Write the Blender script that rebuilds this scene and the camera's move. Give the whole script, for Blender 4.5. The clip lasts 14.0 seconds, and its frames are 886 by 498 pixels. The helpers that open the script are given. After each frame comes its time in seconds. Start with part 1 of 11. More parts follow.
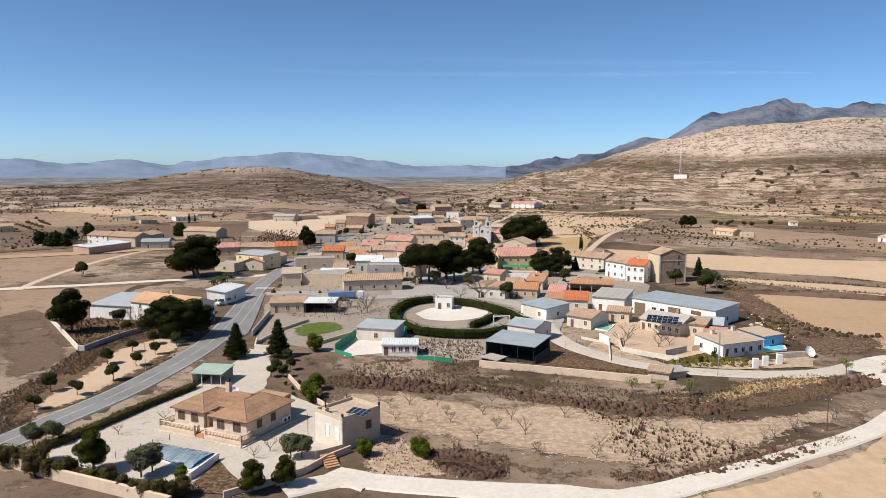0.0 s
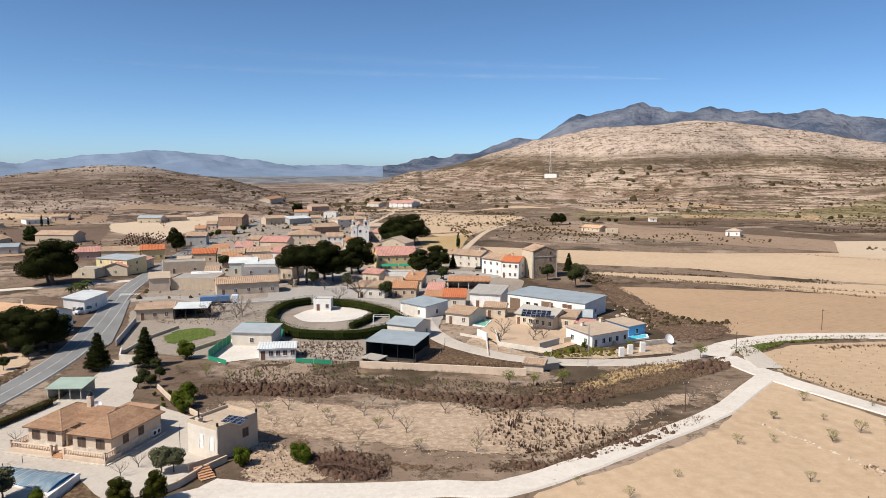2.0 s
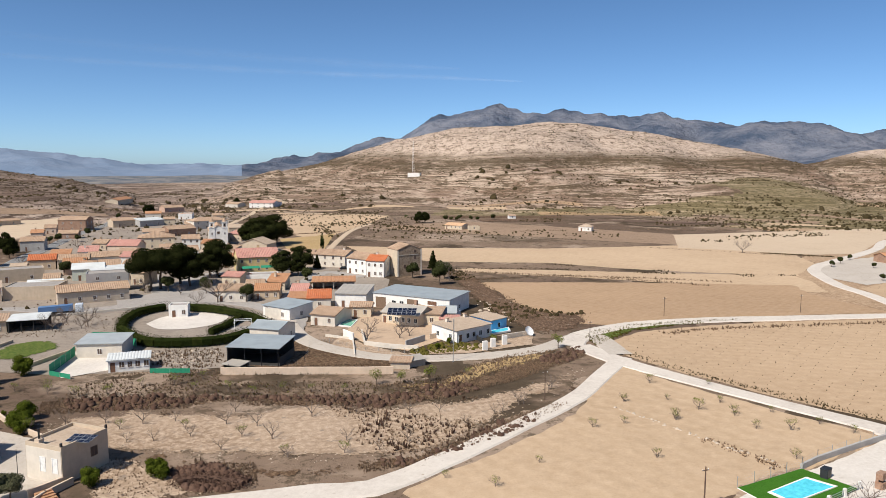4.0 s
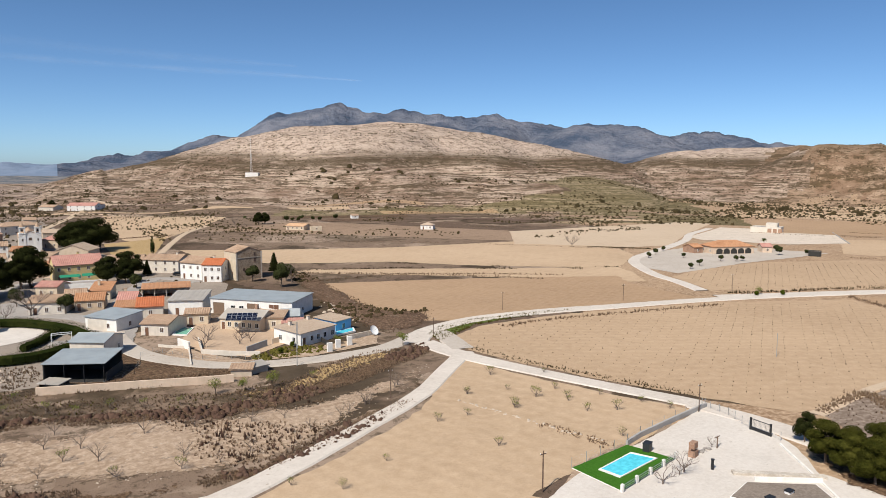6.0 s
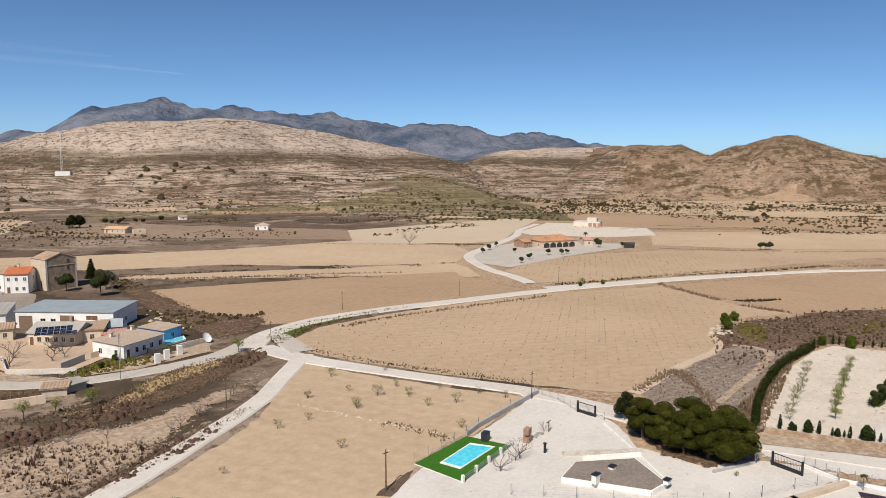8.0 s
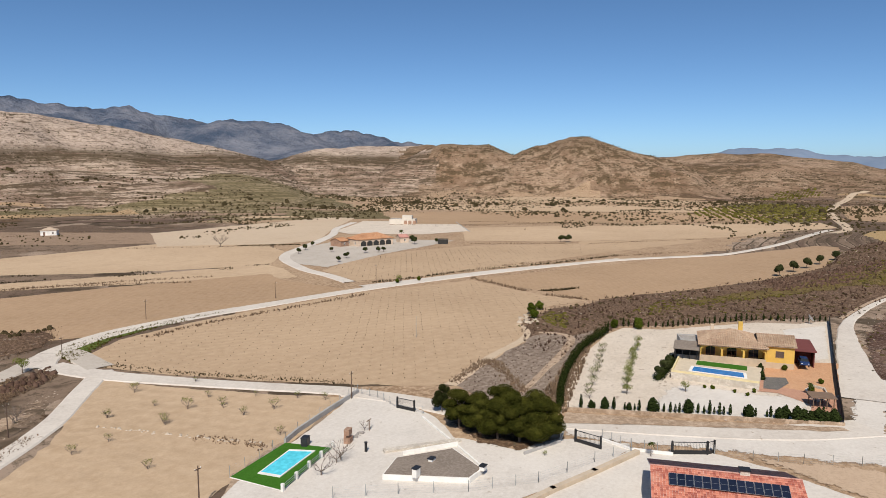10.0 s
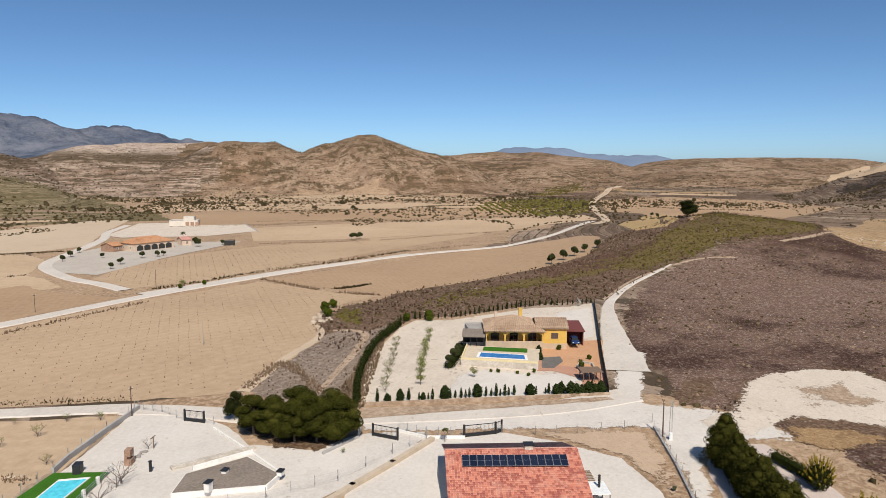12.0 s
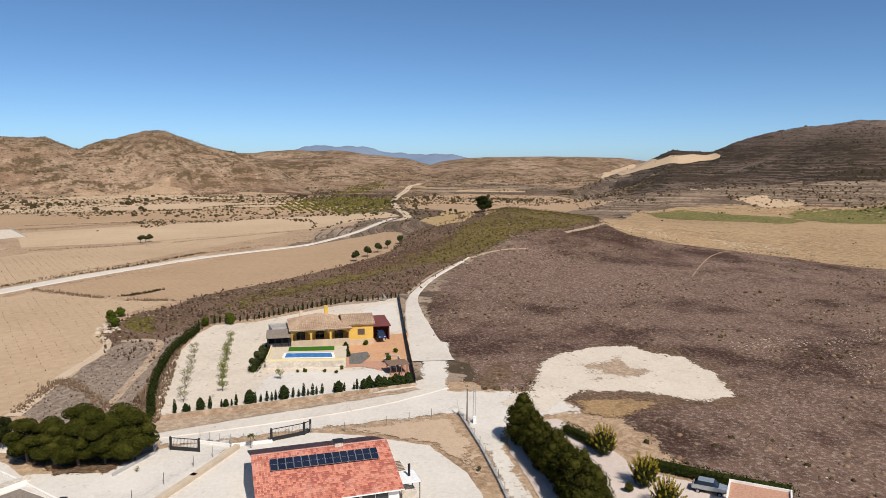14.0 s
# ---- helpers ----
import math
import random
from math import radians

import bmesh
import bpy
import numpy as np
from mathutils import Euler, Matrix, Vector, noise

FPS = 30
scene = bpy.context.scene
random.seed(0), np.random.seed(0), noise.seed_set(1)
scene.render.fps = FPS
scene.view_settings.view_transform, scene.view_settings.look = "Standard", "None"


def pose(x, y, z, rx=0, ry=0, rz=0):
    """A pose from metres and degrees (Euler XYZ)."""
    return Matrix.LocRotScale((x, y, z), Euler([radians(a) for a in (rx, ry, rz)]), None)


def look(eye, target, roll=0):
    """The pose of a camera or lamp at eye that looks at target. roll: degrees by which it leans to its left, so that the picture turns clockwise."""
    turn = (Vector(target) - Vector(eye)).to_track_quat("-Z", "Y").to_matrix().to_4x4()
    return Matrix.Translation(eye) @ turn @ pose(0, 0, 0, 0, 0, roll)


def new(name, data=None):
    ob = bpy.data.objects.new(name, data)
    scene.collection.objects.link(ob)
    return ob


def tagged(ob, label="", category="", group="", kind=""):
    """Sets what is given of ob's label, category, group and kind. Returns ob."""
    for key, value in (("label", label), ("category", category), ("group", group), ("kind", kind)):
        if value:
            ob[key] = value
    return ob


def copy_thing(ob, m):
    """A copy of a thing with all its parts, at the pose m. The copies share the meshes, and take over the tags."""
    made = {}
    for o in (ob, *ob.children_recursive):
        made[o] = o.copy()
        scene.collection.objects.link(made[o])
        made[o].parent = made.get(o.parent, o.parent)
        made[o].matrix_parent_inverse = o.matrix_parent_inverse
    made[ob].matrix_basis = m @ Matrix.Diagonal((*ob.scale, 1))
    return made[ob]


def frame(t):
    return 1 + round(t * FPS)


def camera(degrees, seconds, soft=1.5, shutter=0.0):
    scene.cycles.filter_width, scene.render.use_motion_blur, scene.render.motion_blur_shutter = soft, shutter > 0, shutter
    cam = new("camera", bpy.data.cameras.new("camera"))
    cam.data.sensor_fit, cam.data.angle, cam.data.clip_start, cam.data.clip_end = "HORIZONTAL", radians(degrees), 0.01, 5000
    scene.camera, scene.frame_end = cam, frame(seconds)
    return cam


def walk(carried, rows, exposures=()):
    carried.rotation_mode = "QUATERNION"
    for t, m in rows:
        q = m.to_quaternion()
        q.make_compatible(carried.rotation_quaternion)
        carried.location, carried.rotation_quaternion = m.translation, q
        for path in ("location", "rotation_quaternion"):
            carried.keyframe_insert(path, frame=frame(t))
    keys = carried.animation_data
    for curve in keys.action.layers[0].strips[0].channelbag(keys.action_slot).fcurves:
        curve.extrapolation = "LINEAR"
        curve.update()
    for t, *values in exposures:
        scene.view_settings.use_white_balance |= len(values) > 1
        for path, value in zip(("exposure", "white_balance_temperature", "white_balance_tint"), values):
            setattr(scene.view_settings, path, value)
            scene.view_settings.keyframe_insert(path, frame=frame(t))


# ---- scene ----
cam = camera(63.93, 14.0, soft=0.5)
# seconds, eye (m), pitch, roll, turn (degrees): the drone hovers and turns to its right
PATH = [
    (0.0, 0.00, 0.00, 42.00, -6.49, 0.10, 0.00),
    (0.5, 0.04, -0.12, 42.04, -6.50, 0.12, -2.60),
    (1.0, 0.08, -0.09, 42.04, -6.52, 0.13, -5.16),
    (1.5, 0.10, -0.03, 42.03, -6.52, 0.16, -7.49),
    (2.0, 0.08, 0.09, 42.02, -6.52, 0.18, -9.83),
    (2.5, 0.10, 0.10, 42.00, -6.52, 0.20, -12.36),
    (3.0, 0.09, 0.04, 42.00, -6.53, 0.19, -15.00),
    (5.5, 0.51, 0.03, 42.02, -6.57, 0.21, -30.17),
    (6.0, 0.57, 0.12, 42.01, -6.56, 0.19, -33.38),
    (6.5, 0.71, 0.22, 42.03, -6.57, 0.20, -36.59),
    (7.0, 0.81, 0.26, 42.08, -6.59, 0.17, -39.81),
    (7.5, 0.86, 0.28, 42.13, -6.62, 0.19, -43.04),
    (10.0, 1.59, 0.25, 42.28, -6.71, 0.24, -61.14),
    (10.5, 1.66, 0.20, 42.28, -6.76, 0.22, -65.22),
    (11.0, 1.69, 0.22, 42.26, -6.78, 0.27, -70.02),
    (11.5, 1.73, 0.28, 42.19, -6.77, 0.21, -74.13),
    (12.0, 1.83, 0.27, 42.12, -6.80, 0.19, -77.95),
    (12.5, 1.90, 0.27, 42.02, -6.81, 0.18, -81.79),
    (13.0, 2.00, 0.26, 41.88, -6.81, 0.20, -85.71),
    (13.5, 2.16, 0.28, 41.74, -6.82, 0.27, -89.69),
    (14.0, 2.35, 0.25, 41.58, -6.86, 0.26, -93.77),
]
walk(cam, [(t, pose(x, y, z, 0, 0, turn) @ pose(0, 0, 0, 90 + pitch) @ pose(0, 0, 0, 0, 0, roll))
           for t, x, y, z, pitch, roll, turn in PATH],
     [(0.0, 0.27), (3.0, 0.24), (7.0, 0.06), (10.0, -0.06), (12.0, -0.03), (14.0, 0.04)])

# ---- light ----
SUN_AZ, SUN_EL = 246.0, 49.0
world = bpy.data.worlds.new("daylight")
scene.world = world
world.use_nodes = True
_n = world.node_tree.nodes
_sky = _n.new("ShaderNodeTexSky")
_sky.sky_type, _sky.sun_disc = "NISHITA", False
_sky.sun_elevation, _sky.sun_rotation = radians(SUN_EL), radians(SUN_AZ)
_sky.altitude, _sky.air_density, _sky.dust_density, _sky.ozone_density = 700, 0.5, 1.0, 3.0
_hue = _n.new("ShaderNodeHueSaturation")
_hue.inputs["Hue"].default_value = 0.5
_hue.inputs["Saturation"].default_value = 1.08
_tint = _n.new("ShaderNodeMix")
_tint.data_type, _tint.blend_type = "RGBA", "MULTIPLY"
_tint.inputs[0].default_value, _tint.inputs[7].default_value = 1.0, (0.95, 1.03, 1.02, 1)
world.node_tree.links.new(_sky.outputs[0], _tint.inputs[6])
world.node_tree.links.new(_tint.outputs[2], _hue.inputs["Color"])
world.node_tree.links.new(_hue.outputs[0], _n["Background"].inputs[0])
_n["Background"].inputs[1].default_value = 0.124
sun_data = bpy.data.lights.new("sun", "SUN")
sun_data.energy, sun_data.angle, sun_data.color = 5.0, radians(0.53), (1.0, 0.94, 0.845)
sun = new("sun", sun_data)
_a, _e = radians(SUN_AZ), radians(SUN_EL)
SUN_DIR = Vector((math.sin(_a) * math.cos(_e), math.cos(_a) * math.cos(_e), math.sin(_e)))
sun.matrix_world = look(SUN_DIR * 300, (0, 0, 0))

# ---- shape of the land ----
EYE_Z = 42.0
_TAB = np.random.RandomState(7).rand(256, 256)


def vnoise(x, y, s):
    """Smooth value noise, 0 to 1, with cells of s metres."""
    u, v = np.asarray(x) / s + 1000.37, np.asarray(y) / s + 1000.71
    i, j = np.floor(u).astype(int), np.floor(v).astype(int)
    a, b = u - i, v - j
    a, b = a * a * (3 - 2 * a), b * b * (3 - 2 * b)
    g = lambda p, q: _TAB[p & 255, q & 255]
    return (g(i, j) * (1 - a) + g(i + 1, j) * a) * (1 - b) + (g(i, j + 1) * (1 - a) + g(i + 1, j + 1) * a) * b


def fbm(x, y, s, octaves=4):
    t, w, k = 0, 0, 1.0
    for _ in range(octaves):
        t, w = t + k * vnoise(x, y, s), w + k
        s, k = s * 0.47, k * 0.5
    return t / w


def smooth(x, a, b):
    t = np.clip((x - a) / (b - a), 0, 1)
    return t * t * (3 - 2 * t)


# ridges: distance of the foot, the crest and the far foot; roughness; skyline as bearing, rise in degrees
RIDGES = {
    "left_hill": (560, 1000, 1400, 5.0, [(-31.9, -1.43), (-29.9, -1.22), (-24.9, -1.02), (-21.0, -0.54), (-17.7, -0.11), (-15.7, 0.06), (-12.7, 0.03), (-10.1, -0.32), (-7.4, -0.77), (-4.7, -1.54), (-2.5, -2.35)]),
    "limestone_hill": (640, 1300, 1900, 9.0, [(3.4, -1.43), (7.9, -0.21), (8.0, -0.36), (9.7, -0.05), (11.4, 0.35), (13.2, 0.88), (15.1, 1.47), (17.0, 2.12), (18.9, 2.48), (20.9, 2.81), (23.0, 3.02), (25.1, 3.23), (27.2, 3.44), (29.4, 3.56), (31.6, 3.41), (33.8, 3.13), (36.5, 2.70), (39.2, 2.01), (41.9, 1.49), (43.7, 1.23), (46.0, 0.70), (48.3, -0.02), (51.0, -1.53)]),
    "pale_shoulder": (980, 1500, 2000, 6.0, [(44.6, -0.21), (48.2, 0.52), (50.9, 1.15), (54.4, 1.50), (60.3, 1.69), (62.8, 1.21), (64.8, 0.50)]),
    "cone_hills": (960, 1150, 1500, 5.0, [(58.0, 0.54), (61.0, 1.75), (62.5, 1.69), (64.8, 1.64), (66.0, 1.16), (66.8, 0.83), (68.4, 1.48), (70.1, 1.93), (71.4, 2.25), (72.7, 2.26), (73.9, 1.76), (75.7, 1.24), (77.4, 0.77), (79.2, 0.24)]),
    "rocky_ridge": (1050, 1600, 2000, 5.0, [(76.5, 0.01), (77.9, 0.64), (79.7, 0.83), (81.9, 1.01), (83.7, 0.93), (85.7, 0.94), (87.3, 0.68), (89.1, 0.50), (90.9, 0.33), (92.3, -0.07), (93.6, -0.38)]),
    "plateau": (1100, 1700, 2200, 3.0, [(92.0, -0.38), (93.6, 0.16), (95.4, 0.43), (97.5, 0.52), (101.8, 0.66), (105.9, 0.61), (107.8, 0.53), (109.8, 0.24)]),
    "dark_hill": (640, 1100, 1700, 7.0, [(108.6, -0.38), (109.9, 0.36), (111.5, 1.18), (114.3, 1.17), (115.8, 1.75), (117.7, 2.26), (120.3, 2.82), (123.1, 2.96), (125.3, 3.01), (132, 3.2), (142, 2.2), (152, 0.5)]),
    "blue_mountain": (3300, 4400, 4900, 60.0, [(3.4, 0.01), (6.6, 0.28), (9.7, 0.77), (13.6, 1.33), (15.2, 2.02), (17.3, 2.38), (19.7, 4.15), (22.4, 4.73), (25.7, 4.73), (27.9, 4.56), (29.6, 4.30), (38.8, 3.91), (41.0, 3.26), (43.7, 3.27), (46.9, 2.92), (49.1, 2.92), (52.7, 2.12), (56.1, 2.15), (58.7, 1.79), (61.2, 1.14), (63.6, 0.29)]),
    "left_mountains": (3500, 4650, 4930, 35.0, [(-50, 0.4), (-40, 0.8), (-31.8, 0.41), (-29.8, 0.54), (-28.1, 0.27), (-26.2, 0.48), (-23.3, 0.67), (-20.9, 0.18), (-19.3, 0.48), (-15.2, 0.84), (-10.9, 1.13), (-9.2, 0.96), (-7.4, 0.75), (-4.7, 0.49), (-3.4, 0.18), (-1.1, 0.09), (2.1, 0.32), (4.3, 0.01)]),
    "far_mountain": (3700, 4650, 4930, 25.0, [(76.9, 0.00), (81.1, 0.81), (82.8, 1.26), (85.5, 1.50), (87.7, 1.39), (89.0, 1.04), (90.8, 0.78), (94.5, 0.67), (96.7, 0.27)]),
    "back_hills": (700, 1400, 2000, 8.0, [(150, 0.0), (165, 1.2), (200, 0.8), (235, 1.8), (270, 1.0), (300, 1.4), (320, 0.2)]),
}


def land(x, y):
    """Height of the ground at x, y (numbers or arrays)."""
    x, y = np.asarray(x, float), np.asarray(y, float)
    r = np.hypot(x, y)
    az = np.degrees(np.arctan2(x, y))
    az = np.where(az < -60, az + 360, az)
    z = np.zeros_like(r)
    for foot, crest, end, rough, line in RIDGES.values():
        a = np.array([p[0] for p in line])
        top = np.interp(az, a, [max(EYE_Z + crest * math.tan(radians(p[1])), 0.0) for p in line], left=0, right=0)
        side = smooth(az, a[0] - 5, a[0] + 0.5) * (1 - smooth(az, a[-1] - 0.5, a[-1] + 5))
        top = np.where(az < a[0], max(EYE_Z + crest * math.tan(radians(line[0][1])), 0.0), np.where(az > a[-1], max(EYE_Z + crest * math.tan(radians(line[-1][1])), 0.0), top)) * side
        wob = (fbm(x, y, (crest - foot) * 0.35, 3) - 0.5) * (crest - foot) * 0.5
        rr = r + wob * np.clip((crest - r) / (crest - foot) * 4, 0, 1)
        up = np.clip((rr - foot) / (crest - foot), 0, 1)
        up = up ** 1.25 * (1.55 - 0.55 * up)
        down = 1 - smooth(r, crest, end)
        grain = (fbm(x, y, (crest - foot) * 0.16, 5) - 0.5) * 2
        z = np.maximum(z, top * up * down + grain * rough * up * down * np.clip(top / 30, 0, 1))
    # rim that closes the view at the horizon
    z = np.maximum(z, smooth(r, 3600, 4900) * (44 + 10 * fbm(x, y, 500, 3)))
    # scrub hump on the plain
    hump = np.interp(az, [83, 87, 91, 95, 99, 103, 108, 114, 122], [0, 2.5, 6, 11.5, 15, 12.5, 8, 3.5, 0])
    z = z + hump * smooth(r, 225, 420) * (1 - smooth(r, 425, 570))
    # gentle unevenness
    z = z + (fbm(x, y, 60, 2) - 0.5) * 0.5 * smooth(r, 120, 300) + (fbm(x, y, 260, 2) - 0.5) * 6 * smooth(r, 520, 900)
    return z


def land_z(x, y):
    return float(land(x, y))

# ---- materials ----
class Mat:
    """A small writer of node materials; places come from the world position, so grain has real-world size."""

    def __init__(self, name, rough=0.9, metal=0.0, spec=0.3, local=False, base=None):
        self.m = base.copy() if base else bpy.data.materials.new(name)
        self.m.use_nodes = True
        self.t = self.m.node_tree
        self.b = self.t.nodes["Principled BSDF"]
        if base:
            self.m.name = name
            self.pos = self.node("ShaderNodeNewGeometry").outputs["Position"]
            return
        self.b.inputs["Roughness"].default_value = rough
        self.b.inputs["Metallic"].default_value = metal
        self.b.inputs["Specular IOR Level"].default_value = spec
        if local:
            self.pos = self.node("ShaderNodeTexCoord").outputs["Object"]
        else:
            self.pos = self.node("ShaderNodeNewGeometry").outputs["Position"]

    def node(self, kind):
        return self.t.nodes.new(kind)

    def link(self, a, b):
        self.t.links.new(a, b)

    def set(self, socket, v):
        if hasattr(v, "is_linked"):
            self.link(v, socket)
        else:
            socket.default_value = v

    def noise(self, scale, detail=4, rough=0.6, squash=None):
        n = self.node("ShaderNodeTexNoise")
        n.inputs["Scale"].default_value, n.inputs["Detail"].default_value, n.inputs["Roughness"].default_value = 1.0, detail, rough
        mp = self.node("ShaderNodeMapping")
        mp.inputs["Scale"].default_value = squash if squash else (scale, scale, scale)
        self.link(self.pos, mp.inputs[0])
        self.link(mp.outputs[0], n.inputs[0])
        return n.outputs["Fac"]

    def cells(self, scale, out="Distance"):
        n = self.node("ShaderNodeTexVoronoi")
        n.inputs["Scale"].default_value = scale
        self.link(self.pos, n.inputs[0])
        return n.outputs[out]

    def stripes(self, period, turn, wobble=1.0):
        """Soft bands across the direction turn (degrees)."""
        mp = self.node("ShaderNodeMapping")
        mp.inputs["Rotation"].default_value = (0, 0, radians(turn))
        self.link(self.pos, mp.inputs[0])
        w = self.node("ShaderNodeTexWave")
        w.inputs["Scale"].default_value = 0.314 / period * 1.0
        w.inputs["Distortion"].default_value, w.inputs["Detail"].default_value, w.inputs["Detail Scale"].default_value = wobble, 2, 0.6
        self.link(mp.outputs[0], w.inputs[0])
        return w.outputs["Fac"]

    def ramp(self, v, lo, hi):
        n = self.node("ShaderNodeMapRange")
        n.inputs[1].default_value, n.inputs[2].default_value = lo, hi
        self.link(v, n.inputs[0])
        return n.outputs[0]

    def math(self, op, a, b=0.0):
        n = self.node("ShaderNodeMath")
        n.operation = op
        self.set(n.inputs[0], a), self.set(n.inputs[1], b)
        return n.outputs[0]

    def mix(self, f, a, b):
        n = self.node("ShaderNodeMix")
        n.data_type = "RGBA"
        self.set(n.inputs[0], f)
        for s, v in ((n.inputs[6], a), (n.inputs[7], b)):
            self.set(s, (*v, 1) if isinstance(v, tuple) else v)
        return n.outputs[2]

    def contour(self, warp=9.0, fine=2.5):
        """Height above the plain, gently warped, so that layers follow the slope but wander."""
        a = self.math("MULTIPLY", self.math("SUBTRACT", self.noise(0.0045, 3), 0.5), warp)
        b = self.math("MULTIPLY", self.math("SUBTRACT", self.noise(0.022, 4, 0.65), 0.5), fine)
        return self.math("ADD", self.height(), self.math("ADD", a, b))

    def layers(self, level, across, up, detail=4, rough=0.65):
        """Noise drawn out along the contours: across and up are its frequencies along the ground and in height."""
        s, v = self.node("ShaderNodeSeparateXYZ"), self.node("ShaderNodeCombineXYZ")
        self.link(self.pos, s.inputs[0])
        self.set(v.inputs[0], self.math("MULTIPLY", s.outputs[0], across))
        self.set(v.inputs[1], self.math("MULTIPLY", s.outputs[1], across))
        self.set(v.inputs[2], self.math("MULTIPLY", level, up))
        n = self.node("ShaderNodeTexNoise")
        n.inputs["Scale"].default_value, n.inputs["Detail"].default_value, n.inputs["Roughness"].default_value = 1.0, detail, rough
        self.link(v.outputs[0], n.inputs[0])
        return n.outputs["Fac"]

    def island(self):
        return self.node("ShaderNodeNewGeometry").outputs["Random Per Island"]

    def per_object(self):
        return self.node("ShaderNodeObjectInfo").outputs["Random"]

    def height(self):
        n = self.node("ShaderNodeSeparateXYZ")
        self.link(self.pos, n.inputs[0])
        return n.outputs[2]

    def upness(self):
        n = self.node("ShaderNodeSeparateXYZ")
        self.link(self.node("ShaderNodeNewGeometry").outputs["Normal"], n.inputs[0])
        return n.outputs[2]

    def color(self, c):
        self.set(self.b.inputs["Base Color"], (*c, 1) if isinstance(c, tuple) else c)
        return self

    def bump(self, v, strength=0.3, dist=0.1):
        n = self.node("ShaderNodeBump")
        n.inputs["Strength"].default_value, n.inputs["Distance"].default_value = strength, dist
        self.link(v, n.inputs["Height"])
        self.link(n.outputs[0], self.b.inputs["Normal"])
        return self


def warm(c):
    """Pulls an earth colour towards ochre."""
    return (c[0] * 0.97, c[1] * 0.872, c[2] * 0.772)


def soil(name, dark, mid, light, patch=0.03, grain=0.9, rows=None, bumps=0.35, patch_range=(0.35, 0.68), speck=None, fine=0.45, ochre=True, soft=False, mottle=0.16):
    """Earth: broad patches, grain, and plough lines where rows gives (period, turn, strength)."""
    dark, mid, light = (warm(c) if ochre else c for c in (dark, mid, light))
    m = Mat(name, 0.95, spec=0.1)
    big, small = m.noise(patch, 5), m.noise(grain, 6, 0.7)
    c = m.mix(m.ramp(big, *patch_range), dark, mid)
    c = m.mix(m.ramp(small, *((0.25, 0.85) if soft else (0.44, 0.62))), c, light)
    c = m.mix(m.math("MULTIPLY", m.ramp(m.noise(2.8, 5, 0.85), 0.5, 0.66), fine), c, tuple(0.6 * v for v in dark))
    c = m.mix(m.math("MULTIPLY", m.ramp(m.noise(0.11, 6, 0.8), 0.52, 0.64), mottle), c, tuple(0.62 * v for v in dark))
    if speck:
        col, scale, edge = speck
        c = m.mix(m.ramp(m.noise(scale, 3, 0.8), edge, edge + 0.08), c, col)
    h = small
    if rows:
        s = m.stripes(rows[0], rows[1])
        c = m.mix(m.math("MULTIPLY", s, rows[2]), c, tuple(0.72 * v for v in dark))
        h = m.math("ADD", small, m.math("MULTIPLY", s, 1.5 * rows[2]))
    m.color(c).bump(h, bumps, 0.25)
    return m.m


def plaster(name, col, dirt=0.82, scale=0.6):
    m = Mat(name, 0.85, spec=0.25)
    a, b = m.noise(scale, 5), m.noise(6, 4)
    streak = m.noise(1, 4, 0.6, (1.6, 1.6, 0.18))
    c = m.mix(m.ramp(a, 0.4, 0.75), col, tuple(v * dirt for v in col))
    c = m.mix(m.math("MULTIPLY", m.ramp(streak, 0.5, 0.8), 0.45), c, tuple(v * 0.72 for v in col))
    m.color(c).bump(b, 0.2, 0.02)
    return m.m


def tiled(name, a, b, c, lines=None):
    """Clay tiles; every tile or course that is its own piece of mesh takes its own shade."""
    m = Mat(name, 0.85, spec=0.2)
    k = m.mix(m.island(), a, b)
    k = m.mix(m.ramp(m.noise(1.3, 5, 0.75), 0.45, 0.75), k, c)
    k = m.mix(m.ramp(m.noise(0.25, 4), 0.5, 0.8), k, tuple(v * 0.72 for v in a))
    k = m.mix(m.math("MULTIPLY", m.ramp(m.noise(3.2, 5, 0.8), 0.52, 0.62), 0.6), k, tuple(v * 0.5 for v in a))
    m.color(k).bump(m.noise(5, 3), 0.3, 0.05)
    return m.m


def leaves(name, a, b, c=None, rough=0.7):
    m = Mat(name, 0.95, spec=0.0, local=True)
    k = m.mix(m.island(), a, b)
    k = m.mix(m.ramp(m.noise(0.5, 3), 0.45, 0.7), k, c or a)
    k = m.mix(m.math("MULTIPLY", m.per_object(), 0.35), k, tuple(v * 0.6 for v in a))
    m.color(k)
    return m.m


def plain(name, col, rough=0.6, metal=0.0, spec=0.4, var=0.8, scale=2.0):
    m = Mat(name, rough, metal, spec)
    m.color(m.mix(m.ramp(m.noise(scale, 4), 0.4, 0.72), col, tuple(v * var for v in col))).bump(m.noise(9, 3), 0.12, 0.02)
    return m.m


M = {}
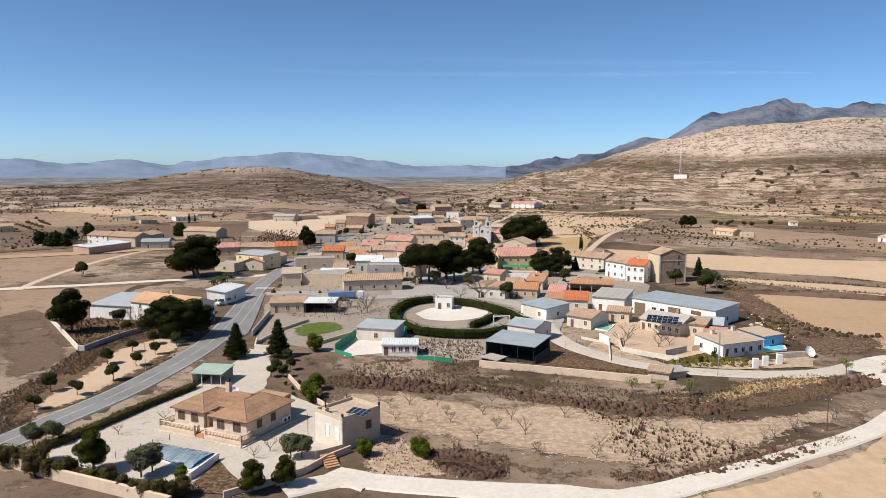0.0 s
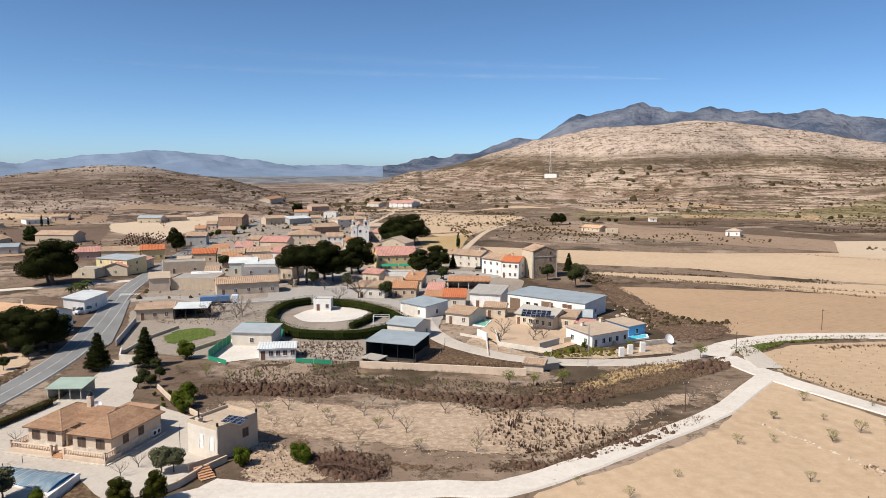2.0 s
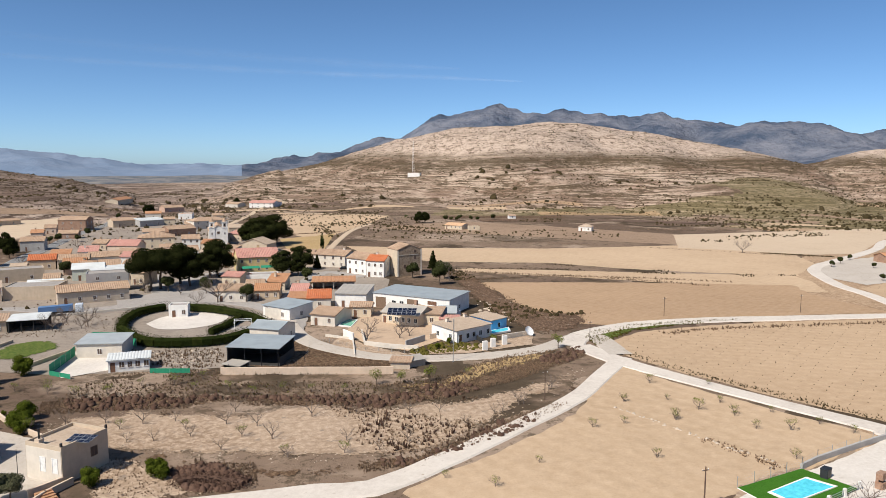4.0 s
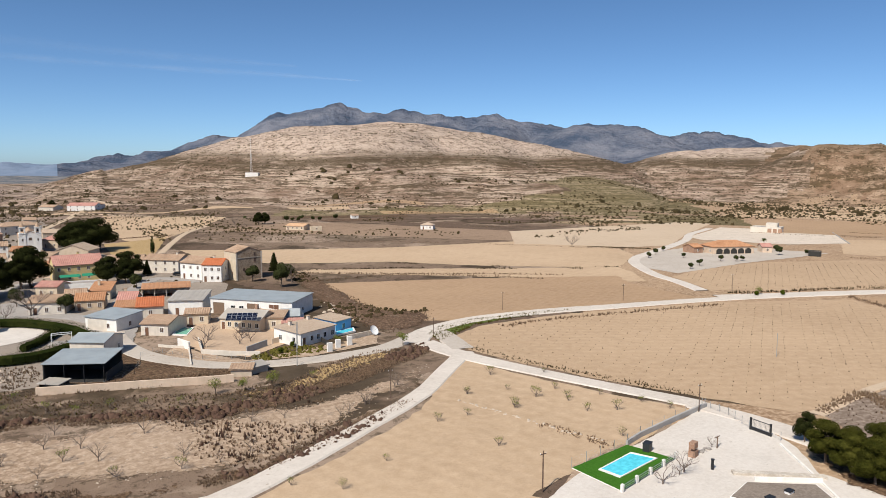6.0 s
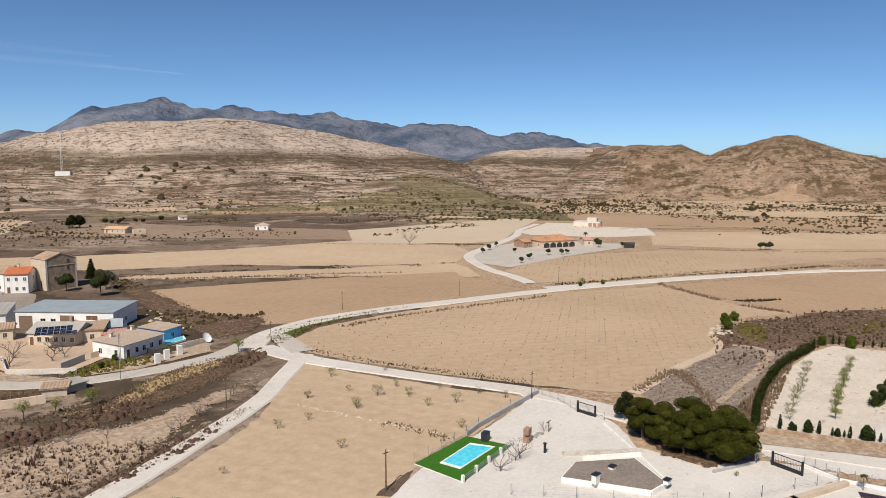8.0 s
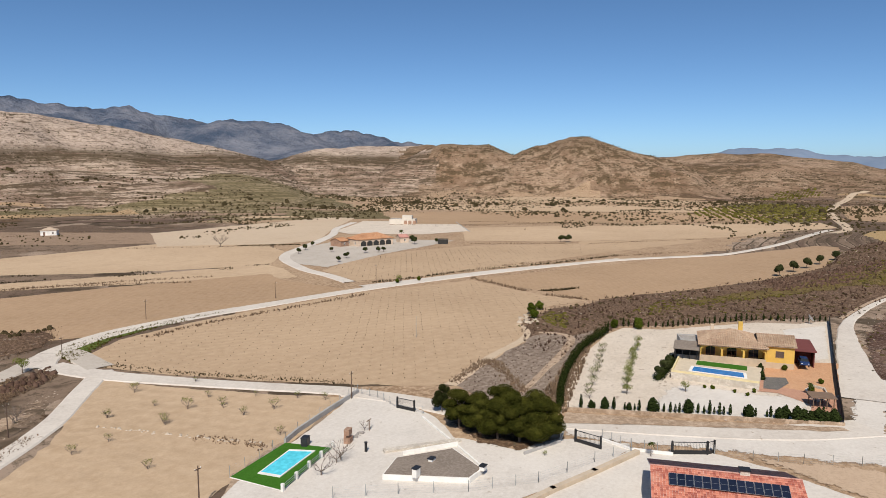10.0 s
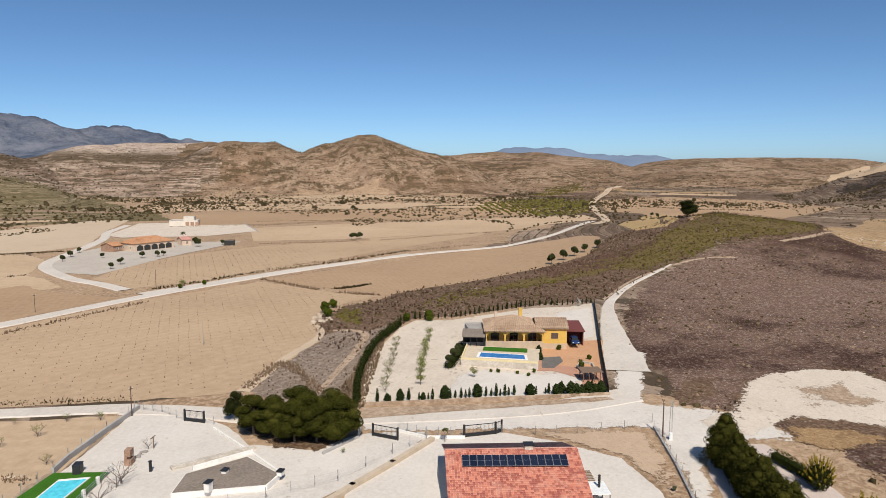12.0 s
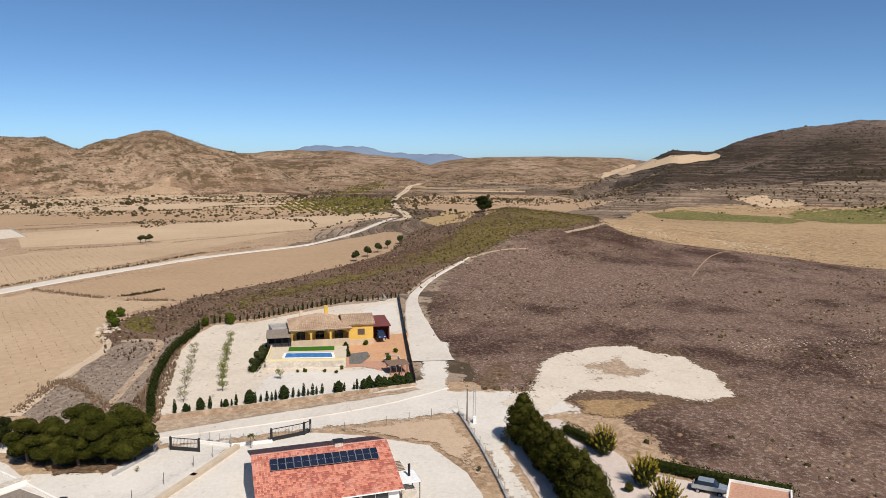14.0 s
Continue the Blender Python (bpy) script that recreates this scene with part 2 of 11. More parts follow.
# earth
M["field_tan"] = soil("ploughed_field", (0.395, 0.305, 0.212), (0.51, 0.408, 0.298), (0.58, 0.48, 0.37), 0.016, 0.5, rows=(3.4, -15, 0.10), fine=0.2, soft=True)
M["field_vine"] = soil("vineyard_earth", (0.355, 0.268, 0.185), (0.465, 0.365, 0.262), (0.54, 0.44, 0.33), 0.014, 0.5, rows=(3.0, -58, 0.10), fine=0.2, soft=True)
M["field_brown"] = soil("brown_field", (0.30, 0.215, 0.14), (0.40, 0.295, 0.20), (0.47, 0.365, 0.265), 0.014, 0.5, rows=(2.0, 60, 0.08), fine=0.2, soft=True)
M["field_pale"] = soil("pale_field", (0.45, 0.375, 0.295), (0.53, 0.455, 0.365), (0.58, 0.51, 0.42), 0.01, 0.5, fine=0.25, soft=True)
M["verge"] = soil("dry_verge", (0.26, 0.185, 0.125), (0.40, 0.305, 0.215), (0.50, 0.40, 0.30), 0.05, 0.8, speck=((0.15, 0.11, 0.07), 0.5, 0.62), mottle=0.4)
M["fallow_strip"] = soil("fallow_strip", (0.17, 0.122, 0.092), (0.25, 0.19, 0.145), (0.35, 0.28, 0.22), 0.05, 0.9, rows=(1.6, 98, 0.3), speck=((0.40, 0.32, 0.25), 0.3, 0.66), ochre=False)
M["worn_ground"] = soil("worn_ground", (0.21, 0.165, 0.13), (0.28, 0.23, 0.185), (0.35, 0.30, 0.25), 0.05, 0.8, ochre=False, soft=True, mottle=0.3)
M["field_grey"] = soil("fallow_field", (0.095, 0.068, 0.055), (0.14, 0.102, 0.083), (0.20, 0.15, 0.122), 0.03, 0.8, soft=True)
M["field_dull"] = soil("dull_field", (0.215, 0.16, 0.12), (0.30, 0.228, 0.172), (0.38, 0.30, 0.235), 0.018, 0.6, speck=((0.15, 0.115, 0.075), 0.3, 0.62), soft=True, mottle=0.55)


def heath():
    """Dry heath: reddish-brown grass, greyer open ground with small stones, in broad patches."""
    m = Mat("dry_heath", 0.95, spec=0.05)
    huge, patch, mid = m.noise(0.0055, 4, 0.6), m.noise(0.03, 6, 0.75), m.noise(0.25, 6, 0.8)
    grain, fine = m.noise(1.1, 6, 0.8), m.noise(3.5, 4, 0.8)
    open_ground = m.math("ADD", m.math("MULTIPLY", huge, 0.55), m.math("MULTIPLY", patch, 0.45))
    c = m.mix(m.ramp(patch, 0.43, 0.57), (0.055, 0.028, 0.020), (0.112, 0.064, 0.046))
    c = m.mix(m.math("MULTIPLY", m.ramp(open_ground, 0.48, 0.55), 0.85), c, (0.178, 0.110, 0.082))
    c = m.mix(m.math("MULTIPLY", m.ramp(mid, 0.5, 0.62), 0.6), c, (0.052, 0.032, 0.023))
    c = m.mix(m.math("MULTIPLY", m.ramp(grain, 0.50, 0.62), m.math("MULTIPLY", m.ramp(open_ground, 0.40, 0.55), 0.92)), c, (0.36, 0.275, 0.222))
    c = m.mix(m.math("MULTIPLY", m.ramp(fine, 0.52, 0.62), 0.5), c, (0.04, 0.028, 0.022))
    m.color(c).bump(m.math("ADD", grain, mid), 0.5, 0.3)
    return m.m


M["fallow_dark"] = heath()
M["scrub_green"] = soil("green_scrub", (0.095, 0.074, 0.034), (0.13, 0.108, 0.034), (0.20, 0.155, 0.075), 0.02, 1.3, speck=((0.30, 0.25, 0.18), 0.3, 0.66), mottle=0.55)
M["scrub_brown"] = soil("brown_scrub", (0.07, 0.046, 0.033), (0.13, 0.089, 0.064), (0.235, 0.172, 0.128), 0.02, 1.2, speck=((0.33, 0.27, 0.21), 0.25, 0.63), mottle=0.55)
M["weeds"] = soil("dry_weeds", (0.06, 0.039, 0.026), (0.115, 0.076, 0.051), (0.22, 0.16, 0.11), 0.06, 1.6, speck=((0.10, 0.083, 0.05), 0.5, 0.6), mottle=0.55)
M["straw"] = soil("straw_grass", (0.33, 0.25, 0.13), (0.42, 0.32, 0.17), (0.48, 0.38, 0.23), 0.05, 1.2)
M["chalk"] = soil("chalky_earth", (0.28, 0.215, 0.16), (0.40, 0.325, 0.255), (0.51, 0.43, 0.355), 0.05, 0.9, speck=((0.26, 0.20, 0.15), 0.3, 0.60))
M["chalk_white"] = soil("chalk_ground", (0.50, 0.41, 0.32), (0.60, 0.51, 0.415), (0.67, 0.585, 0.49), 0.09, 0.9, speck=((0.36, 0.29, 0.23), 0.35, 0.60), soft=True, ochre=False)
M["gravel"] = soil("white_gravel", (0.50, 0.44, 0.38), (0.60, 0.54, 0.475), (0.68, 0.63, 0.57), 0.09, 1.5, bumps=0.2, fine=0.16, ochre=False, soft=True, speck=((0.42, 0.36, 0.30), 0.45, 0.64))
M["yard_beige"] = soil("beige_gravel", (0.38, 0.32, 0.265), (0.46, 0.40, 0.34), (0.53, 0.475, 0.41), 0.09, 1.2, bumps=0.2, fine=0.2, ochre=False, soft=True, speck=((0.30, 0.24, 0.19), 0.4, 0.63))
M["track"] = soil("gravel_track", (0.47, 0.405, 0.345), (0.575, 0.51, 0.44), (0.66, 0.60, 0.53), 0.08, 1.2, bumps=0.2, fine=0.18, ochre=False, soft=True, speck=((0.40, 0.33, 0.27), 0.4, 0.64))
M["pink_gravel"] = soil("pinkish_gravel", (0.46, 0.365, 0.315), (0.55, 0.455, 0.40), (0.62, 0.53, 0.47), 0.09, 1.2, fine=0.2, ochre=False, soft=True)
M["ochre_grass"] = soil("ochre_grass", (0.20, 0.13, 0.075), (0.31, 0.215, 0.12), (0.40, 0.30, 0.18), 0.08, 1.2, mottle=0.5)
M["sand"] = soil("sandy_yard", (0.43, 0.34, 0.262), (0.50, 0.405, 0.315), (0.55, 0.455, 0.365), 0.06, 0.8, soft=True, speck=((0.30, 0.23, 0.165), 0.5, 0.66))
M["lawn"] = soil("lawn", (0.055, 0.10, 0.02), (0.085, 0.14, 0.03), (0.16, 0.19, 0.06), 0.15, 2.0)
M["crop"] = soil("green_crop", (0.085, 0.105, 0.03), (0.15, 0.15, 0.05), (0.28, 0.235, 0.12), 0.012, 0.35, patch_range=(0.40, 0.60), mottle=0.55)
M["ochre_field"] = soil("ochre_stubble", (0.28, 0.20, 0.12), (0.38, 0.285, 0.175), (0.46, 0.36, 0.24), 0.012, 0.4, speck=((0.17, 0.135, 0.08), 0.1, 0.60), mottle=0.55)
M["turf"] = soil("artificial_turf", (0.035, 0.13, 0.012), (0.045, 0.155, 0.016), (0.06, 0.18, 0.025), 0.5, 6, bumps=0.15)
M["pave_red"] = soil("red_paving", (0.42, 0.245, 0.185), (0.48, 0.29, 0.22), (0.52, 0.34, 0.27), 0.4, 3, bumps=0.15)
M["pave_terracotta"] = soil("terracotta_paving", (0.50, 0.30, 0.185), (0.56, 0.35, 0.22), (0.60, 0.40, 0.27), 0.3, 3, bumps=0.15)
M["concrete"] = soil("concrete_paving", (0.25, 0.222, 0.20), (0.33, 0.298, 0.27), (0.42, 0.388, 0.355), 0.09, 1.2, bumps=0.15, soft=True, speck=((0.24, 0.21, 0.185), 0.35, 0.62), ochre=False)
M["slate_gravel"] = soil("slate_gravel", (0.10, 0.105, 0.11), (0.16, 0.165, 0.17), (0.24, 0.24, 0.24), 0.4, 4)


def asphalt():
    m = Mat("asphalt", 0.85, spec=0.3)
    c = m.mix(m.ramp(m.noise(0.12, 5), 0.35, 0.7), (0.165, 0.16, 0.155), (0.22, 0.214, 0.205))
    c = m.mix(m.ramp(m.noise(2.5, 6, 0.8), 0.5, 0.8), c, (0.27, 0.262, 0.25))
    m.color(c).bump(m.noise(8, 3), 0.15, 0.02)
    return m.m


M["asphalt"] = asphalt()
M["paint"] = plain("road_paint", (0.56, 0.56, 0.54), 0.7)


def hillside(name, rock, earth, scrub, terrace, rock_height=(60, 95), steps=(2, 50), belt=0.8, cover=0.5, gap=3.4, drawn=1.0):
    """Hill: ledges of bare rock on top, a dark belt of scrub below them, then narrow terraces with pale edges and lines of scrub."""
    m = Mat(name, 0.95, spec=0.08)
    level = m.contour(26.0, 6.0)
    broad = m.layers(level, 0.0022, 0.075, 3)
    band = m.layers(level, 0.006 / drawn, 0.34 * drawn, 4, 0.7)
    ledge = m.layers(level, 0.022 / drawn, 0.42 * drawn, 6, 0.78)
    big, clump, spot = m.noise(0.012, 6, 0.72), m.noise(0.07, 6, 0.8), m.noise(0.3, 5, 0.85)
    c = m.mix(m.ramp(big, 0.40, 0.60), earth, tuple(0.5 * (p + q) for p, q in zip(earth, terrace)))
    # scrub drawn out along the slope, open and stony between
    thick = m.math("ADD", m.math("MULTIPLY", band, 0.5), m.math("MULTIPLY", clump, 0.5))
    c = m.mix(m.math("MULTIPLY", m.ramp(thick, cover - 0.03, cover + 0.03), 0.9), c, scrub)
    # terraces in places: a pale edge and a line of scrub behind it, broken here and there
    step = m.math("FRACT", m.math("DIVIDE", level, gap))
    zone = m.math("MULTIPLY", m.ramp(level, steps[0] - 3, steps[0] + 3), m.math("SUBTRACT", 1.0, m.ramp(level, steps[1] - 14, steps[1] + 6)))
    zone = m.math("MULTIPLY", zone, m.ramp(m.noise(0.008, 4, 0.6), 0.47, 0.56))
    edge = m.math("MULTIPLY", m.math("MULTIPLY", m.math("LESS_THAN", step, 0.34), m.ramp(m.noise(0.045, 5, 0.75), 0.44, 0.52)), zone)
    c = m.mix(m.math("MULTIPLY", edge, 0.8), c, tuple(1.06 * v for v in terrace))
    dark = m.math("MULTIPLY", m.math("MULTIPLY", m.math("GREATER_THAN", step, 0.70), m.ramp(m.noise(0.07, 5, 0.8), 0.44, 0.52)), zone)
    c = m.mix(m.math("MULTIPLY", dark, 0.8), c, tuple(0.75 * v for v in scrub))
    # stony ground in streaks, more of it in some stretches
    stony = m.math("ADD", ledge, m.math("MULTIPLY", m.math("SUBTRACT", m.noise(0.006, 3), 0.5), 0.35))
    c = m.mix(m.math("MULTIPLY", m.ramp(stony, 0.52, 0.57), 0.85), c, terrace)
    c = m.mix(m.math("MULTIPLY", m.ramp(broad, 0.52, 0.66), 0.35), c, tuple(0.8 * v for v in earth))
    # belt of scrub under the rocks, ledges of bare rock above
    ragged = m.math("ADD", level, m.math("MULTIPLY", m.math("SUBTRACT", clump, 0.5), 22.0))
    low = m.math("MULTIPLY", m.ramp(ragged, rock_height[0] - 17, rock_height[0] - 9), m.ramp(thick, 0.38, 0.48))
    c = m.mix(m.math("MULTIPLY", low, belt), c, tuple(0.9 * v for v in scrub))
    high = m.ramp(ragged, *rock_height)
    top = m.math("ADD", m.math("MULTIPLY", ledge, 0.55), m.math("MULTIPLY", clump, 0.45))
    c = m.mix(m.math("MULTIPLY", high, m.ramp(top, 0.41, 0.47)), c, rock)
    c = m.mix(m.math("MULTIPLY", high, m.math("MULTIPLY", m.ramp(m.noise(0.09, 6, 0.85), 0.52, 0.57), 0.75)), c, tuple(0.55 * v for v in earth))
    c = m.mix(m.math("MULTIPLY", m.ramp(spot, 0.55, 0.60), 0.8), c, tuple(0.55 * v for v in scrub))
    m.color(c).bump(m.math("ADD", clump, m.math("MULTIPLY", ledge, 1.4)), 0.8, 2.5)
    return m.m


M["hill"] = hillside("limestone_hillside", (0.52, 0.405, 0.32), (0.245, 0.160, 0.112), (0.098, 0.069, 0.040), (0.52, 0.40, 0.305), (54, 66), (2, 48), 0.8, 0.50)
M["hill_dark"] = hillside("dark_hillside", (0.17, 0.125, 0.10), (0.075, 0.050, 0.038), (0.042, 0.032, 0.022), (0.17, 0.122, 0.095), (60, 95), (3, 60), 0.5, 0.48)
M["hill_terraced"] = hillside("terraced_hillside", (0.40, 0.315, 0.25), (0.175, 0.118, 0.087), (0.085, 0.058, 0.042), (0.43, 0.335, 0.265), (30, 40), (1, 34), 0.5, 0.50, 2.6)
M["hill_brown"] = hillside("scrubby_hillside", (0.31, 0.208, 0.14), (0.235, 0.148, 0.094), (0.098, 0.066, 0.035), (0.39, 0.276, 0.188), (70, 96), (1, 12), 0.4, 0.50, drawn=0.32)


def dry_plain(name, dark, mid, light, scrub, cover=0.53, gap=0.55):
    """Valley floor beyond the fields: low terraces and fallow strips along the contours, lined with scrub."""
    m = Mat(name, 0.95, spec=0.06)
    level = m.contour(1.6, 0.5)
    strip = m.layers(level, 0.008, 0.9, 2, 0.5)
    streak = m.layers(level, 0.02, 2.4, 5, 0.75)
    big, clump, spot = m.noise(0.02, 5, 0.7), m.noise(0.16, 6, 0.8), m.noise(0.6, 5, 0.85)
    c = m.mix(m.ramp(strip, 0.44, 0.50), dark, mid)
    c = m.mix(m.math("MULTIPLY", m.ramp(strip, 0.57, 0.60), 0.85), c, light)
    c = m.mix(m.math("MULTIPLY", m.ramp(big, 0.48, 0.60), 0.4), c, mid)
    c = m.mix(m.math("MULTIPLY", m.ramp(streak, 0.54, 0.60), 0.7), c, scrub)
    c = m.mix(m.math("MULTIPLY", m.ramp(streak, 0.30, 0.40), -0.6), c, light)
    step = m.math("FRACT", m.math("DIVIDE", level, gap))
    line = m.math("MULTIPLY", m.math("LESS_THAN", step, 0.16), m.ramp(m.noise(0.03, 4, 0.7), 0.42, 0.5))
    c = m.mix(m.math("MULTIPLY", line, 0.85), c, tuple(0.7 * v for v in scrub))
    pale = m.math("MULTIPLY", m.math("GREATER_THAN", step, 0.84), m.ramp(m.noise(0.024, 4, 0.7), 0.46, 0.54))
    c = m.mix(m.math("MULTIPLY", pale, 0.7), c, light)
    c = m.mix(m.math("MULTIPLY", m.ramp(clump, cover, cover + 0.06), 0.75), c, scrub)
    c = m.mix(m.math("MULTIPLY", m.ramp(spot, 0.55, 0.61), 0.6), c, tuple(0.6 * v for v in scrub))
    m.color(c).bump(m.math("ADD", clump, spot), 0.5, 0.5)
    return m.m


M["plain"] = dry_plain("dry_earth", (0.135, 0.092, 0.066), (0.21, 0.148, 0.105), (0.36, 0.27, 0.20), (0.085, 0.062, 0.04))
M["scrub_plain"] = dry_plain("olive_scrub_plain", (0.16, 0.125, 0.066), (0.235, 0.182, 0.104), (0.38, 0.29, 0.195), (0.095, 0.077, 0.038), 0.50)


# far slopes: the blue of air haze is mixed into both base colours
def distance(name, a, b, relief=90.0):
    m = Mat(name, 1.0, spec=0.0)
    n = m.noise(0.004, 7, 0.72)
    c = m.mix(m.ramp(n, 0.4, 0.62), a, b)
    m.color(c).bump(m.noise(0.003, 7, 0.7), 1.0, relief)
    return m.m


# haze over the far ranges and plain is given as bluish base colour
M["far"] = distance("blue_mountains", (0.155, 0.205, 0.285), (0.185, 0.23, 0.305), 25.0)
M["hazed_rock"] = distance("grey_mountain", (0.062, 0.082, 0.122), (0.175, 0.182, 0.215))
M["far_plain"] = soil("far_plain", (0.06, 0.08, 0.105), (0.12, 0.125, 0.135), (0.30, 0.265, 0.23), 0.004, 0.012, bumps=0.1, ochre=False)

# buildings
for key, col in dict(white=(0.78, 0.75, 0.70), offwhite=(0.64, 0.575, 0.49), cream=(0.60, 0.50, 0.37), yellow=(0.62, 0.49, 0.24), ochre=(0.52, 0.40, 0.28), tan=(0.53, 0.425, 0.315),
                     villa=(0.60, 0.475, 0.36), pink=(0.50, 0.34, 0.26), grey=(0.40, 0.38, 0.36), orange=(0.66, 0.42, 0.10), palepeach=(0.63, 0.49, 0.37), bluewall=(0.22, 0.47, 0.75), palegreen=(0.52, 0.55, 0.48),
                     lemon=(0.72, 0.60, 0.34), burgundy=(0.16, 0.05, 0.045), earthwall=(0.52, 0.43, 0.335)).items():
    M[key] = plaster(key + "_render", col)


def masonry(name, a, b, joint, scale):
    m = Mat(name, 0.92, spec=0.2)
    v = m.node("ShaderNodeTexVoronoi")
    v.inputs["Scale"].default_value = scale
    m.link(m.pos, v.inputs[0])
    e = m.node("ShaderNodeTexVoronoi")
    e.feature, e.inputs["Scale"].default_value = "DISTANCE_TO_EDGE", scale
    m.link(m.pos, e.inputs[0])
    s = m.node("ShaderNodeSeparateColor")
    m.link(v.outputs["Color"], s.inputs[0])
    c = m.mix(s.outputs[0], a, b)
    c = m.mix(m.ramp(m.noise(0.5, 5), 0.45, 0.75), c, tuple(0.75 * k for k in a))
    edge = m.ramp(e.outputs["Distance"], 0.0, 0.06)
    c = m.mix(edge, joint, c)
    m.color(c).bump(edge, 0.6, 0.05)
    return m.m


M["stone"] = masonry("rubble_stone", (0.23, 0.165, 0.11), (0.37, 0.28, 0.20), (0.36, 0.29, 0.22), 2.2)
M["pale_stone"] = masonry("pale_stone", (0.52, 0.45, 0.37), (0.66, 0.60, 0.52), (0.44, 0.38, 0.31), 2.6)
M["brick"] = masonry("brick_wall", (0.30, 0.17, 0.11), (0.40, 0.25, 0.17), (0.36, 0.28, 0.22), 4)
M["tile_old"] = tiled("old_clay_tiles", (0.36, 0.235, 0.155), (0.46, 0.32, 0.215), (0.50, 0.38, 0.275))
M["tile_villa"] = tiled("villa_clay_tiles", (0.30, 0.165, 0.095), (0.40, 0.24, 0.145), (0.44, 0.30, 0.20))
M["tile_terracotta"] = tiled("terracotta_tiles", (0.40, 0.19, 0.095), (0.48, 0.26, 0.14), (0.50, 0.31, 0.19))
M["tile_red"] = tiled("red_tiles", (0.46, 0.13, 0.05), (0.53, 0.18, 0.075), (0.50, 0.22, 0.12))
M["tile_pink"] = tiled("pink_tiles", (0.46, 0.22, 0.18), (0.52, 0.28, 0.22), (0.54, 0.34, 0.27))
M["tile_peach"] = tiled("peach_tiles", (0.56, 0.335, 0.19), (0.60, 0.38, 0.23), (0.60, 0.42, 0.28))


def flat_tiles():
    m = Mat("flat_red_tiles", 0.6, spec=0.35)
    r = m.island()
    c = m.mix(m.ramp(r, 0.2, 0.75), (0.26, 0.062, 0.04), (0.47, 0.165, 0.105))
    c = m.mix(m.ramp(m.noise(0.6, 4), 0.5, 0.8), c, (0.50, 0.24, 0.17))
    m.color(c)
    return m.m


M["tile_flat"] = flat_tiles()


def sheet(name, col, period=0.9, turn=0):
    m = Mat(name, 0.55, 0.0, 0.5)
    c = m.mix(m.ramp(m.noise(0.3, 5), 0.4, 0.75), col, tuple(0.78 * v for v in col))
    c = m.mix(m.math("MULTIPLY", m.ramp(m.noise(1, 4, 0.6, (0.5, 2.5, 1)), 0.55, 0.8), 0.4), c, (0.33, 0.25, 0.18))
    m.color(c)
    return m.m


M["sheet_grey"] = sheet("grey_sheet_roof", (0.37, 0.395, 0.40))
M["sheet_blue"] = sheet("blue_grey_sheet_roof", (0.30, 0.335, 0.35))
M["sheet_light"] = sheet("light_sheet_roof", (0.62, 0.63, 0.61))
M["sheet_fibre"] = sheet("weathered_fibre_cement", (0.40, 0.36, 0.31))
M["sheet_green"] = sheet("green_sheet_roof", (0.34, 0.42, 0.34))
M["roof_gravel"] = soil("roof_gravel", (0.40, 0.33, 0.27), (0.47, 0.40, 0.33), (0.52, 0.46, 0.40), 0.3, 3)
M["roof_grey"] = soil("grey_roof_felt", (0.20, 0.18, 0.165), (0.25, 0.225, 0.205), (0.29, 0.265, 0.245), 0.25, 2.5, bumps=0.1)
M["wood"] = plain("weathered_wood", (0.20, 0.13, 0.085), 0.8)
M["pole_wood"] = plain("creosoted_wood", (0.11, 0.07, 0.05), 0.85)
M["door_brown"] = plain("brown_door", (0.17, 0.085, 0.05), 0.6)
M["door_yellow"] = plain("ochre_door", (0.50, 0.31, 0.07), 0.6)
M["frame_white"] = plain("white_frame", (0.76, 0.75, 0.72), 0.5)
M["iron"] = plain("dark_iron", (0.03, 0.03, 0.032), 0.5, 0.3)
M["steel"] = plain("galvanised_steel", (0.45, 0.46, 0.46), 0.45, 0.6)
M["white_metal"] = plain("white_paint", (0.80, 0.80, 0.78), 0.4)
M["green_net"] = plain("green_screen_net", (0.02, 0.24, 0.13), 0.8)
# near-black: dark screens, and the shade in sheds and arches put into colour
M["shade_net"] = plain("dark_shade", (0.035, 0.033, 0.03), 0.85)
M["plastic_dark"] = plain("dark_plastic", (0.03, 0.03, 0.033), 0.5)
M["car_silver"] = plain("silver_car_paint", (0.42, 0.45, 0.48), 0.25, 0.5)
M["car_red"] = plain("red_car_paint", (0.35, 0.03, 0.03), 0.25, 0.2)
M["car_blue"] = plain("blue_car_paint", (0.03, 0.07, 0.20), 0.25, 0.3)
M["car_black"] = plain("black_car_paint", (0.02, 0.02, 0.022), 0.25, 0.3)
M["van_white"] = plain("white_van_paint", (0.62, 0.66, 0.70), 0.3)
M["rubber"] = plain("rubber", (0.02, 0.02, 0.02), 0.85)
M["lorry_blue"] = plain("blue_lorry_paint", (0.10, 0.19, 0.36), 0.45)
M["red_box"] = plain("red_paint", (0.45, 0.04, 0.03), 0.5)
M["rock"] = plain("pale_boulder", (0.50, 0.41, 0.32), 0.95, 0, 0.2, 0.7)


def glass(name, tint=(0.03, 0.035, 0.04)):
    m = Mat(name, 0.08, 0.0, 0.6)
    m.color(m.mix(m.per_object(), tint, tuple(0.35 * v for v in tint)))
    return m.m


M["glass"] = glass("window_glass")
M["shutter"] = plain("dark_shutter", (0.10, 0.065, 0.05), 0.7)


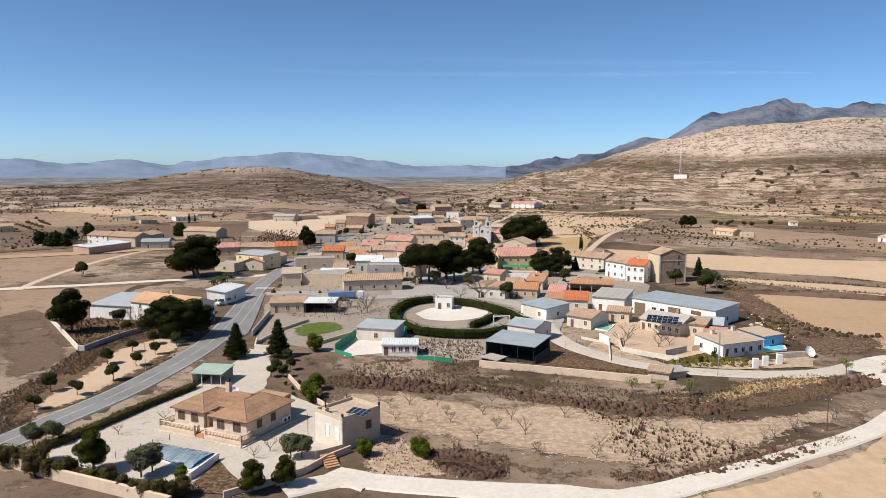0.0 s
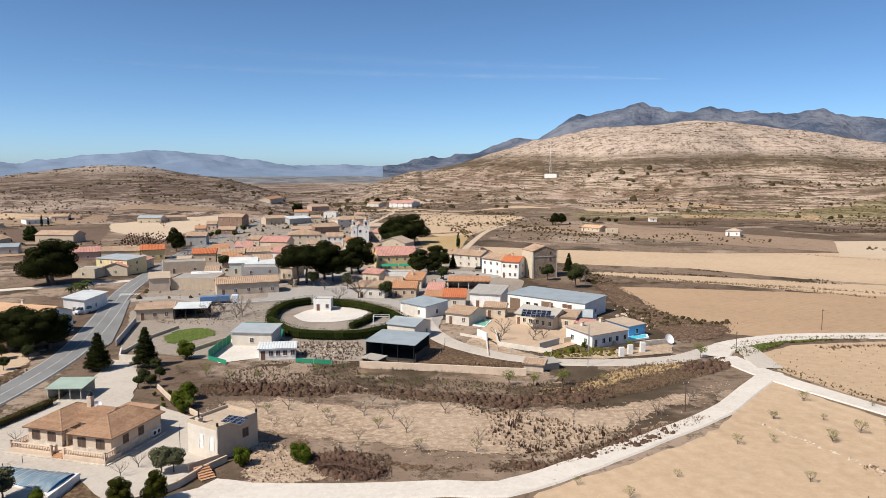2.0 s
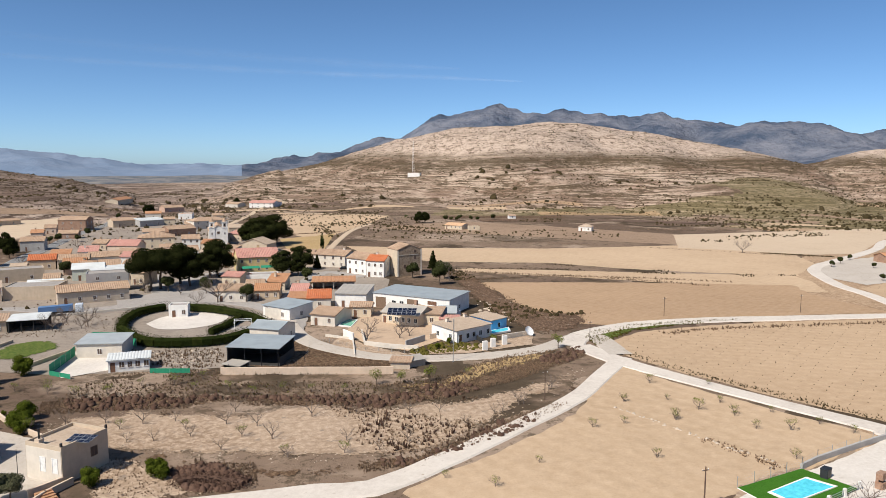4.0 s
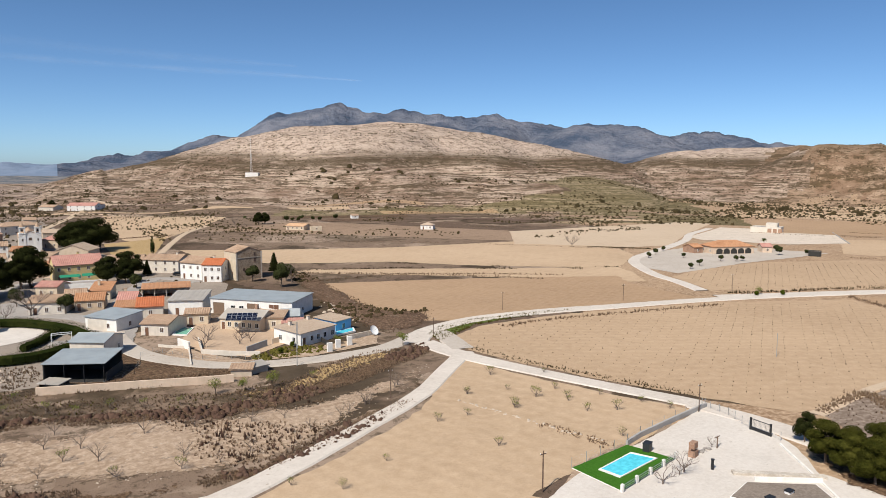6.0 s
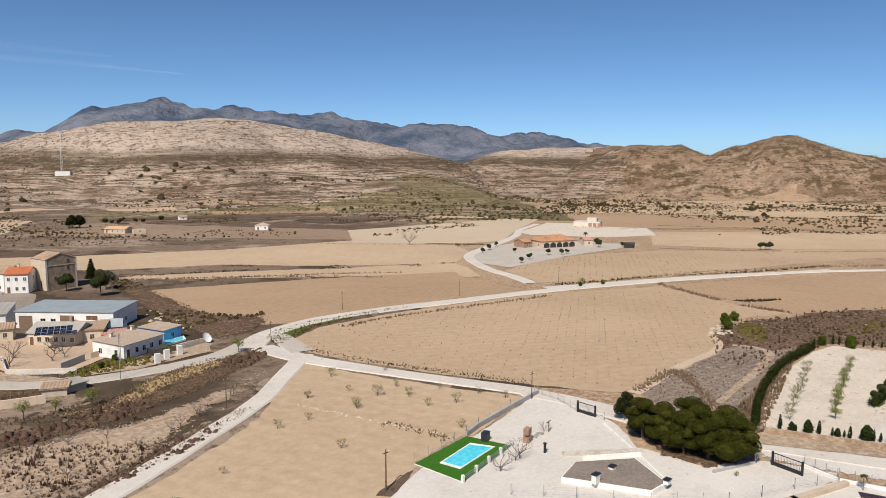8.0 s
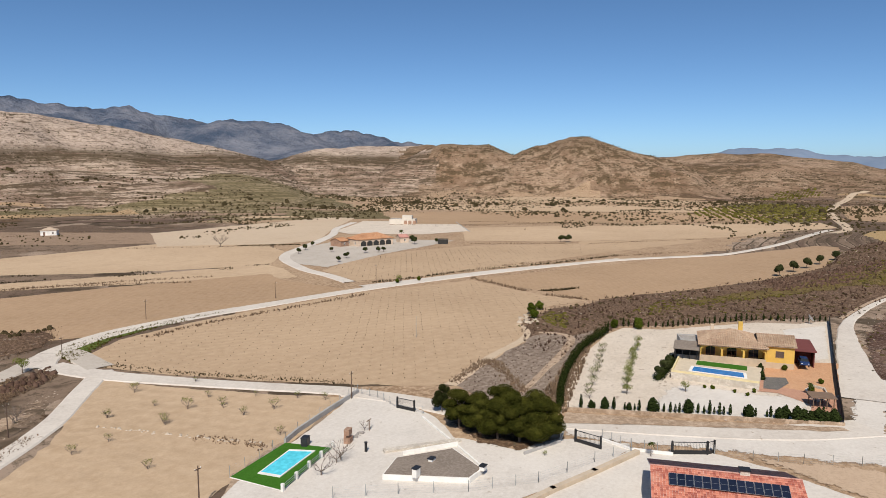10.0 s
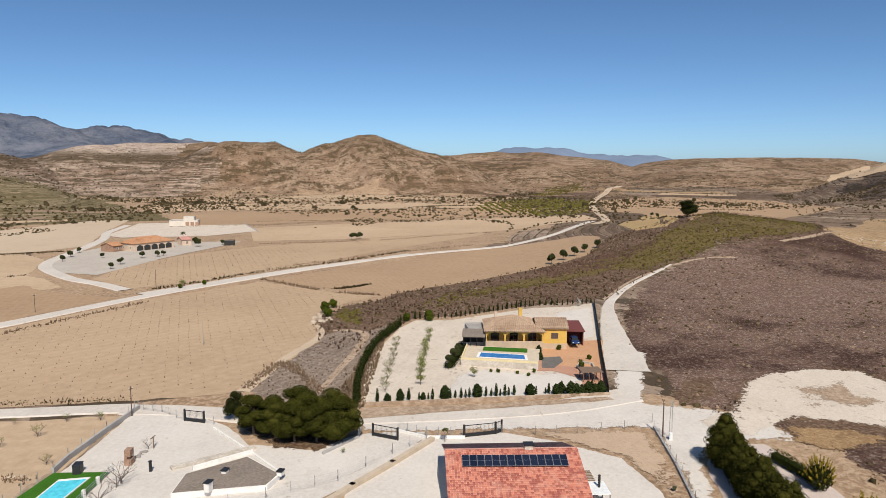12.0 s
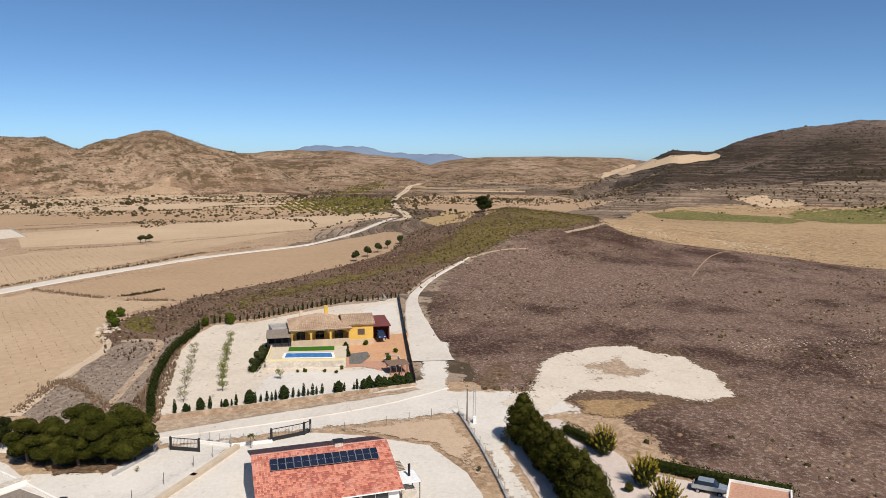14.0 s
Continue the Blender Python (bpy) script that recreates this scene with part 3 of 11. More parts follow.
def water(name, col):
    m = Mat(name, 0.06, 0.0, 0.5)
    w = m.noise(1.6, 3)
    m.color(m.mix(m.ramp(w, 0.35, 0.7), col, tuple(min(1, v * 1.35 + 0.03) for v in col))).bump(w, 0.15, 0.05)
    return m.m


M["water_cyan"] = water("pool_water", (0.08, 0.52, 0.62))
M["water_blue"] = water("blue_pool_water", (0.015, 0.16, 0.42))
M["water_green"] = water("green_pool_water", (0.16, 0.42, 0.30))


def solar():
    m = Mat("solar_cells", 0.18, 0.2, 0.6)
    m.color(m.mix(m.per_object(), (0.012, 0.017, 0.035), (0.02, 0.026, 0.05)))
    return m.m


M["solar"] = solar()
M["solar_frame"] = plain("panel_frame", (0.48, 0.49, 0.5), 0.4, 0.6)


def cover():
    m = Mat("pool_cover_panel", 0.12, 0.0, 0.6)
    m.color(m.mix(m.ramp(m.noise(0.5, 4), 0.4, 0.65), (0.30, 0.42, 0.50), (0.55, 0.60, 0.62)))
    return m.m


M["pool_cover"] = cover()
def cloud(name, strength):
    """Thin ice cloud, densest along its middle."""
    m = Mat(name, 1.0, spec=0.0)
    m.color((0.9, 0.9, 0.9))
    uv = m.node("ShaderNodeTexCoord").outputs["UV"]
    s = m.node("ShaderNodeSeparateXYZ")
    m.link(uv, s.inputs[0])
    mid = m.math("SUBTRACT", 1.0, m.math("ABSOLUTE", m.math("SUBTRACT", m.math("MULTIPLY", s.outputs[1], 2.0), 1.0)))
    a = m.math("MULTIPLY", m.math("MULTIPLY", mid, m.ramp(m.noise(0.006, 5), 0.25, 0.75)), strength)
    m.set(m.b.inputs["Alpha"], a)
    return m.m


M["cloud"] = cloud("ice_cloud", 0.11)
M["cloud_thin"] = cloud("thin_ice_cloud", 0.05)
# plants
M["bark"] = plain("bark", (0.13, 0.095, 0.07), 0.95)
M["twig"] = plain("bare_twigs", (0.17, 0.13, 0.105), 0.95)
M["pine"] = leaves("pine_needles", (0.013, 0.016, 0.005), (0.030, 0.034, 0.011), (0.037, 0.041, 0.013))
M["pine_bright"] = leaves("bright_pine_needles", (0.022, 0.026, 0.005), (0.064, 0.064, 0.012), (0.082, 0.078, 0.016))
M["cypress"] = leaves("cypress_leaves", (0.0173, 0.0258, 0.0082), (0.0389, 0.0517, 0.0150))
M["conifer"] = leaves("leyland_leaves", (0.020, 0.022, 0.005), (0.060, 0.056, 0.011), (0.036, 0.037, 0.008))
M["golden"] = leaves("golden_conifer_leaves", (0.20, 0.15, 0.02), (0.42, 0.31, 0.035), (0.30, 0.23, 0.03))
M["golden_inner"] = leaves("shaded_conifer_leaves", (0.03, 0.035, 0.01), (0.075, 0.075, 0.018), (0.05, 0.052, 0.013))
M["olive"] = leaves("olive_leaves", (0.0780, 0.0808, 0.0433), (0.1377, 0.1332, 0.0759), (0.1010, 0.1009, 0.0542))
M["olive_dark"] = leaves("round_tree_leaves", (0.036, 0.042, 0.015), (0.07, 0.076, 0.03))
M["spring"] = leaves("spring_leaves", (0.13, 0.15, 0.03), (0.22, 0.23, 0.06))
M["bush"] = leaves("bush_leaves", (0.0518, 0.0684, 0.0082), (0.0994, 0.1178, 0.0170))
M["hedge"] = leaves("hedge_leaves", (0.016, 0.023, 0.006), (0.040, 0.046, 0.012))
M["hedge_brown"] = leaves("brown_hedge_leaves", (0.06, 0.045, 0.02), (0.12, 0.085, 0.035), (0.05, 0.06, 0.02))
M["palm"] = leaves("palm_fronds", (0.0413, 0.0525, 0.0159), (0.0826, 0.0929, 0.0289))
M["blossom"] = leaves("pink_blossom", (0.22, 0.07, 0.13), (0.35, 0.14, 0.22))
M["tuft_brown"] = leaves("dry_tufts", (0.14, 0.096, 0.066), (0.30, 0.205, 0.135), (0.20, 0.137, 0.092))
M["tuft_grey"] = leaves("grey_tufts", (0.072, 0.042, 0.031), (0.15, 0.093, 0.068), (0.10, 0.062, 0.046))
M["tuft_green"] = leaves("green_tufts", (0.07, 0.062, 0.014), (0.15, 0.125, 0.034), (0.10, 0.09, 0.022))
M["tuft_dark"] = leaves("dark_tufts", (0.042, 0.033, 0.017), (0.095, 0.070, 0.036))
M["vine"] = leaves("vine_stumps", (0.05, 0.034, 0.022), (0.10, 0.07, 0.045))

# ---- builders ----
def mesh_object(name, verts, faces, mat, parent=None, label="", smooth_faces=False):
    me = bpy.data.meshes.new(name)
    me.from_pydata([tuple(v) for v in verts], [], [tuple(int(i) for i in f) for f in faces])
    me.materials.append(mat)
    if smooth_faces:
        me.shade_smooth()
    ob = new(name, me)
    ob.parent = parent
    if label:
        ob["label"] = label
    return ob


def quick_mesh(name, verts, quads, mats, index=None):
    """A large mesh from arrays: verts (n, 3), faces (m, 3 or 4)."""
    me = bpy.data.meshes.new(name)
    verts, quads = np.asarray(verts, np.float32), np.asarray(quads, np.int32)
    k = quads.shape[1]
    me.vertices.add(len(verts))
    me.vertices.foreach_set("co", verts.ravel())
    me.loops.add(quads.size)
    me.loops.foreach_set("vertex_index", quads.ravel())
    me.polygons.add(len(quads))
    me.polygons.foreach_set("loop_start", np.arange(0, quads.size, k, dtype=np.int32))
    for m in mats:
        me.materials.append(m)
    if index is not None:
        me.polygons.foreach_set("material_index", np.asarray(index, np.int32))
    me.update(calc_edges=True)
    return me


def part(name, bm, material, parent, label=""):
    """Links a bmesh as ONE mesh object under a thing or under a part."""
    me = bpy.data.meshes.new(name)
    bm.to_mesh(me)
    bm.free()
    me.materials.append(M[material])
    ob = new(name, me)
    ob.parent = parent
    if label:
        ob["label"] = label
    return ob


def box(bm, x0, y0, z0, x1, y1, z1, bevel=0.0):
    r = bmesh.ops.create_cube(bm, size=1)
    vs = r["verts"]
    for v in vs:
        v.co = Vector(((x0 + x1) / 2 + v.co.x * (x1 - x0), (y0 + y1) / 2 + v.co.y * (y1 - y0), (z0 + z1) / 2 + v.co.z * (z1 - z0)))
    if bevel:
        es = list({e for v in vs for e in v.link_edges})
        bmesh.ops.bevel(bm, geom=es, offset=bevel, segments=1, affect="EDGES")
    return bm


def boxes(*rows, bevel=0.0):
    bm = bmesh.new()
    for r in rows:
        box(bm, *r, bevel=bevel)
    return bm


def tube(bm, a, b, ra, rb=None, n=6):
    """A tapered rod from a to b."""
    a, b = Vector(a), Vector(b)
    rb = ra if rb is None else rb
    q = (b - a).to_track_quat("Z", "Y")
    rings = []
    for p, r in ((a, ra), (b, rb)):
        rings.append([bm.verts.new(p + q @ Vector((r * math.cos(2 * math.pi * i / n), r * math.sin(2 * math.pi * i / n), 0))) for i in range(n)])
    for i in range(n):
        bm.faces.new((rings[0][i], rings[0][(i + 1) % n], rings[1][(i + 1) % n], rings[1][i]))
    bm.faces.new(rings[1])
    bm.faces.new(rings[0][::-1])
    return bm


def prism(bm, pts, z0, z1):
    """An upright block over a plan polygon; z1 may be one height a corner."""
    tops = z1 if isinstance(z1, (list, tuple)) else [z1] * len(pts)
    lo = [bm.verts.new((x, y, z0)) for x, y in pts]
    hi = [bm.verts.new((x, y, z)) for (x, y), z in zip(pts, tops)]
    n = len(pts)
    for i in range(n):
        bm.faces.new((lo[i], lo[(i + 1) % n], hi[(i + 1) % n], hi[i]))
    bm.faces.new(hi)
    bm.faces.new(lo[::-1])
    bmesh.ops.recalc_face_normals(bm, faces=bm.faces)
    return bm


def empty(name, x, y, turn=0.0, z=None, label="", category="", group="", kind=""):
    ob = new(name)
    ob.empty_display_size = 0.5
    ob.matrix_basis = pose(x, y, land_z(x, y) if z is None else z, 0, 0, turn)
    return tagged(ob, label, category, group, kind)


def curve_points(pts, step=4.0):
    """A smooth line through plan points."""
    P = [np.array(p, float) for p in pts]
    P = [2 * P[0] - P[1], *P, 2 * P[-1] - P[-2]]
    out = []
    for i in range(1, len(P) - 2):
        n = max(2, int(np.linalg.norm(P[i + 1] - P[i]) / step))
        for k in range(n):
            t = k / n
            out.append(0.5 * (2 * P[i] + (P[i + 1] - P[i - 1]) * t + (2 * P[i - 1] - 5 * P[i] + 4 * P[i + 1] - P[i + 2]) * t * t
                              + (3 * P[i] - P[i - 1] - 3 * P[i + 1] + P[i + 2]) * t ** 3))
    out.append(P[-2])
    return np.array(out)


def ribbon(name, pts, width, mat, lift=0.12, wobble=0.0, label="", category="road", step=4.0, kind="structure", parent=None, slabs=4):
    """A strip that lies on the ground along a smooth line; width is one number or one for each point."""
    C = curve_points(pts, step)
    T = np.gradient(C, axis=0)
    T /= np.linalg.norm(T, axis=1)[:, None]
    N = np.stack([-T[:, 1], T[:, 0]], 1)
    s = np.linspace(0, 1, len(C))
    w = np.interp(s, np.linspace(0, 1, len(width)), width) if isinstance(width, (list, tuple)) else np.full(len(C), float(width))
    rng = np.random.RandomState(len(name) * 7 + len(C))
    V, F = [], []
    for i in range(len(C)):
        a, b = -0.5 * w[i] * (1 + wobble * rng.uniform(-1, 1)), 0.5 * w[i] * (1 + wobble * rng.uniform(-1, 1))
        for k in range(slabs + 1):
            p = C[i] + N[i] * (a + (b - a) * k / slabs)
            V.append((p[0], p[1], lift))
        for c in (a - 0.35, b + 0.35):
            V.append((C[i][0] + N[i][0] * c, C[i][1] + N[i][1] * c, -0.05))
    m = slabs + 3
    for i in range(len(C) - 1):
        for k in range(slabs):
            j = i * m + k
            F.append((j, j + m, j + m + 1, j + 1))
        j = i * m
        F += [(j + slabs + 1, j + m + slabs + 1, j + m, j), (j + slabs, j + m + slabs, j + m + slabs + 2, j + slabs + 2)]
    V = np.array(V)
    V[:, 2] += land(V[:, 0], V[:, 1])
    ob = mesh_object(name, V, F, M[mat], parent)
    return tagged(ob, label, category, kind=kind) if parent is None else ob


def inside(P, poly):
    x, y = P[:, 0], P[:, 1]
    r = np.zeros(len(P), bool)
    for (x0, y0), (x1, y1) in zip(poly, [*poly[1:], poly[0]]):
        c = (y0 > y) != (y1 > y)
        r ^= c & (x < (x1 - x0) * (y - y0) / ((y1 - y0) or 1e-9) + x0)
    return r


COVER = []


def worn_edge(mat, width):
    """The same ground, thinning out in patches and crumbs within some metres of its outline."""
    key = f"{mat}_worn_{width}"
    if key not in M:
        m = Mat(key, base=M[mat])
        M[key] = m.m
        inset = m.node("ShaderNodeAttribute")
        inset.attribute_name = "inset"
        n = m.math("ADD", m.math("MULTIPLY", m.noise(0.9 / width, 5, 0.7), 0.6), m.math("MULTIPLY", m.noise(1.3, 5, 0.8), 0.4))
        cover = m.math("DIVIDE", inset.outputs["Fac"], width)
        m.set(m.b.inputs["Alpha"], m.ramp(m.math("SUBTRACT", cover, m.math("MULTIPLY", m.math("SUBTRACT", n, 0.36), 3.6)), 0.0, 0.05))
    return key


def sheet_on(name, poly, mat, lift=0.06, cell=6.0, rough=0.0, label="", category="ground", kind="structure", rounded=False, parent=None, ragged=6.0, worn=0.0):
    """A piece of ground cover: fills a plan polygon and follows the land. rough: how far its edge strays (m)."""
    from mathutils.geometry import delaunay_2d_cdt
    if rounded:
        poly = [tuple(p) for p in curve_points([*poly, poly[0]], max(cell * 0.4, 1.0))[:-1]]
    edge = []
    step = min(cell, max(rough * 2.5, 1.0)) if rough else cell
    for (x0, y0), (x1, y1) in zip(poly, [*poly[1:], poly[0]]):
        d = math.hypot(x1 - x0, y1 - y0)
        n = max(1, int(d / step))
        for k in range(n):
            x, y = x0 + (x1 - x0) * k / n, y0 + (y1 - y0) * k / n
            if rough:
                a = (float(fbm(x, y, rough * ragged, 4)) - 0.5) * 3.2 * rough
                x, y = x + a * (y1 - y0) / d, y - a * (x1 - x0) / d
            edge.append((x, y))
    E = np.array(edge)
    COVER.append([tuple(p) for p in poly])
    gx, gy = np.meshgrid(np.arange(E[:, 0].min() + cell / 3, E[:, 0].max(), cell), np.arange(E[:, 1].min() + cell / 3, E[:, 1].max(), cell))
    G = np.stack([gx.ravel(), gy.ravel()], 1)
    G = G[inside(G, edge)] if len(G) else G
    pts = [Vector(p) for p in edge] + [Vector(p) for p in G.tolist()]
    n = len(edge)
    out = delaunay_2d_cdt(pts, [(i, (i + 1) % n) for i in range(n)], [], 1, 1e-4)
    V = np.array([tuple(v) for v in out[0]])
    Z = land(V[:, 0], V[:, 1]) + lift
    F = np.array(out[2])
    a, b, c = V[F[:, 0]], V[F[:, 1]], V[F[:, 2]]
    area = (b[:, 0] - a[:, 0]) * (c[:, 1] - a[:, 1]) - (b[:, 1] - a[:, 1]) * (c[:, 0] - a[:, 0])
    F[area < 0] = F[area < 0][:, ::-1]
    ob = new(name, quick_mesh(name, np.column_stack([V, Z]), F, [M[worn_edge(mat, worn) if worn else mat]]))
    ob.parent = parent
    if worn:
        # distance of every corner from the outline
        D = np.full(len(V), 1e9)
        for a, b in zip(E, np.roll(E, -1, 0)):
            t = np.clip(((V - a) @ (b - a)) / max((b - a) @ (b - a), 1e-9), 0, 1)
            D = np.minimum(D, np.hypot(*(V - a - t[:, None] * (b - a)).T))
        ob.data.attributes.new("inset", "FLOAT", "POINT").data.foreach_set("value", D.astype(np.float32))
    return tagged(ob, label, category, kind=kind)


def spread(poly, n, seed, gap=0.0, keep=None, avoid=None):
    """n random plan points in a polygon; keep: a share (0 to 1) that follows broad patches."""
    rng = np.random.RandomState(seed)
    E = np.array(poly)
    P = rng.uniform(E.min(0), E.max(0), (n * 4, 2))
    P = P[inside(P, poly)]
    if avoid:
        P = P[~inside(P, avoid)]
    if keep:
        P = P[fbm(P[:, 0], P[:, 1], 22, 3) > keep]
    return P[:n]


def tuft_template(kind, rng):
    V, F = [], []
    if kind == "dome":
        for k in range(2):
            for i in range(6):
                a = 2 * math.pi * (i + 0.5 * k) / 6
                r = (1.0, 0.78)[k] * rng.uniform(0.75, 1.2)
                V.append((r * math.cos(a) * 0.5, r * math.sin(a) * 0.5, (0.0, 0.40)[k] * rng.uniform(0.8, 1.25)))
        V.append((0.08, 0.05, 0.56))
        for i in range(6):
            F += [(i, (i + 1) % 6, 6 + i), (6 + i, (i + 1) % 6, 6 + (i + 1) % 6), (6 + i, 6 + (i + 1) % 6, 12)]
    else:
        for i in range(9):
            a, l = rng.uniform(0, 2 * math.pi), rng.uniform(0.2, 0.55)
            c, s = math.cos(a), math.sin(a)
            h = rng.uniform(0.45, 1.0)
            b = len(V)
            V += [(-0.16 * s + 0.1 * c, 0.16 * c + 0.1 * s, 0), (0.16 * s + 0.1 * c, -0.16 * c + 0.1 * s, 0), (l * c, l * s, h)]
            F.append((b, b + 1, b + 2))
    return np.array(V), np.array(F)


def tufts(name, P, size, mat, kind="spiky", label="", category="plants", seed=3, flat=1.0):
    """Many small plants as one piece of stuff."""
    rng = np.random.RandomState(seed)
    Vt, Ft = tuft_template(kind, rng)
    n = len(P)
    s = rng.uniform(size[0], size[1], n) * rng.uniform(0.7, 1.2, n)
    a = rng.uniform(0, 2 * math.pi, n)
    q = 0.42 if kind == "dome" else 0.28
    j = 1 + rng.uniform(-q, q, (n, len(Vt), 3))
    W = Vt[None] * j
    x = (W[:, :, 0] * np.cos(a)[:, None] - W[:, :, 1] * np.sin(a)[:, None]) * s[:, None] + P[:, 0][:, None]
    y = (W[:, :, 0] * np.sin(a)[:, None] + W[:, :, 1] * np.cos(a)[:, None]) * s[:, None] + P[:, 1][:, None]
    z = W[:, :, 2] * (s * flat * rng.uniform(0.7, 1.3, n))[:, None] + land(P[:, 0], P[:, 1])[:, None] - 0.02
    V = np.stack([x, y, z], 2).reshape(-1, 3)
    F = (Ft[None] + (np.arange(n) * len(Vt))[:, None, None]).reshape(-1, 3)
    return tagged(new(name, quick_mesh(name, V, F, [M[mat]])), label, category, kind="stuff")


# ---- trees ----
def leaf_cloud(blobs, n, size, seed, shell=0.55, slim=1.0):
    """Leaf clumps (small bent quads) over lumpy ellipsoids: verts, faces."""
    rng = np.random.RandomState(seed)
    B = np.array(blobs, float)
    w = (B[:, 3] * B[:, 4] + B[:, 4] * B[:, 5] + B[:, 3] * B[:, 5])
    k = rng.choice(len(B), n, p=w / w.sum())
    d = rng.normal(size=(n, 3))
    d /= np.linalg.norm(d, axis=1)[:, None]
    rad = shell + (1.08 - shell) * rng.uniform(0, 1, n) ** 0.45
    C = B[k, :3] + d * B[k, 3:] * rad[:, None]
    nrm = d / B[k, 3:]
    nrm = nrm / np.linalg.norm(nrm, axis=1)[:, None] + rng.normal(size=(n, 3)) * 0.55
    nrm[:, 2] += 0.25
    nrm /= np.linalg.norm(nrm, axis=1)[:, None]
    u = np.cross(nrm, rng.normal(size=(n, 3)))
    u /= np.linalg.norm(u, axis=1)[:, None]
    v = np.cross(nrm, u)
    s = size * rng.uniform(0.6, 1.35, n)[:, None]
    V = np.stack([C - u * s * 0.5, C - v * s * 0.32 * slim + nrm * s * 0.12, C + u * s * 0.5, C + v * s * 0.32 * slim - nrm * s * 0.1], 1)
    F = np.arange(n * 4).reshape(n, 4)
    return V.reshape(-1, 3), F


def inner_growth(blobs, share, seed):
    """Dense shaded hearts of the clumps: small uneven rounded lumps, as quads."""
    rng = np.random.RandomState(seed)
    grid = {}
    V0, F0 = [], []
    for ax in range(3):
        for sg in (-1, 1):
            for i in range(2):
                for j in range(2):
                    f = []
                    for u, v in ((i, j), (i + 1, j), (i + 1, j + 1), (i, j + 1)):
                        p = [0.0, 0.0, 0.0]
                        p[ax], p[(ax + 1) % 3], p[(ax + 2) % 3] = sg, u - 1.0, v - 1.0
                        k = tuple(p)
                        if k not in grid:
                            grid[k] = len(V0)
                            V0.append(np.array(p) / np.linalg.norm(p))
                        f.append(grid[k])
                    F0.append(f if sg > 0 else f[::-1])
    V0, F0 = np.array(V0), np.array(F0)
    B = np.array(blobs, float)
    V = B[:, None, :3] + V0[None] * B[:, None, 3:] * (share * rng.uniform(0.8, 1.12, (len(B), len(V0), 1)))
    return V.reshape(-1, 3), (F0[None] + (np.arange(len(B)) * len(V0))[:, None, None]).reshape(-1, 4)


def twigs(bm, p, way, length, radius, depth, rng, spread_angle=0.6):
    """Bare branches, each forking into two or three."""
    way = way.normalized()
    q = p + way * length
    tube(bm, p, q, radius, radius * 0.6, 4 if depth > 1 else 3)
    if depth:
        for _ in range(rng.choice((2, 3, 3))):
            w = way + Vector((rng.uniform(-1, 1), rng.uniform(-1, 1), rng.uniform(-0.3, 0.8))) * spread_angle
            twigs(bm, q, w, length * rng.uniform(0.55, 0.85), radius * 0.55, depth - 1, rng, spread_angle)


def trunk_mesh(h, r, limbs, rng, lean=0.05):
    bm = bmesh.new()
    p = Vector((0, 0, -0.15))
    for k in range(3):
        q = Vector((rng.uniform(-lean, lean) * h, rng.uniform(-lean, lean) * h, h * (k + 1) / 3))
        tube(bm, p, q, r * (1 - 0.22 * k), r * (1 - 0.22 * (k + 1)), 7)
        p = q
    for x, y, z in limbs:
        tube(bm, (0, 0, h * rng.uniform(0.6, 0.95)), (x, y, z), r * 0.4, r * 0.1, 5)
    return bm


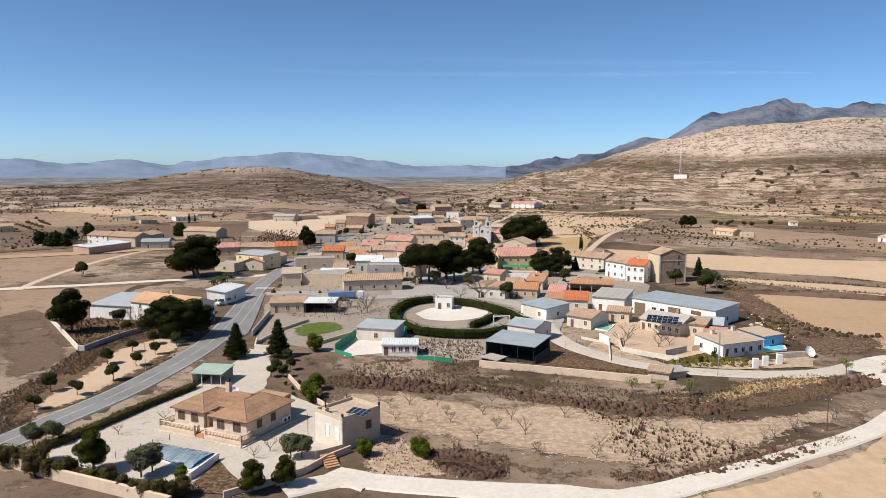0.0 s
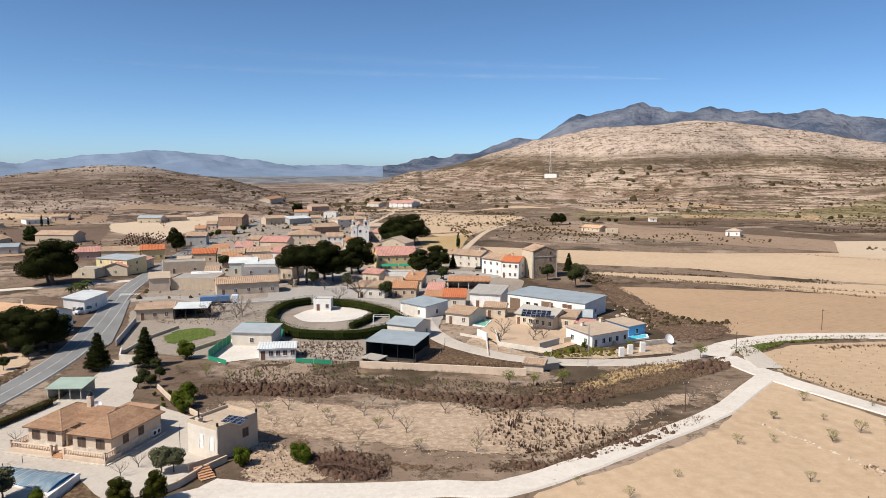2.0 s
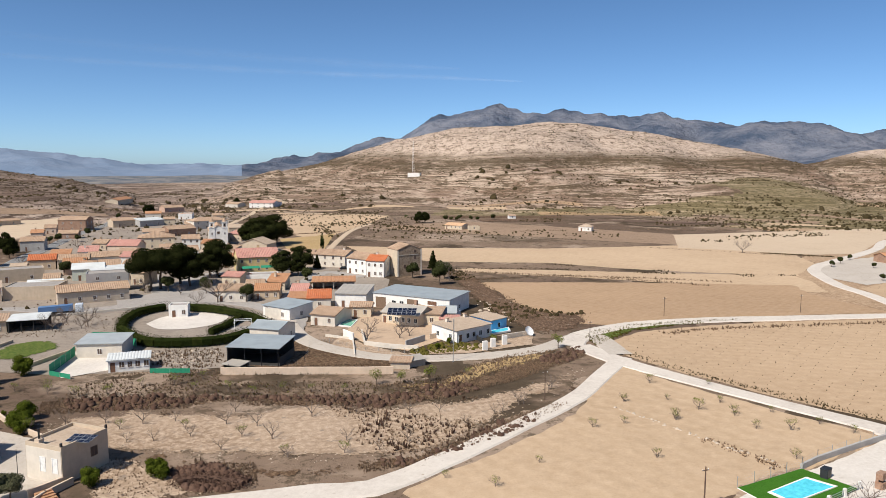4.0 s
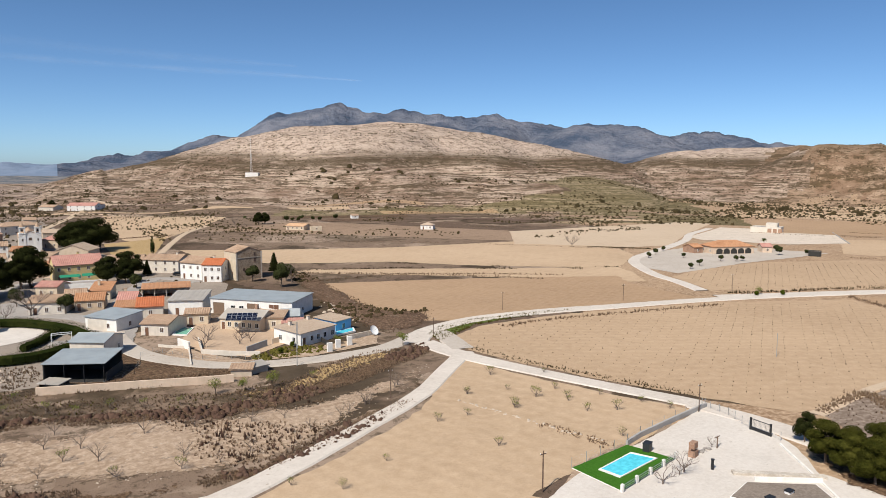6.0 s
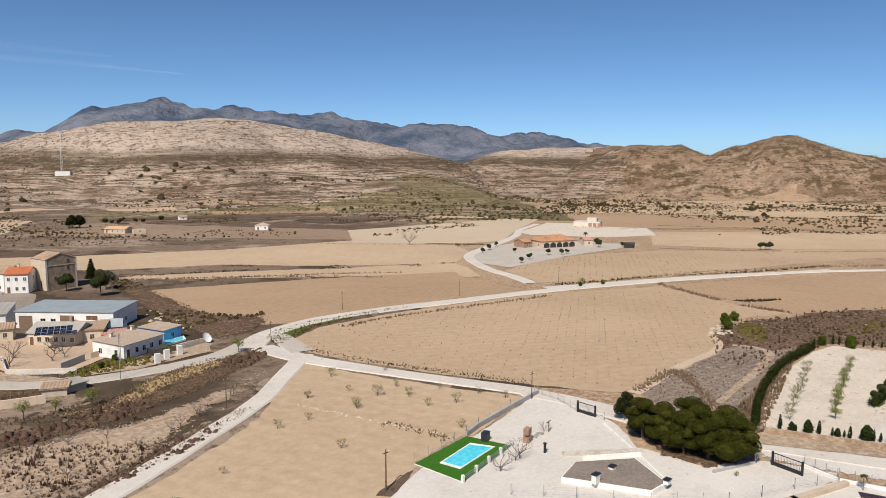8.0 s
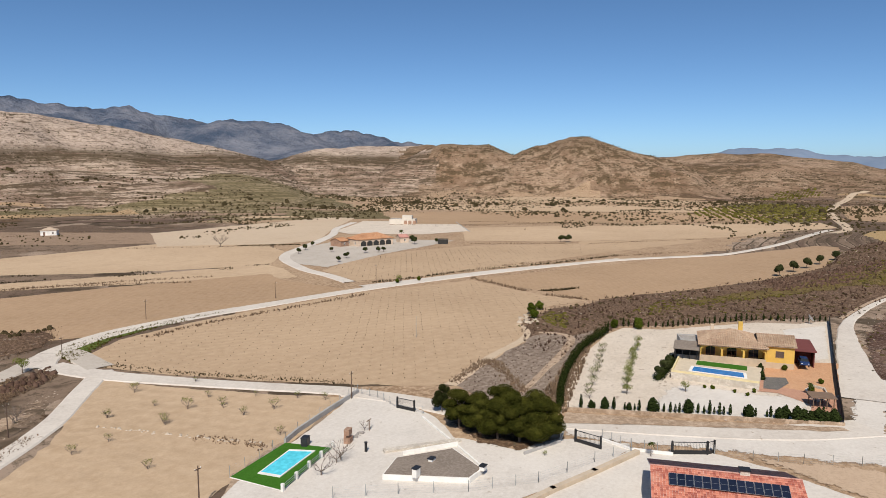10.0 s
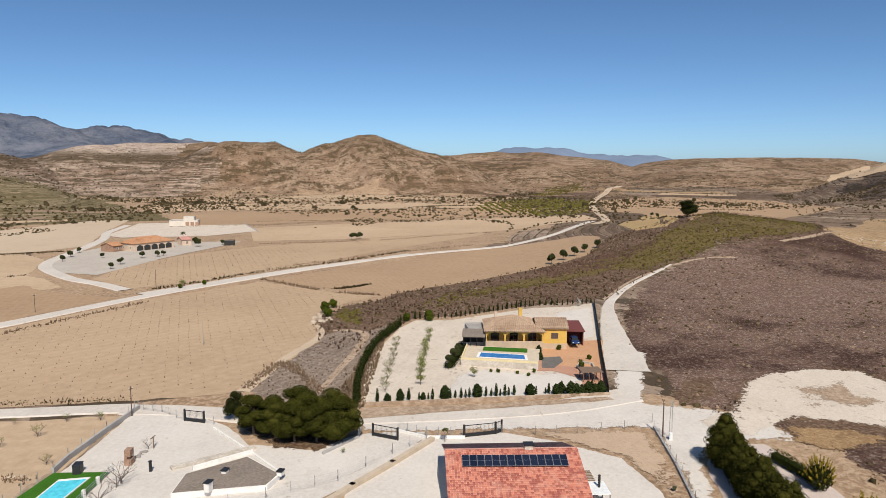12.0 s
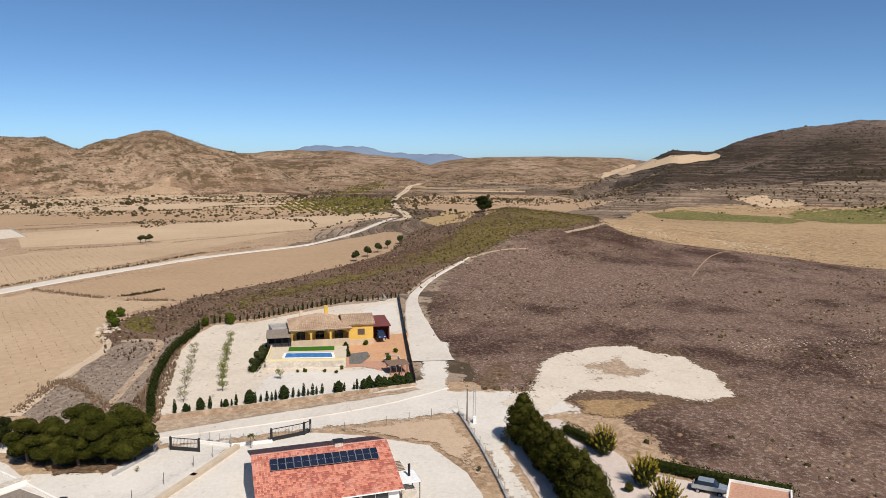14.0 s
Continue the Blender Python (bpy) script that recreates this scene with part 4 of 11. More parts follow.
def build_tree(kind, variant):
    """One tree of the kind, nominally 1 unit = its real metres: an Empty with trunk and crown."""
    rng = random.Random(variant * 101 + len(kind))
    root = new("tree")
    root.empty_display_size = 0.5
    sd = variant * 31 + len(kind)
    crown, leaf_mat = None, None
    if kind in ("pine", "stone_pine", "pine_bright"):
        blobs, limbs = [], []
        H = 10.0
        for i in range(11):
            a = i * 2.4 + variant
            rr = 2.6 * rng.uniform(0.5, 1.1)
            z = 3.4 + 5.0 * (i / 11) * rng.uniform(0.85, 1.1)
            if kind == "stone_pine":
                z, rr = 6.2 + rng.uniform(-0.5, 2.2), rr * 1.35
            w = rng.uniform(1.3, 2.1) * (1.25 - 0.05 * i)
            blobs.append((rr * math.cos(a), rr * math.sin(a), z, w, w, w * 0.72))
            limbs.append((rr * 0.8 * math.cos(a), rr * 0.8 * math.sin(a), z))
        blobs.append((0, 0, 8.6 if kind != "stone_pine" else 8.4, 1.9, 1.9, 1.2))
        trunk = trunk_mesh(6.5, 0.34, limbs, rng)
        crown, leaf_mat = leaf_cloud(blobs, 17000, 0.36, sd, shell=0.72, slim=0.42), "pine_bright" if kind == "pine_bright" else "pine"
    elif kind == "spruce":
        blobs = []
        for i in range(13):
            z = 1.2 + 8.0 * i / 12
            r = 2.3 * (1 - i / 13.5) + 0.25
            for j in range(4):
                a = j * 1.57 + i * 0.8 + rng.uniform(-0.3, 0.3)
                blobs.append((r * 0.62 * math.cos(a), r * 0.62 * math.sin(a), z + rng.uniform(-0.2, 0.2), r * 0.55, r * 0.55, 0.42))
        trunk = trunk_mesh(8.8, 0.22, [], rng, 0.01)
        crown, leaf_mat = leaf_cloud(blobs, 9000, 0.42, sd, shell=0.3, slim=0.4), "pine"
    elif kind in ("olive", "olive_round", "small_bush", "spring_tree", "round_bush", "blossom_bush", "brown_bush"):
        H = dict(olive=4.0, olive_round=3.6, small_bush=2.0, spring_tree=3.2, round_bush=3.2, blossom_bush=2.4, brown_bush=2.2)[kind]
        blobs, limbs = [], []
        for i in range(7):
            a, r = i * 2.4 + variant, H * 0.24 * rng.uniform(0.5, 1.15)
            z, w = H * rng.uniform(0.48, 0.82), H * rng.uniform(0.16, 0.26)
            blobs.append((r * math.cos(a), r * math.sin(a), z, w, w, w * 0.85))
            limbs.append((r * math.cos(a), r * math.sin(a), z))
        if kind in ("small_bush", "round_bush", "blossom_bush", "brown_bush"):
            blobs.append((0, 0, H * 0.4, H * 0.36, H * 0.36, H * 0.36))
        trunk = trunk_mesh(H * 0.42, H * 0.035, limbs, rng, 0.06)
        n = dict(spring_tree=650, blossom_bush=700).get(kind, 3600)
        crown = leaf_cloud(blobs, n, 0.058 * H if kind != "spring_tree" else 0.055 * H, sd)
        leaf_mat = dict(olive="olive", olive_round="olive_dark", small_bush="bush", spring_tree="spring", round_bush="bush", blossom_bush="blossom", brown_bush="hedge_brown")[kind]
    elif kind in ("cypress", "cypress_bush", "leyland"):
        H = dict(cypress=2.2, cypress_bush=2.2, leyland=9.0, golden=5.0)[kind]
        w = dict(cypress=0.30, cypress_bush=0.95, leyland=2.7, golden=2.6)[kind]
        blobs = []
        for i in range(9):
            z = H * (0.08 + 0.86 * i / 8)
            r = w * (math.sin(math.pi * (0.16 + 0.76 * (i / 8) ** 0.8)) ** 0.7)
            m = 1 if kind == "cypress" else 4
            for j in range(m):
                a, o = j * 1.57 + i * 0.7, 0 if m == 1 else r * 0.45
                k = 1 if m == 1 else rng.uniform(0.42, 0.66)
                blobs.append((o * math.cos(a), o * math.sin(a), z + rng.uniform(-0.05, 0.05) * H, r * k, r * k, H * (0.1 if m == 1 else 0.13)))
        trunk = trunk_mesh(H * 0.5, H * 0.015 + 0.03, [], rng, 0.01)
        n = dict(cypress=420, cypress_bush=800, leyland=13000, golden=6500)[kind]
        crown = leaf_cloud(blobs, n, dict(cypress=0.2, cypress_bush=0.26, leyland=0.34, golden=0.32)[kind], sd, shell=0.5, slim=0.45 if kind == "leyland" else 1.0)
        leaf_mat = dict(cypress="cypress", cypress_bush="cypress", leyland="conifer", golden="golden")[kind]
    elif kind == "golden":
        # upswept plumes: shaded inside, golden at the ends
        inner, tips = [(0, 0, 1.3, 1.5, 1.5, 1.2), (0, 0, 2.6, 1.1, 1.1, 1.1)], []
        for i in range(46):
            a, el = i * 2.4 + variant, 0.25 + 1.15 * (i / 45) ** 0.7
            L = rng.uniform(1.9, 2.5) * (1 + 0.55 * math.sin(el) ** 2)
            d = (math.cos(a) * math.cos(el), math.sin(a) * math.cos(el), math.sin(el))
            for t in (0.55, 0.72, 0.86):
                w = 0.62 * (1.12 - t)
                inner.append((d[0] * L * t, d[1] * L * t, 0.7 + d[2] * L * t + 0.25 * t * t, w, w, w * 1.25))
            for t in (0.9, 1.0, 1.08):
                w = 0.3 * (1.35 - t)
                if el > 0.45 or rng.random() < 0.3:
                    tips.append((d[0] * L * t, d[1] * L * t, 0.75 + d[2] * L * t + 0.3 * t * t, w, w, w * 1.6))
        trunk = trunk_mesh(2.5, 0.12, [], rng, 0.01)
        crown, leaf_mat = leaf_cloud(inner, 8500, 0.2, sd, shell=0.35), "golden_inner"
        gold = leaf_cloud(tips, 3200, 0.16, sd + 1, shell=0.2)
    elif kind == "palm":
        trunk = trunk_mesh(7.0, 0.22, [], rng, 0.02)
        V, F = [], []
        for i in range(26):
            a, el = i * 2.4, rng.uniform(-0.35, 1.1)
            c, s = math.cos(a), math.sin(a)
            L = rng.uniform(1.9, 2.5)
            for k in range(6):
                t0, t1 = k / 6, (k + 1) / 6
                for side in (-1, 1):
                    pts = []
                    for t, wd in ((t0, 0.02), (t1, 0.02), (t1, 0.34 * math.sin(math.pi * min(t1, 0.93)) + 0.03), (t0, 0.34 * math.sin(math.pi * max(t0, 0.1)) + 0.03)):
                        rr, zz = L * t * math.cos(el * (1 - 0.5 * t)), L * (math.sin(el) * t - 0.75 * t * t)
                        pts.append((rr * c - side * wd * s, rr * s + side * wd * c, 7.0 + zz - wd * 0.35))
                    b = len(V)
                    V += pts
                    F.append((b, b + 1, b + 2, b + 3))
        crown, leaf_mat = (np.array(V), np.array(F)), "palm"
    else:  # bare: almond, poplar
        H = dict(almond=2.6, bare=6.0, almond_green=2.4)[kind]
        trunk = bmesh.new()
        r2 = random.Random(variant + 5)
        tube(trunk, (0, 0, -0.1), (0.03, 0, H * 0.22), H * 0.032, H * 0.025, 6)
        for i in range(5 if kind != "bare" else 7):
            a = i * 2 * math.pi / 5 + r2.uniform(-0.3, 0.3)
            twigs(trunk, Vector((0.03, 0, H * 0.2)), Vector((math.cos(a), math.sin(a), r2.uniform(0.7, 1.5))), H * 0.3, H * 0.018, 3 if kind != "bare" else 4, r2)
        if kind == "almond_green":
            blobs = [(0.5 * math.cos(i * 1.3), 0.5 * math.sin(i * 1.3), 1.5 + 0.12 * (i % 4), 0.55, 0.55, 0.42) for i in range(5)]
            crown, leaf_mat = leaf_cloud(blobs, 170, 0.15, sd, shell=0.1), "spring"
    part("trunk", trunk, "twig" if kind in ("almond", "bare", "almond_green") else "bark", root)
    if crown:
        if kind not in ("palm", "spring_tree", "almond_green", "blossom_bush", "golden", "cypress"):
            core = inner_growth(blobs, 0.8 if kind != "spruce" else 0.55, sd)
            crown = np.concatenate([crown[0], core[0]]), np.concatenate([crown[1], core[1] + len(crown[0])])
        me = quick_mesh("crown", crown[0], crown[1], [M[leaf_mat]])
        ob = new("crown", me)
        ob.parent = root
    if kind == "golden":
        ob = tagged(new("growing_end", quick_mesh("growing_end", gold[0], gold[1], [M["golden"]])), "golden yellow branch tips")
        ob.parent = root
    return root


NOMINAL = dict(pine=10.0, stone_pine=9.6, pine_bright=10.0, spruce=9.6, olive=4.0, olive_round=3.6, small_bush=2.0, spring_tree=3.2, round_bush=3.2, blossom_bush=2.4, brown_bush=2.2,
               cypress=2.2, cypress_bush=2.2, leyland=9.0, golden=5.0, palm=8.0, almond=2.6, bare=6.0, almond_green=2.4)
TREE_LABEL = dict(pine="tall dark green pine tree with a dense lumpy crown", stone_pine="umbrella pine with a bare trunk and a broad dark crown", pine_bright="young green pine tree with a rounded crown",
                  spruce="dark green conical fir tree", olive="silvery grey-green olive tree", olive_round="small round dark green olive tree", small_bush="small round green bush",
                  spring_tree="small tree in fresh yellow-green spring leaf", round_bush="rounded bright green shrub", brown_bush="straggly brown-green garden shrub", blossom_bush="bare shrub with pink blossom", cypress="slender dark green young cypress",
                  cypress_bush="bushy dark green clipped cypress", leyland="tall dense green conifer", golden="spreading conifer with golden yellow tips", palm="palm tree with a slender trunk and drooping fronds",
                  almond="bare pruned almond tree with brown twigs", bare="leafless grey-brown broadleaf tree", almond_green="pruned almond tree with a few fresh green leaves")
_protos = {}


def plant(kind, p, height=None, name="", label="", group="", width=1.0, variants=3, sink=0.0):
    k = (kind, random.randrange(variants))
    s = (height or NOMINAL[kind]) / NOMINAL[kind]
    m = pose(p[0], p[1], land_z(*p) - sink, 0, 0, random.uniform(0, 360)) @ Matrix.Diagonal((s * width, s * width, s, 1))
    if k in _protos:
        ob = copy_thing(_protos[k], m)
    else:
        ob = _protos[k] = build_tree(*k)
    ob.matrix_basis = m
    base = {"olive_round": "olive_tree", "olive": "olive_tree", "almond": "almond_tree", "almond_green": "almond_tree", "bare": "bare_tree", "small_bush": "bush", "round_bush": "bush", "blossom_bush": "bush",
            "spring_tree": "small_tree", "pine_bright": "pine_tree", "pine": "pine_tree", "stone_pine": "pine_tree", "spruce": "fir_tree", "palm": "palm_tree", "leyland": "conifer", "golden": "conifer", "cypress_bush": "cypress"}.get(kind, kind)
    ob.name = name or base
    return tagged(ob, label or TREE_LABEL[kind], "bush" if "bush" in base else "tree", group)

# ---- sky ----
def contrail(name, line, width, mat):
    """A thin high streak of cloud: bearing and rise in degrees along it."""
    V, n = [], 60
    a = np.linspace(line[0][0], line[-1][0], n)
    e = np.interp(a, [p[0] for p in line], [p[1] for p in line])
    for k in range(n):
        w = width * math.sin(math.pi * (k + 0.4) / n) ** 0.5 * (0.8 + 0.5 * float(vnoise(k * 7.0, 3.0, 20.0)))
        for d in (-w, 0.0, w):
            r = 4700.0
            V.append((r * math.sin(radians(a[k])), r * math.cos(radians(a[k])), EYE_Z + r * math.tan(radians(e[k])) + d))
    Q = [(3 * k + i, 3 * k + 3 + i, 3 * k + 4 + i, 3 * k + 1 + i) for k in range(n - 1) for i in (0, 1)]
    ob = mesh_object(name, V, Q, M[mat])
    tex = ob.data.uv_layers.new(name="across")
    for f in ob.data.polygons:
        for li in f.loop_indices:
            v = ob.data.loops[li].vertex_index
            tex.data[li].uv = (v // 3 / n, (v % 3) / 2)
    return tagged(ob, "thin pale streak of high cloud", "cloud", kind="structure")


contrail("cloud_streak", [(-20, 7.45), (2, 7.35), (20, 7.05), (27, 6.7)], 22, "cloud")
contrail("cloud_streak", [(-14, 8.9), (8, 8.2), (22, 7.7)], 34, "cloud_thin")

# ---- the land ----
def build_ground():
    az = np.radians(np.concatenate([np.arange(-42, 136, 0.2), np.arange(136, 318, 1.6)]))
    r = 2.0 * 1.0162 ** np.arange(0, 487)
    r = r[r < 4960]
    A, R = np.meshgrid(az, r)
    X, Y = R * np.sin(A), R * np.cos(A)
    Z = land(X, Y)
    na, nr = len(az), len(r)
    V = np.stack([X.ravel(), Y.ravel(), Z.ravel()], 1)
    V[:na, :2] *= 0.0
    i, j = np.meshgrid(np.arange(na), np.arange(nr - 1))
    k = (i + 1) % na
    Q = np.stack([j * na + i, (j + 1) * na + i, (j + 1) * na + k, j * na + k], 2).reshape(-1, 4)[:, ::-1]
    Q = np.concatenate([Q])
    C = V[Q].mean(1)
    rc, ac = np.hypot(C[:, 0], C[:, 1]), np.degrees(np.arctan2(C[:, 0], C[:, 1]))
    ac = np.where(ac < -60, ac + 360, ac)
    edge = rc + (fbm(C[:, 0], C[:, 1], 160, 4) - 0.5) * 260
    idx = np.zeros(len(C), int)
    drift = ac + (fbm(C[:, 0], C[:, 1], 260, 5) - 0.5) * 22
    idx[(edge > 600) & (drift > 22) & (drift < 90)] = 7
    idx[(edge > 480) & (edge < 930) & (drift > 58) & (drift < 86)] = 9
    idx[(edge > 690) & (drift < 44)] = 1
    idx[(edge > 960) & (drift >= 44) & (drift < 60)] = 1
    idx[(edge > 930) & (drift >= 60) & (drift < 96)] = 3
    idx[(edge > 1120) & (drift >= 96)] = 3
    idx[(edge > 560) & (drift < 2)] = 8
    idx[(edge > 760) & (ac + (fbm(C[:, 0], C[:, 1], 220, 4) - 0.5) * 16 > 109)] = 2
    shift = (fbm(C[:, 0], C[:, 1], 40, 4) - 0.5) * 14
    idx[(rc < 560) & (rc > 150) & (ac + shift > 46) & (ac + shift < 84)] = 9
    idx[(rc < 135) & (ac > 52)] = 9
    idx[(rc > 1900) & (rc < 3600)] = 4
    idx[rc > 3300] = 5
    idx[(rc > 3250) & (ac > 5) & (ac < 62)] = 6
    me = quick_mesh("ground", V, Q, [M["plain"], M["hill"], M["hill_dark"], M["hill_brown"], M["far_plain"], M["far"], M["hazed_rock"], M["scrub_plain"], M["hill_terraced"], M["verge"]], idx)
    me.shade_smooth()
    return tagged(new("ground", me), "dry tan valley floor rising to scrubby hills", "ground", kind="structure")


build_ground()

# fields
F = sheet_on
F("field_1", [(96.1, 142.7), (111.1, 149.9), (134.9, 149.5), (163.2, 144.4), (194.0, 136.9), (234.7, 116.1), (219.4, 85.1), (216.9, 67.0), (198.9, 75.4), (182.2, 74.5), (165.4, 65.8), (152.3, 63.1), (121.1, 63.3), (116.7, 66.0), (109.5, 81.8), (103.1, 96.8), (97.4, 115.0), (93.9, 131.0)], "field_vine", 0.06, 8, 0.5, "tan vineyard field with rows of small vines", "field")
F("field_2", [(88.2, 124.6), (93.3, 103.1), (99.0, 87.1), (103.1, 76.3), (85.8, 71.7), (68.2, 69.2), (58.3, 66.6), (64.4, 56.8), (31.2, 65.5), (26.3, 84.3), (43.0, 91.2), (63.4, 102.0), (70.8, 109.3)], "field_tan", 0.05, 8, 0.5, "tan ploughed field with scattered young almond trees", "field")
F("field_3", [(101.1, 237.0), (158.0, 217.3), (181.6, 205.7), (208.6, 192.3), (199.3, 176.6), (196.2, 146.6), (161.4, 152.3), (129.8, 158.6), (109.9, 158.5), (102.3, 163.4), (96.8, 178.1), (97.9, 195.6), (102.5, 216.4)], "field_brown", 0.06, 8, 0.6, "smooth brown ploughed field", "field")
F("field_4", [(100.3, 270.4), (115.2, 270.3), (162.3, 244.9), (227.3, 209.8), (222.4, 197.2), (208.4, 177.4), (202.3, 179.3), (156.0, 225.0), (107.7, 262.6)], "field_tan", 0.05, 8, 0.6, "tan ploughed strip field", "field")
F("field_5", [(85.3, 369.4), (117.4, 350.9), (182.5, 326.2), (231.6, 320.1), (324.8, 301.5), (279.5, 256.2), (267.6, 235.6), (226.5, 207.4), (173.7, 250.5), (154.3, 275.3), (109.7, 296.0), (85.4, 322.2)], "field_tan", 0.05, 8, 0.6, "broad tan ploughed field", "field")
F("field_6", [(295.9, 368.1), (460.6, 360.6), (467.4, 337.6), (381.4, 293.6), (316.1, 253.0), (292.4, 259.6), (249.2, 304.9)], "field_pale", 0.06, 8, 0.6, "pale dry field", "field")
F("field_7", [(88.9, 652.7), (172.6, 591.6), (140.4, 523.5), (101.0, 457.9), (55.9, 448.3), (60.6, 520.0)], "field_tan", 0.06, 8, 0.6, "tan field beside the village", "field")
F("field_8", [(57.4, 419.7), (94.7, 442.0), (70.4, 356.9), (53.1, 366.1)], "straw", 0.06, 8, 0.4, "straw-coloured dry grass field", "field")
F("field_9", [(225.0, 178.9), (260.8, 188.8), (298.4, 184.3), (337.6, 168.5), (376.0, 122.3), (385.7, 124.7), (449.2, 64.2), (418.3, 66.6), (333.3, 102.3), (259.2, 123.4), (226.1, 140.9), (211.6, 152.4), (212.5, 141.6), (210.2, 149.4)], "field_vine", 0.06, 9, 0.5, "pale tan vineyard field along the road", "field")
F("field_10", [(430.4, 222.4), (478.4, 170.4), (551.3, 78.8), (611.7, 9.2), (567.0, -2.7), (468.0, 44.3), (449.2, 64.2), (385.5, 127.9), (358.5, 182.4)], "field_tan", 0.05, 9, 0.6, "tan ploughed field", "field")
F("field_11", [(238.4, 117.7), (254.5, 108.8), (288.6, 90.5), (319.2, 75.5), (349.9, 55.7), (374.0, 30.2), (392.1, 7.0), (379.6, -2.9), (357.7, -2.7), (320.3, 3.2), (298.9, 14.9), (273.8, 30.9), (251.0, 44.0), (234.6, 55.8), (218.7, 65.5), (226.8, 88.6), (232.5, 104.8)], "field_brown", 0.07, 8, 0.6, "brown field in a curve of the road", "field")
F("field_29", [(436.1, 283.2), (460.2, 224.4), (502.7, 183.0), (552.7, 117.5), (596.7, 62.7), (686.2, 72.1), (648.2, 161.6), (589.2, 262.3), (536.7, 348.6)], "field_brown", 0.2, 10, 2.0, "brown ploughed field beyond the road", "field")
F("field_30", [(547.2, 383.1), (604.8, 269.3), (665.6, 166.0), (702.7, 86.3), (767.5, 107.9), (731.1, 266.1), (638.4, 430.6)], "field_tan", 0.2, 10, 2.0, "pale tan field below the hills", "field")
F("field_12", [(689, 406), (761, 277), (820, 130), (889, 141), (902, 328), (732, 431)], "field_tan", 0.3, 12, 3.0, "far tan field below the hills", "field")
F("field_13", [(861.5, -0.6), (971.9, -91.9), (897.2, -209.1), (680.7, -210.2), (632.6, -157.4), (398.0, -50.0), (639.2, -40.7), (657.4, -10.9)], "field_brown", 0.08, 12, 0.8, "far brownish field", "field")
F("field_14", [(595.6, -206.1), (635.3, -256.6), (583.4, -284.6), (557.4, -309.7), (512.0, -310.7), (484.0, -277.3), (514.3, -229.4), (535.2, -198.5)], "crop", 0.16, 8, 4.0, "thin green crop in an ochre field", "field", worn=8.0)
F("field_27", [(603.3, -340.1), (600.6, -369.1), (570.2, -407.9), (515.3, -473.6), (452.2, -416.6), (481.2, -345.2), (491.8, -306.9), (534.4, -306.0)], "crop", 0.16, 8, 4.0, "green crop below the dark hill", "field", worn=8.0)
F("field_28", [(660.7, -313.3), (668.0, -347.4), (641.6, -361.0), (604.6, -371.4), (616.7, -326.7)], "field_tan", 0.14, 8, 2.0, "ochre stubble triangle at the hill foot", "field", worn=8.0)
F("field_15", [(395.5, -113.8), (606.7, -204.9), (647.2, -261.3), (642.3, -312.9), (615.2, -351.8), (575.8, -411.9), (506.2, -510.1), (218.5, -222.1), (272.6, -196.2), (306.2, -175.8), (325.9, -148.2), (334.3, -129.6), (350.9, -115.6)], "ochre_field", 0.08, 8, 3.0, "ochre stubble field with eroded terraces", "field")
F("field_16", [(426.9, -13.8), (602.8, -38.4), (633.9, -60.2), (408.7, -45.0), (381.7, -36.2), (382.2, -21.4)], "straw", 0.09, 8, 0.8, "small straw-coloured field", "field")
F("field_17", [(-122.4, 192.7), (-120.3, 205.4), (-109.5, 194.2), (-85.1, 159.7), (-82.0, 151.0), (-81.5, 137.7), (-82.1, 127.8)], "field_grey", 0.06, 8, 0.5, "dark brown fallow field", "field", worn=3.0)
F("field_18", [(-151.6, 239.7), (-119.6, 245.6), (-110.4, 251.9), (-105.2, 215.5), (-111.7, 198.9), (-122.2, 208.7), (-125.3, 197.3)], "field_dull", 0.05, 8, 0.5, "brown fallow field", "field")
F("field_19", [(-216.2, 343.9), (-175.9, 340.5), (-150.3, 344.5), (-150.0, 257.2), (-164.0, 259.7)], "field_dull", 0.05, 8, 0.8, "dry grassy field", "field")
F("field_20", [(-154.4, 562.6), (-124.7, 592.1), (-84.9, 619.4), (-64.7, 562.8), (-77.6, 528.0), (-91.4, 433.1), (-135.5, 493.3)], "field_pale", 0.06, 8, 0.8, "pale field behind the village", "field")
F("field_21", [(-348.8, 558.1), (-324.8, 587.6), (-276.6, 584.4), (-219.3, 606.4), (-165.1, 602.1), (-160.7, 568.9), (-229.1, 537.5), (-274.8, 503.1)], "field_dull", 0.06, 10, 1.0, "brown far field", "field")
F("field_22", [(-341.6, 592.4), (-303.5, 611.1), (-252.4, 604.8), (-191.0, 593.3), (-222.1, 575.6), (-281.0, 583.9)], "field_tan", 0.09, 10, 1.0, "pale pink-tan far field", "field")
F("field_23", [(-292.2, 466.5), (-254.9, 503.6), (-191.0, 527.0), (-139.5, 507.8), (-120.7, 414.4), (-208.9, 447.4), (-231.3, 368.2)], "field_grey", 0.05, 10, 1.0, "grey fallow field", "field")
F("field_24", [(208.3, 515.5), (256.2, 448.5), (302.6, 364.7), (262.5, 314.3), (213.6, 374.1), (127.4, 479.7)], "field_dull", 0.05, 10, 0.8, "strip of dry stubble", "field")
F("field_25", [(87.3, 632.9), (162.3, 609.8), (174.1, 590.9), (90.8, 430.6), (73.1, 423.2), (64.4, 470.2)], "field_tan", 0.055, 10, 0.8, "tan field by the lane", "field")
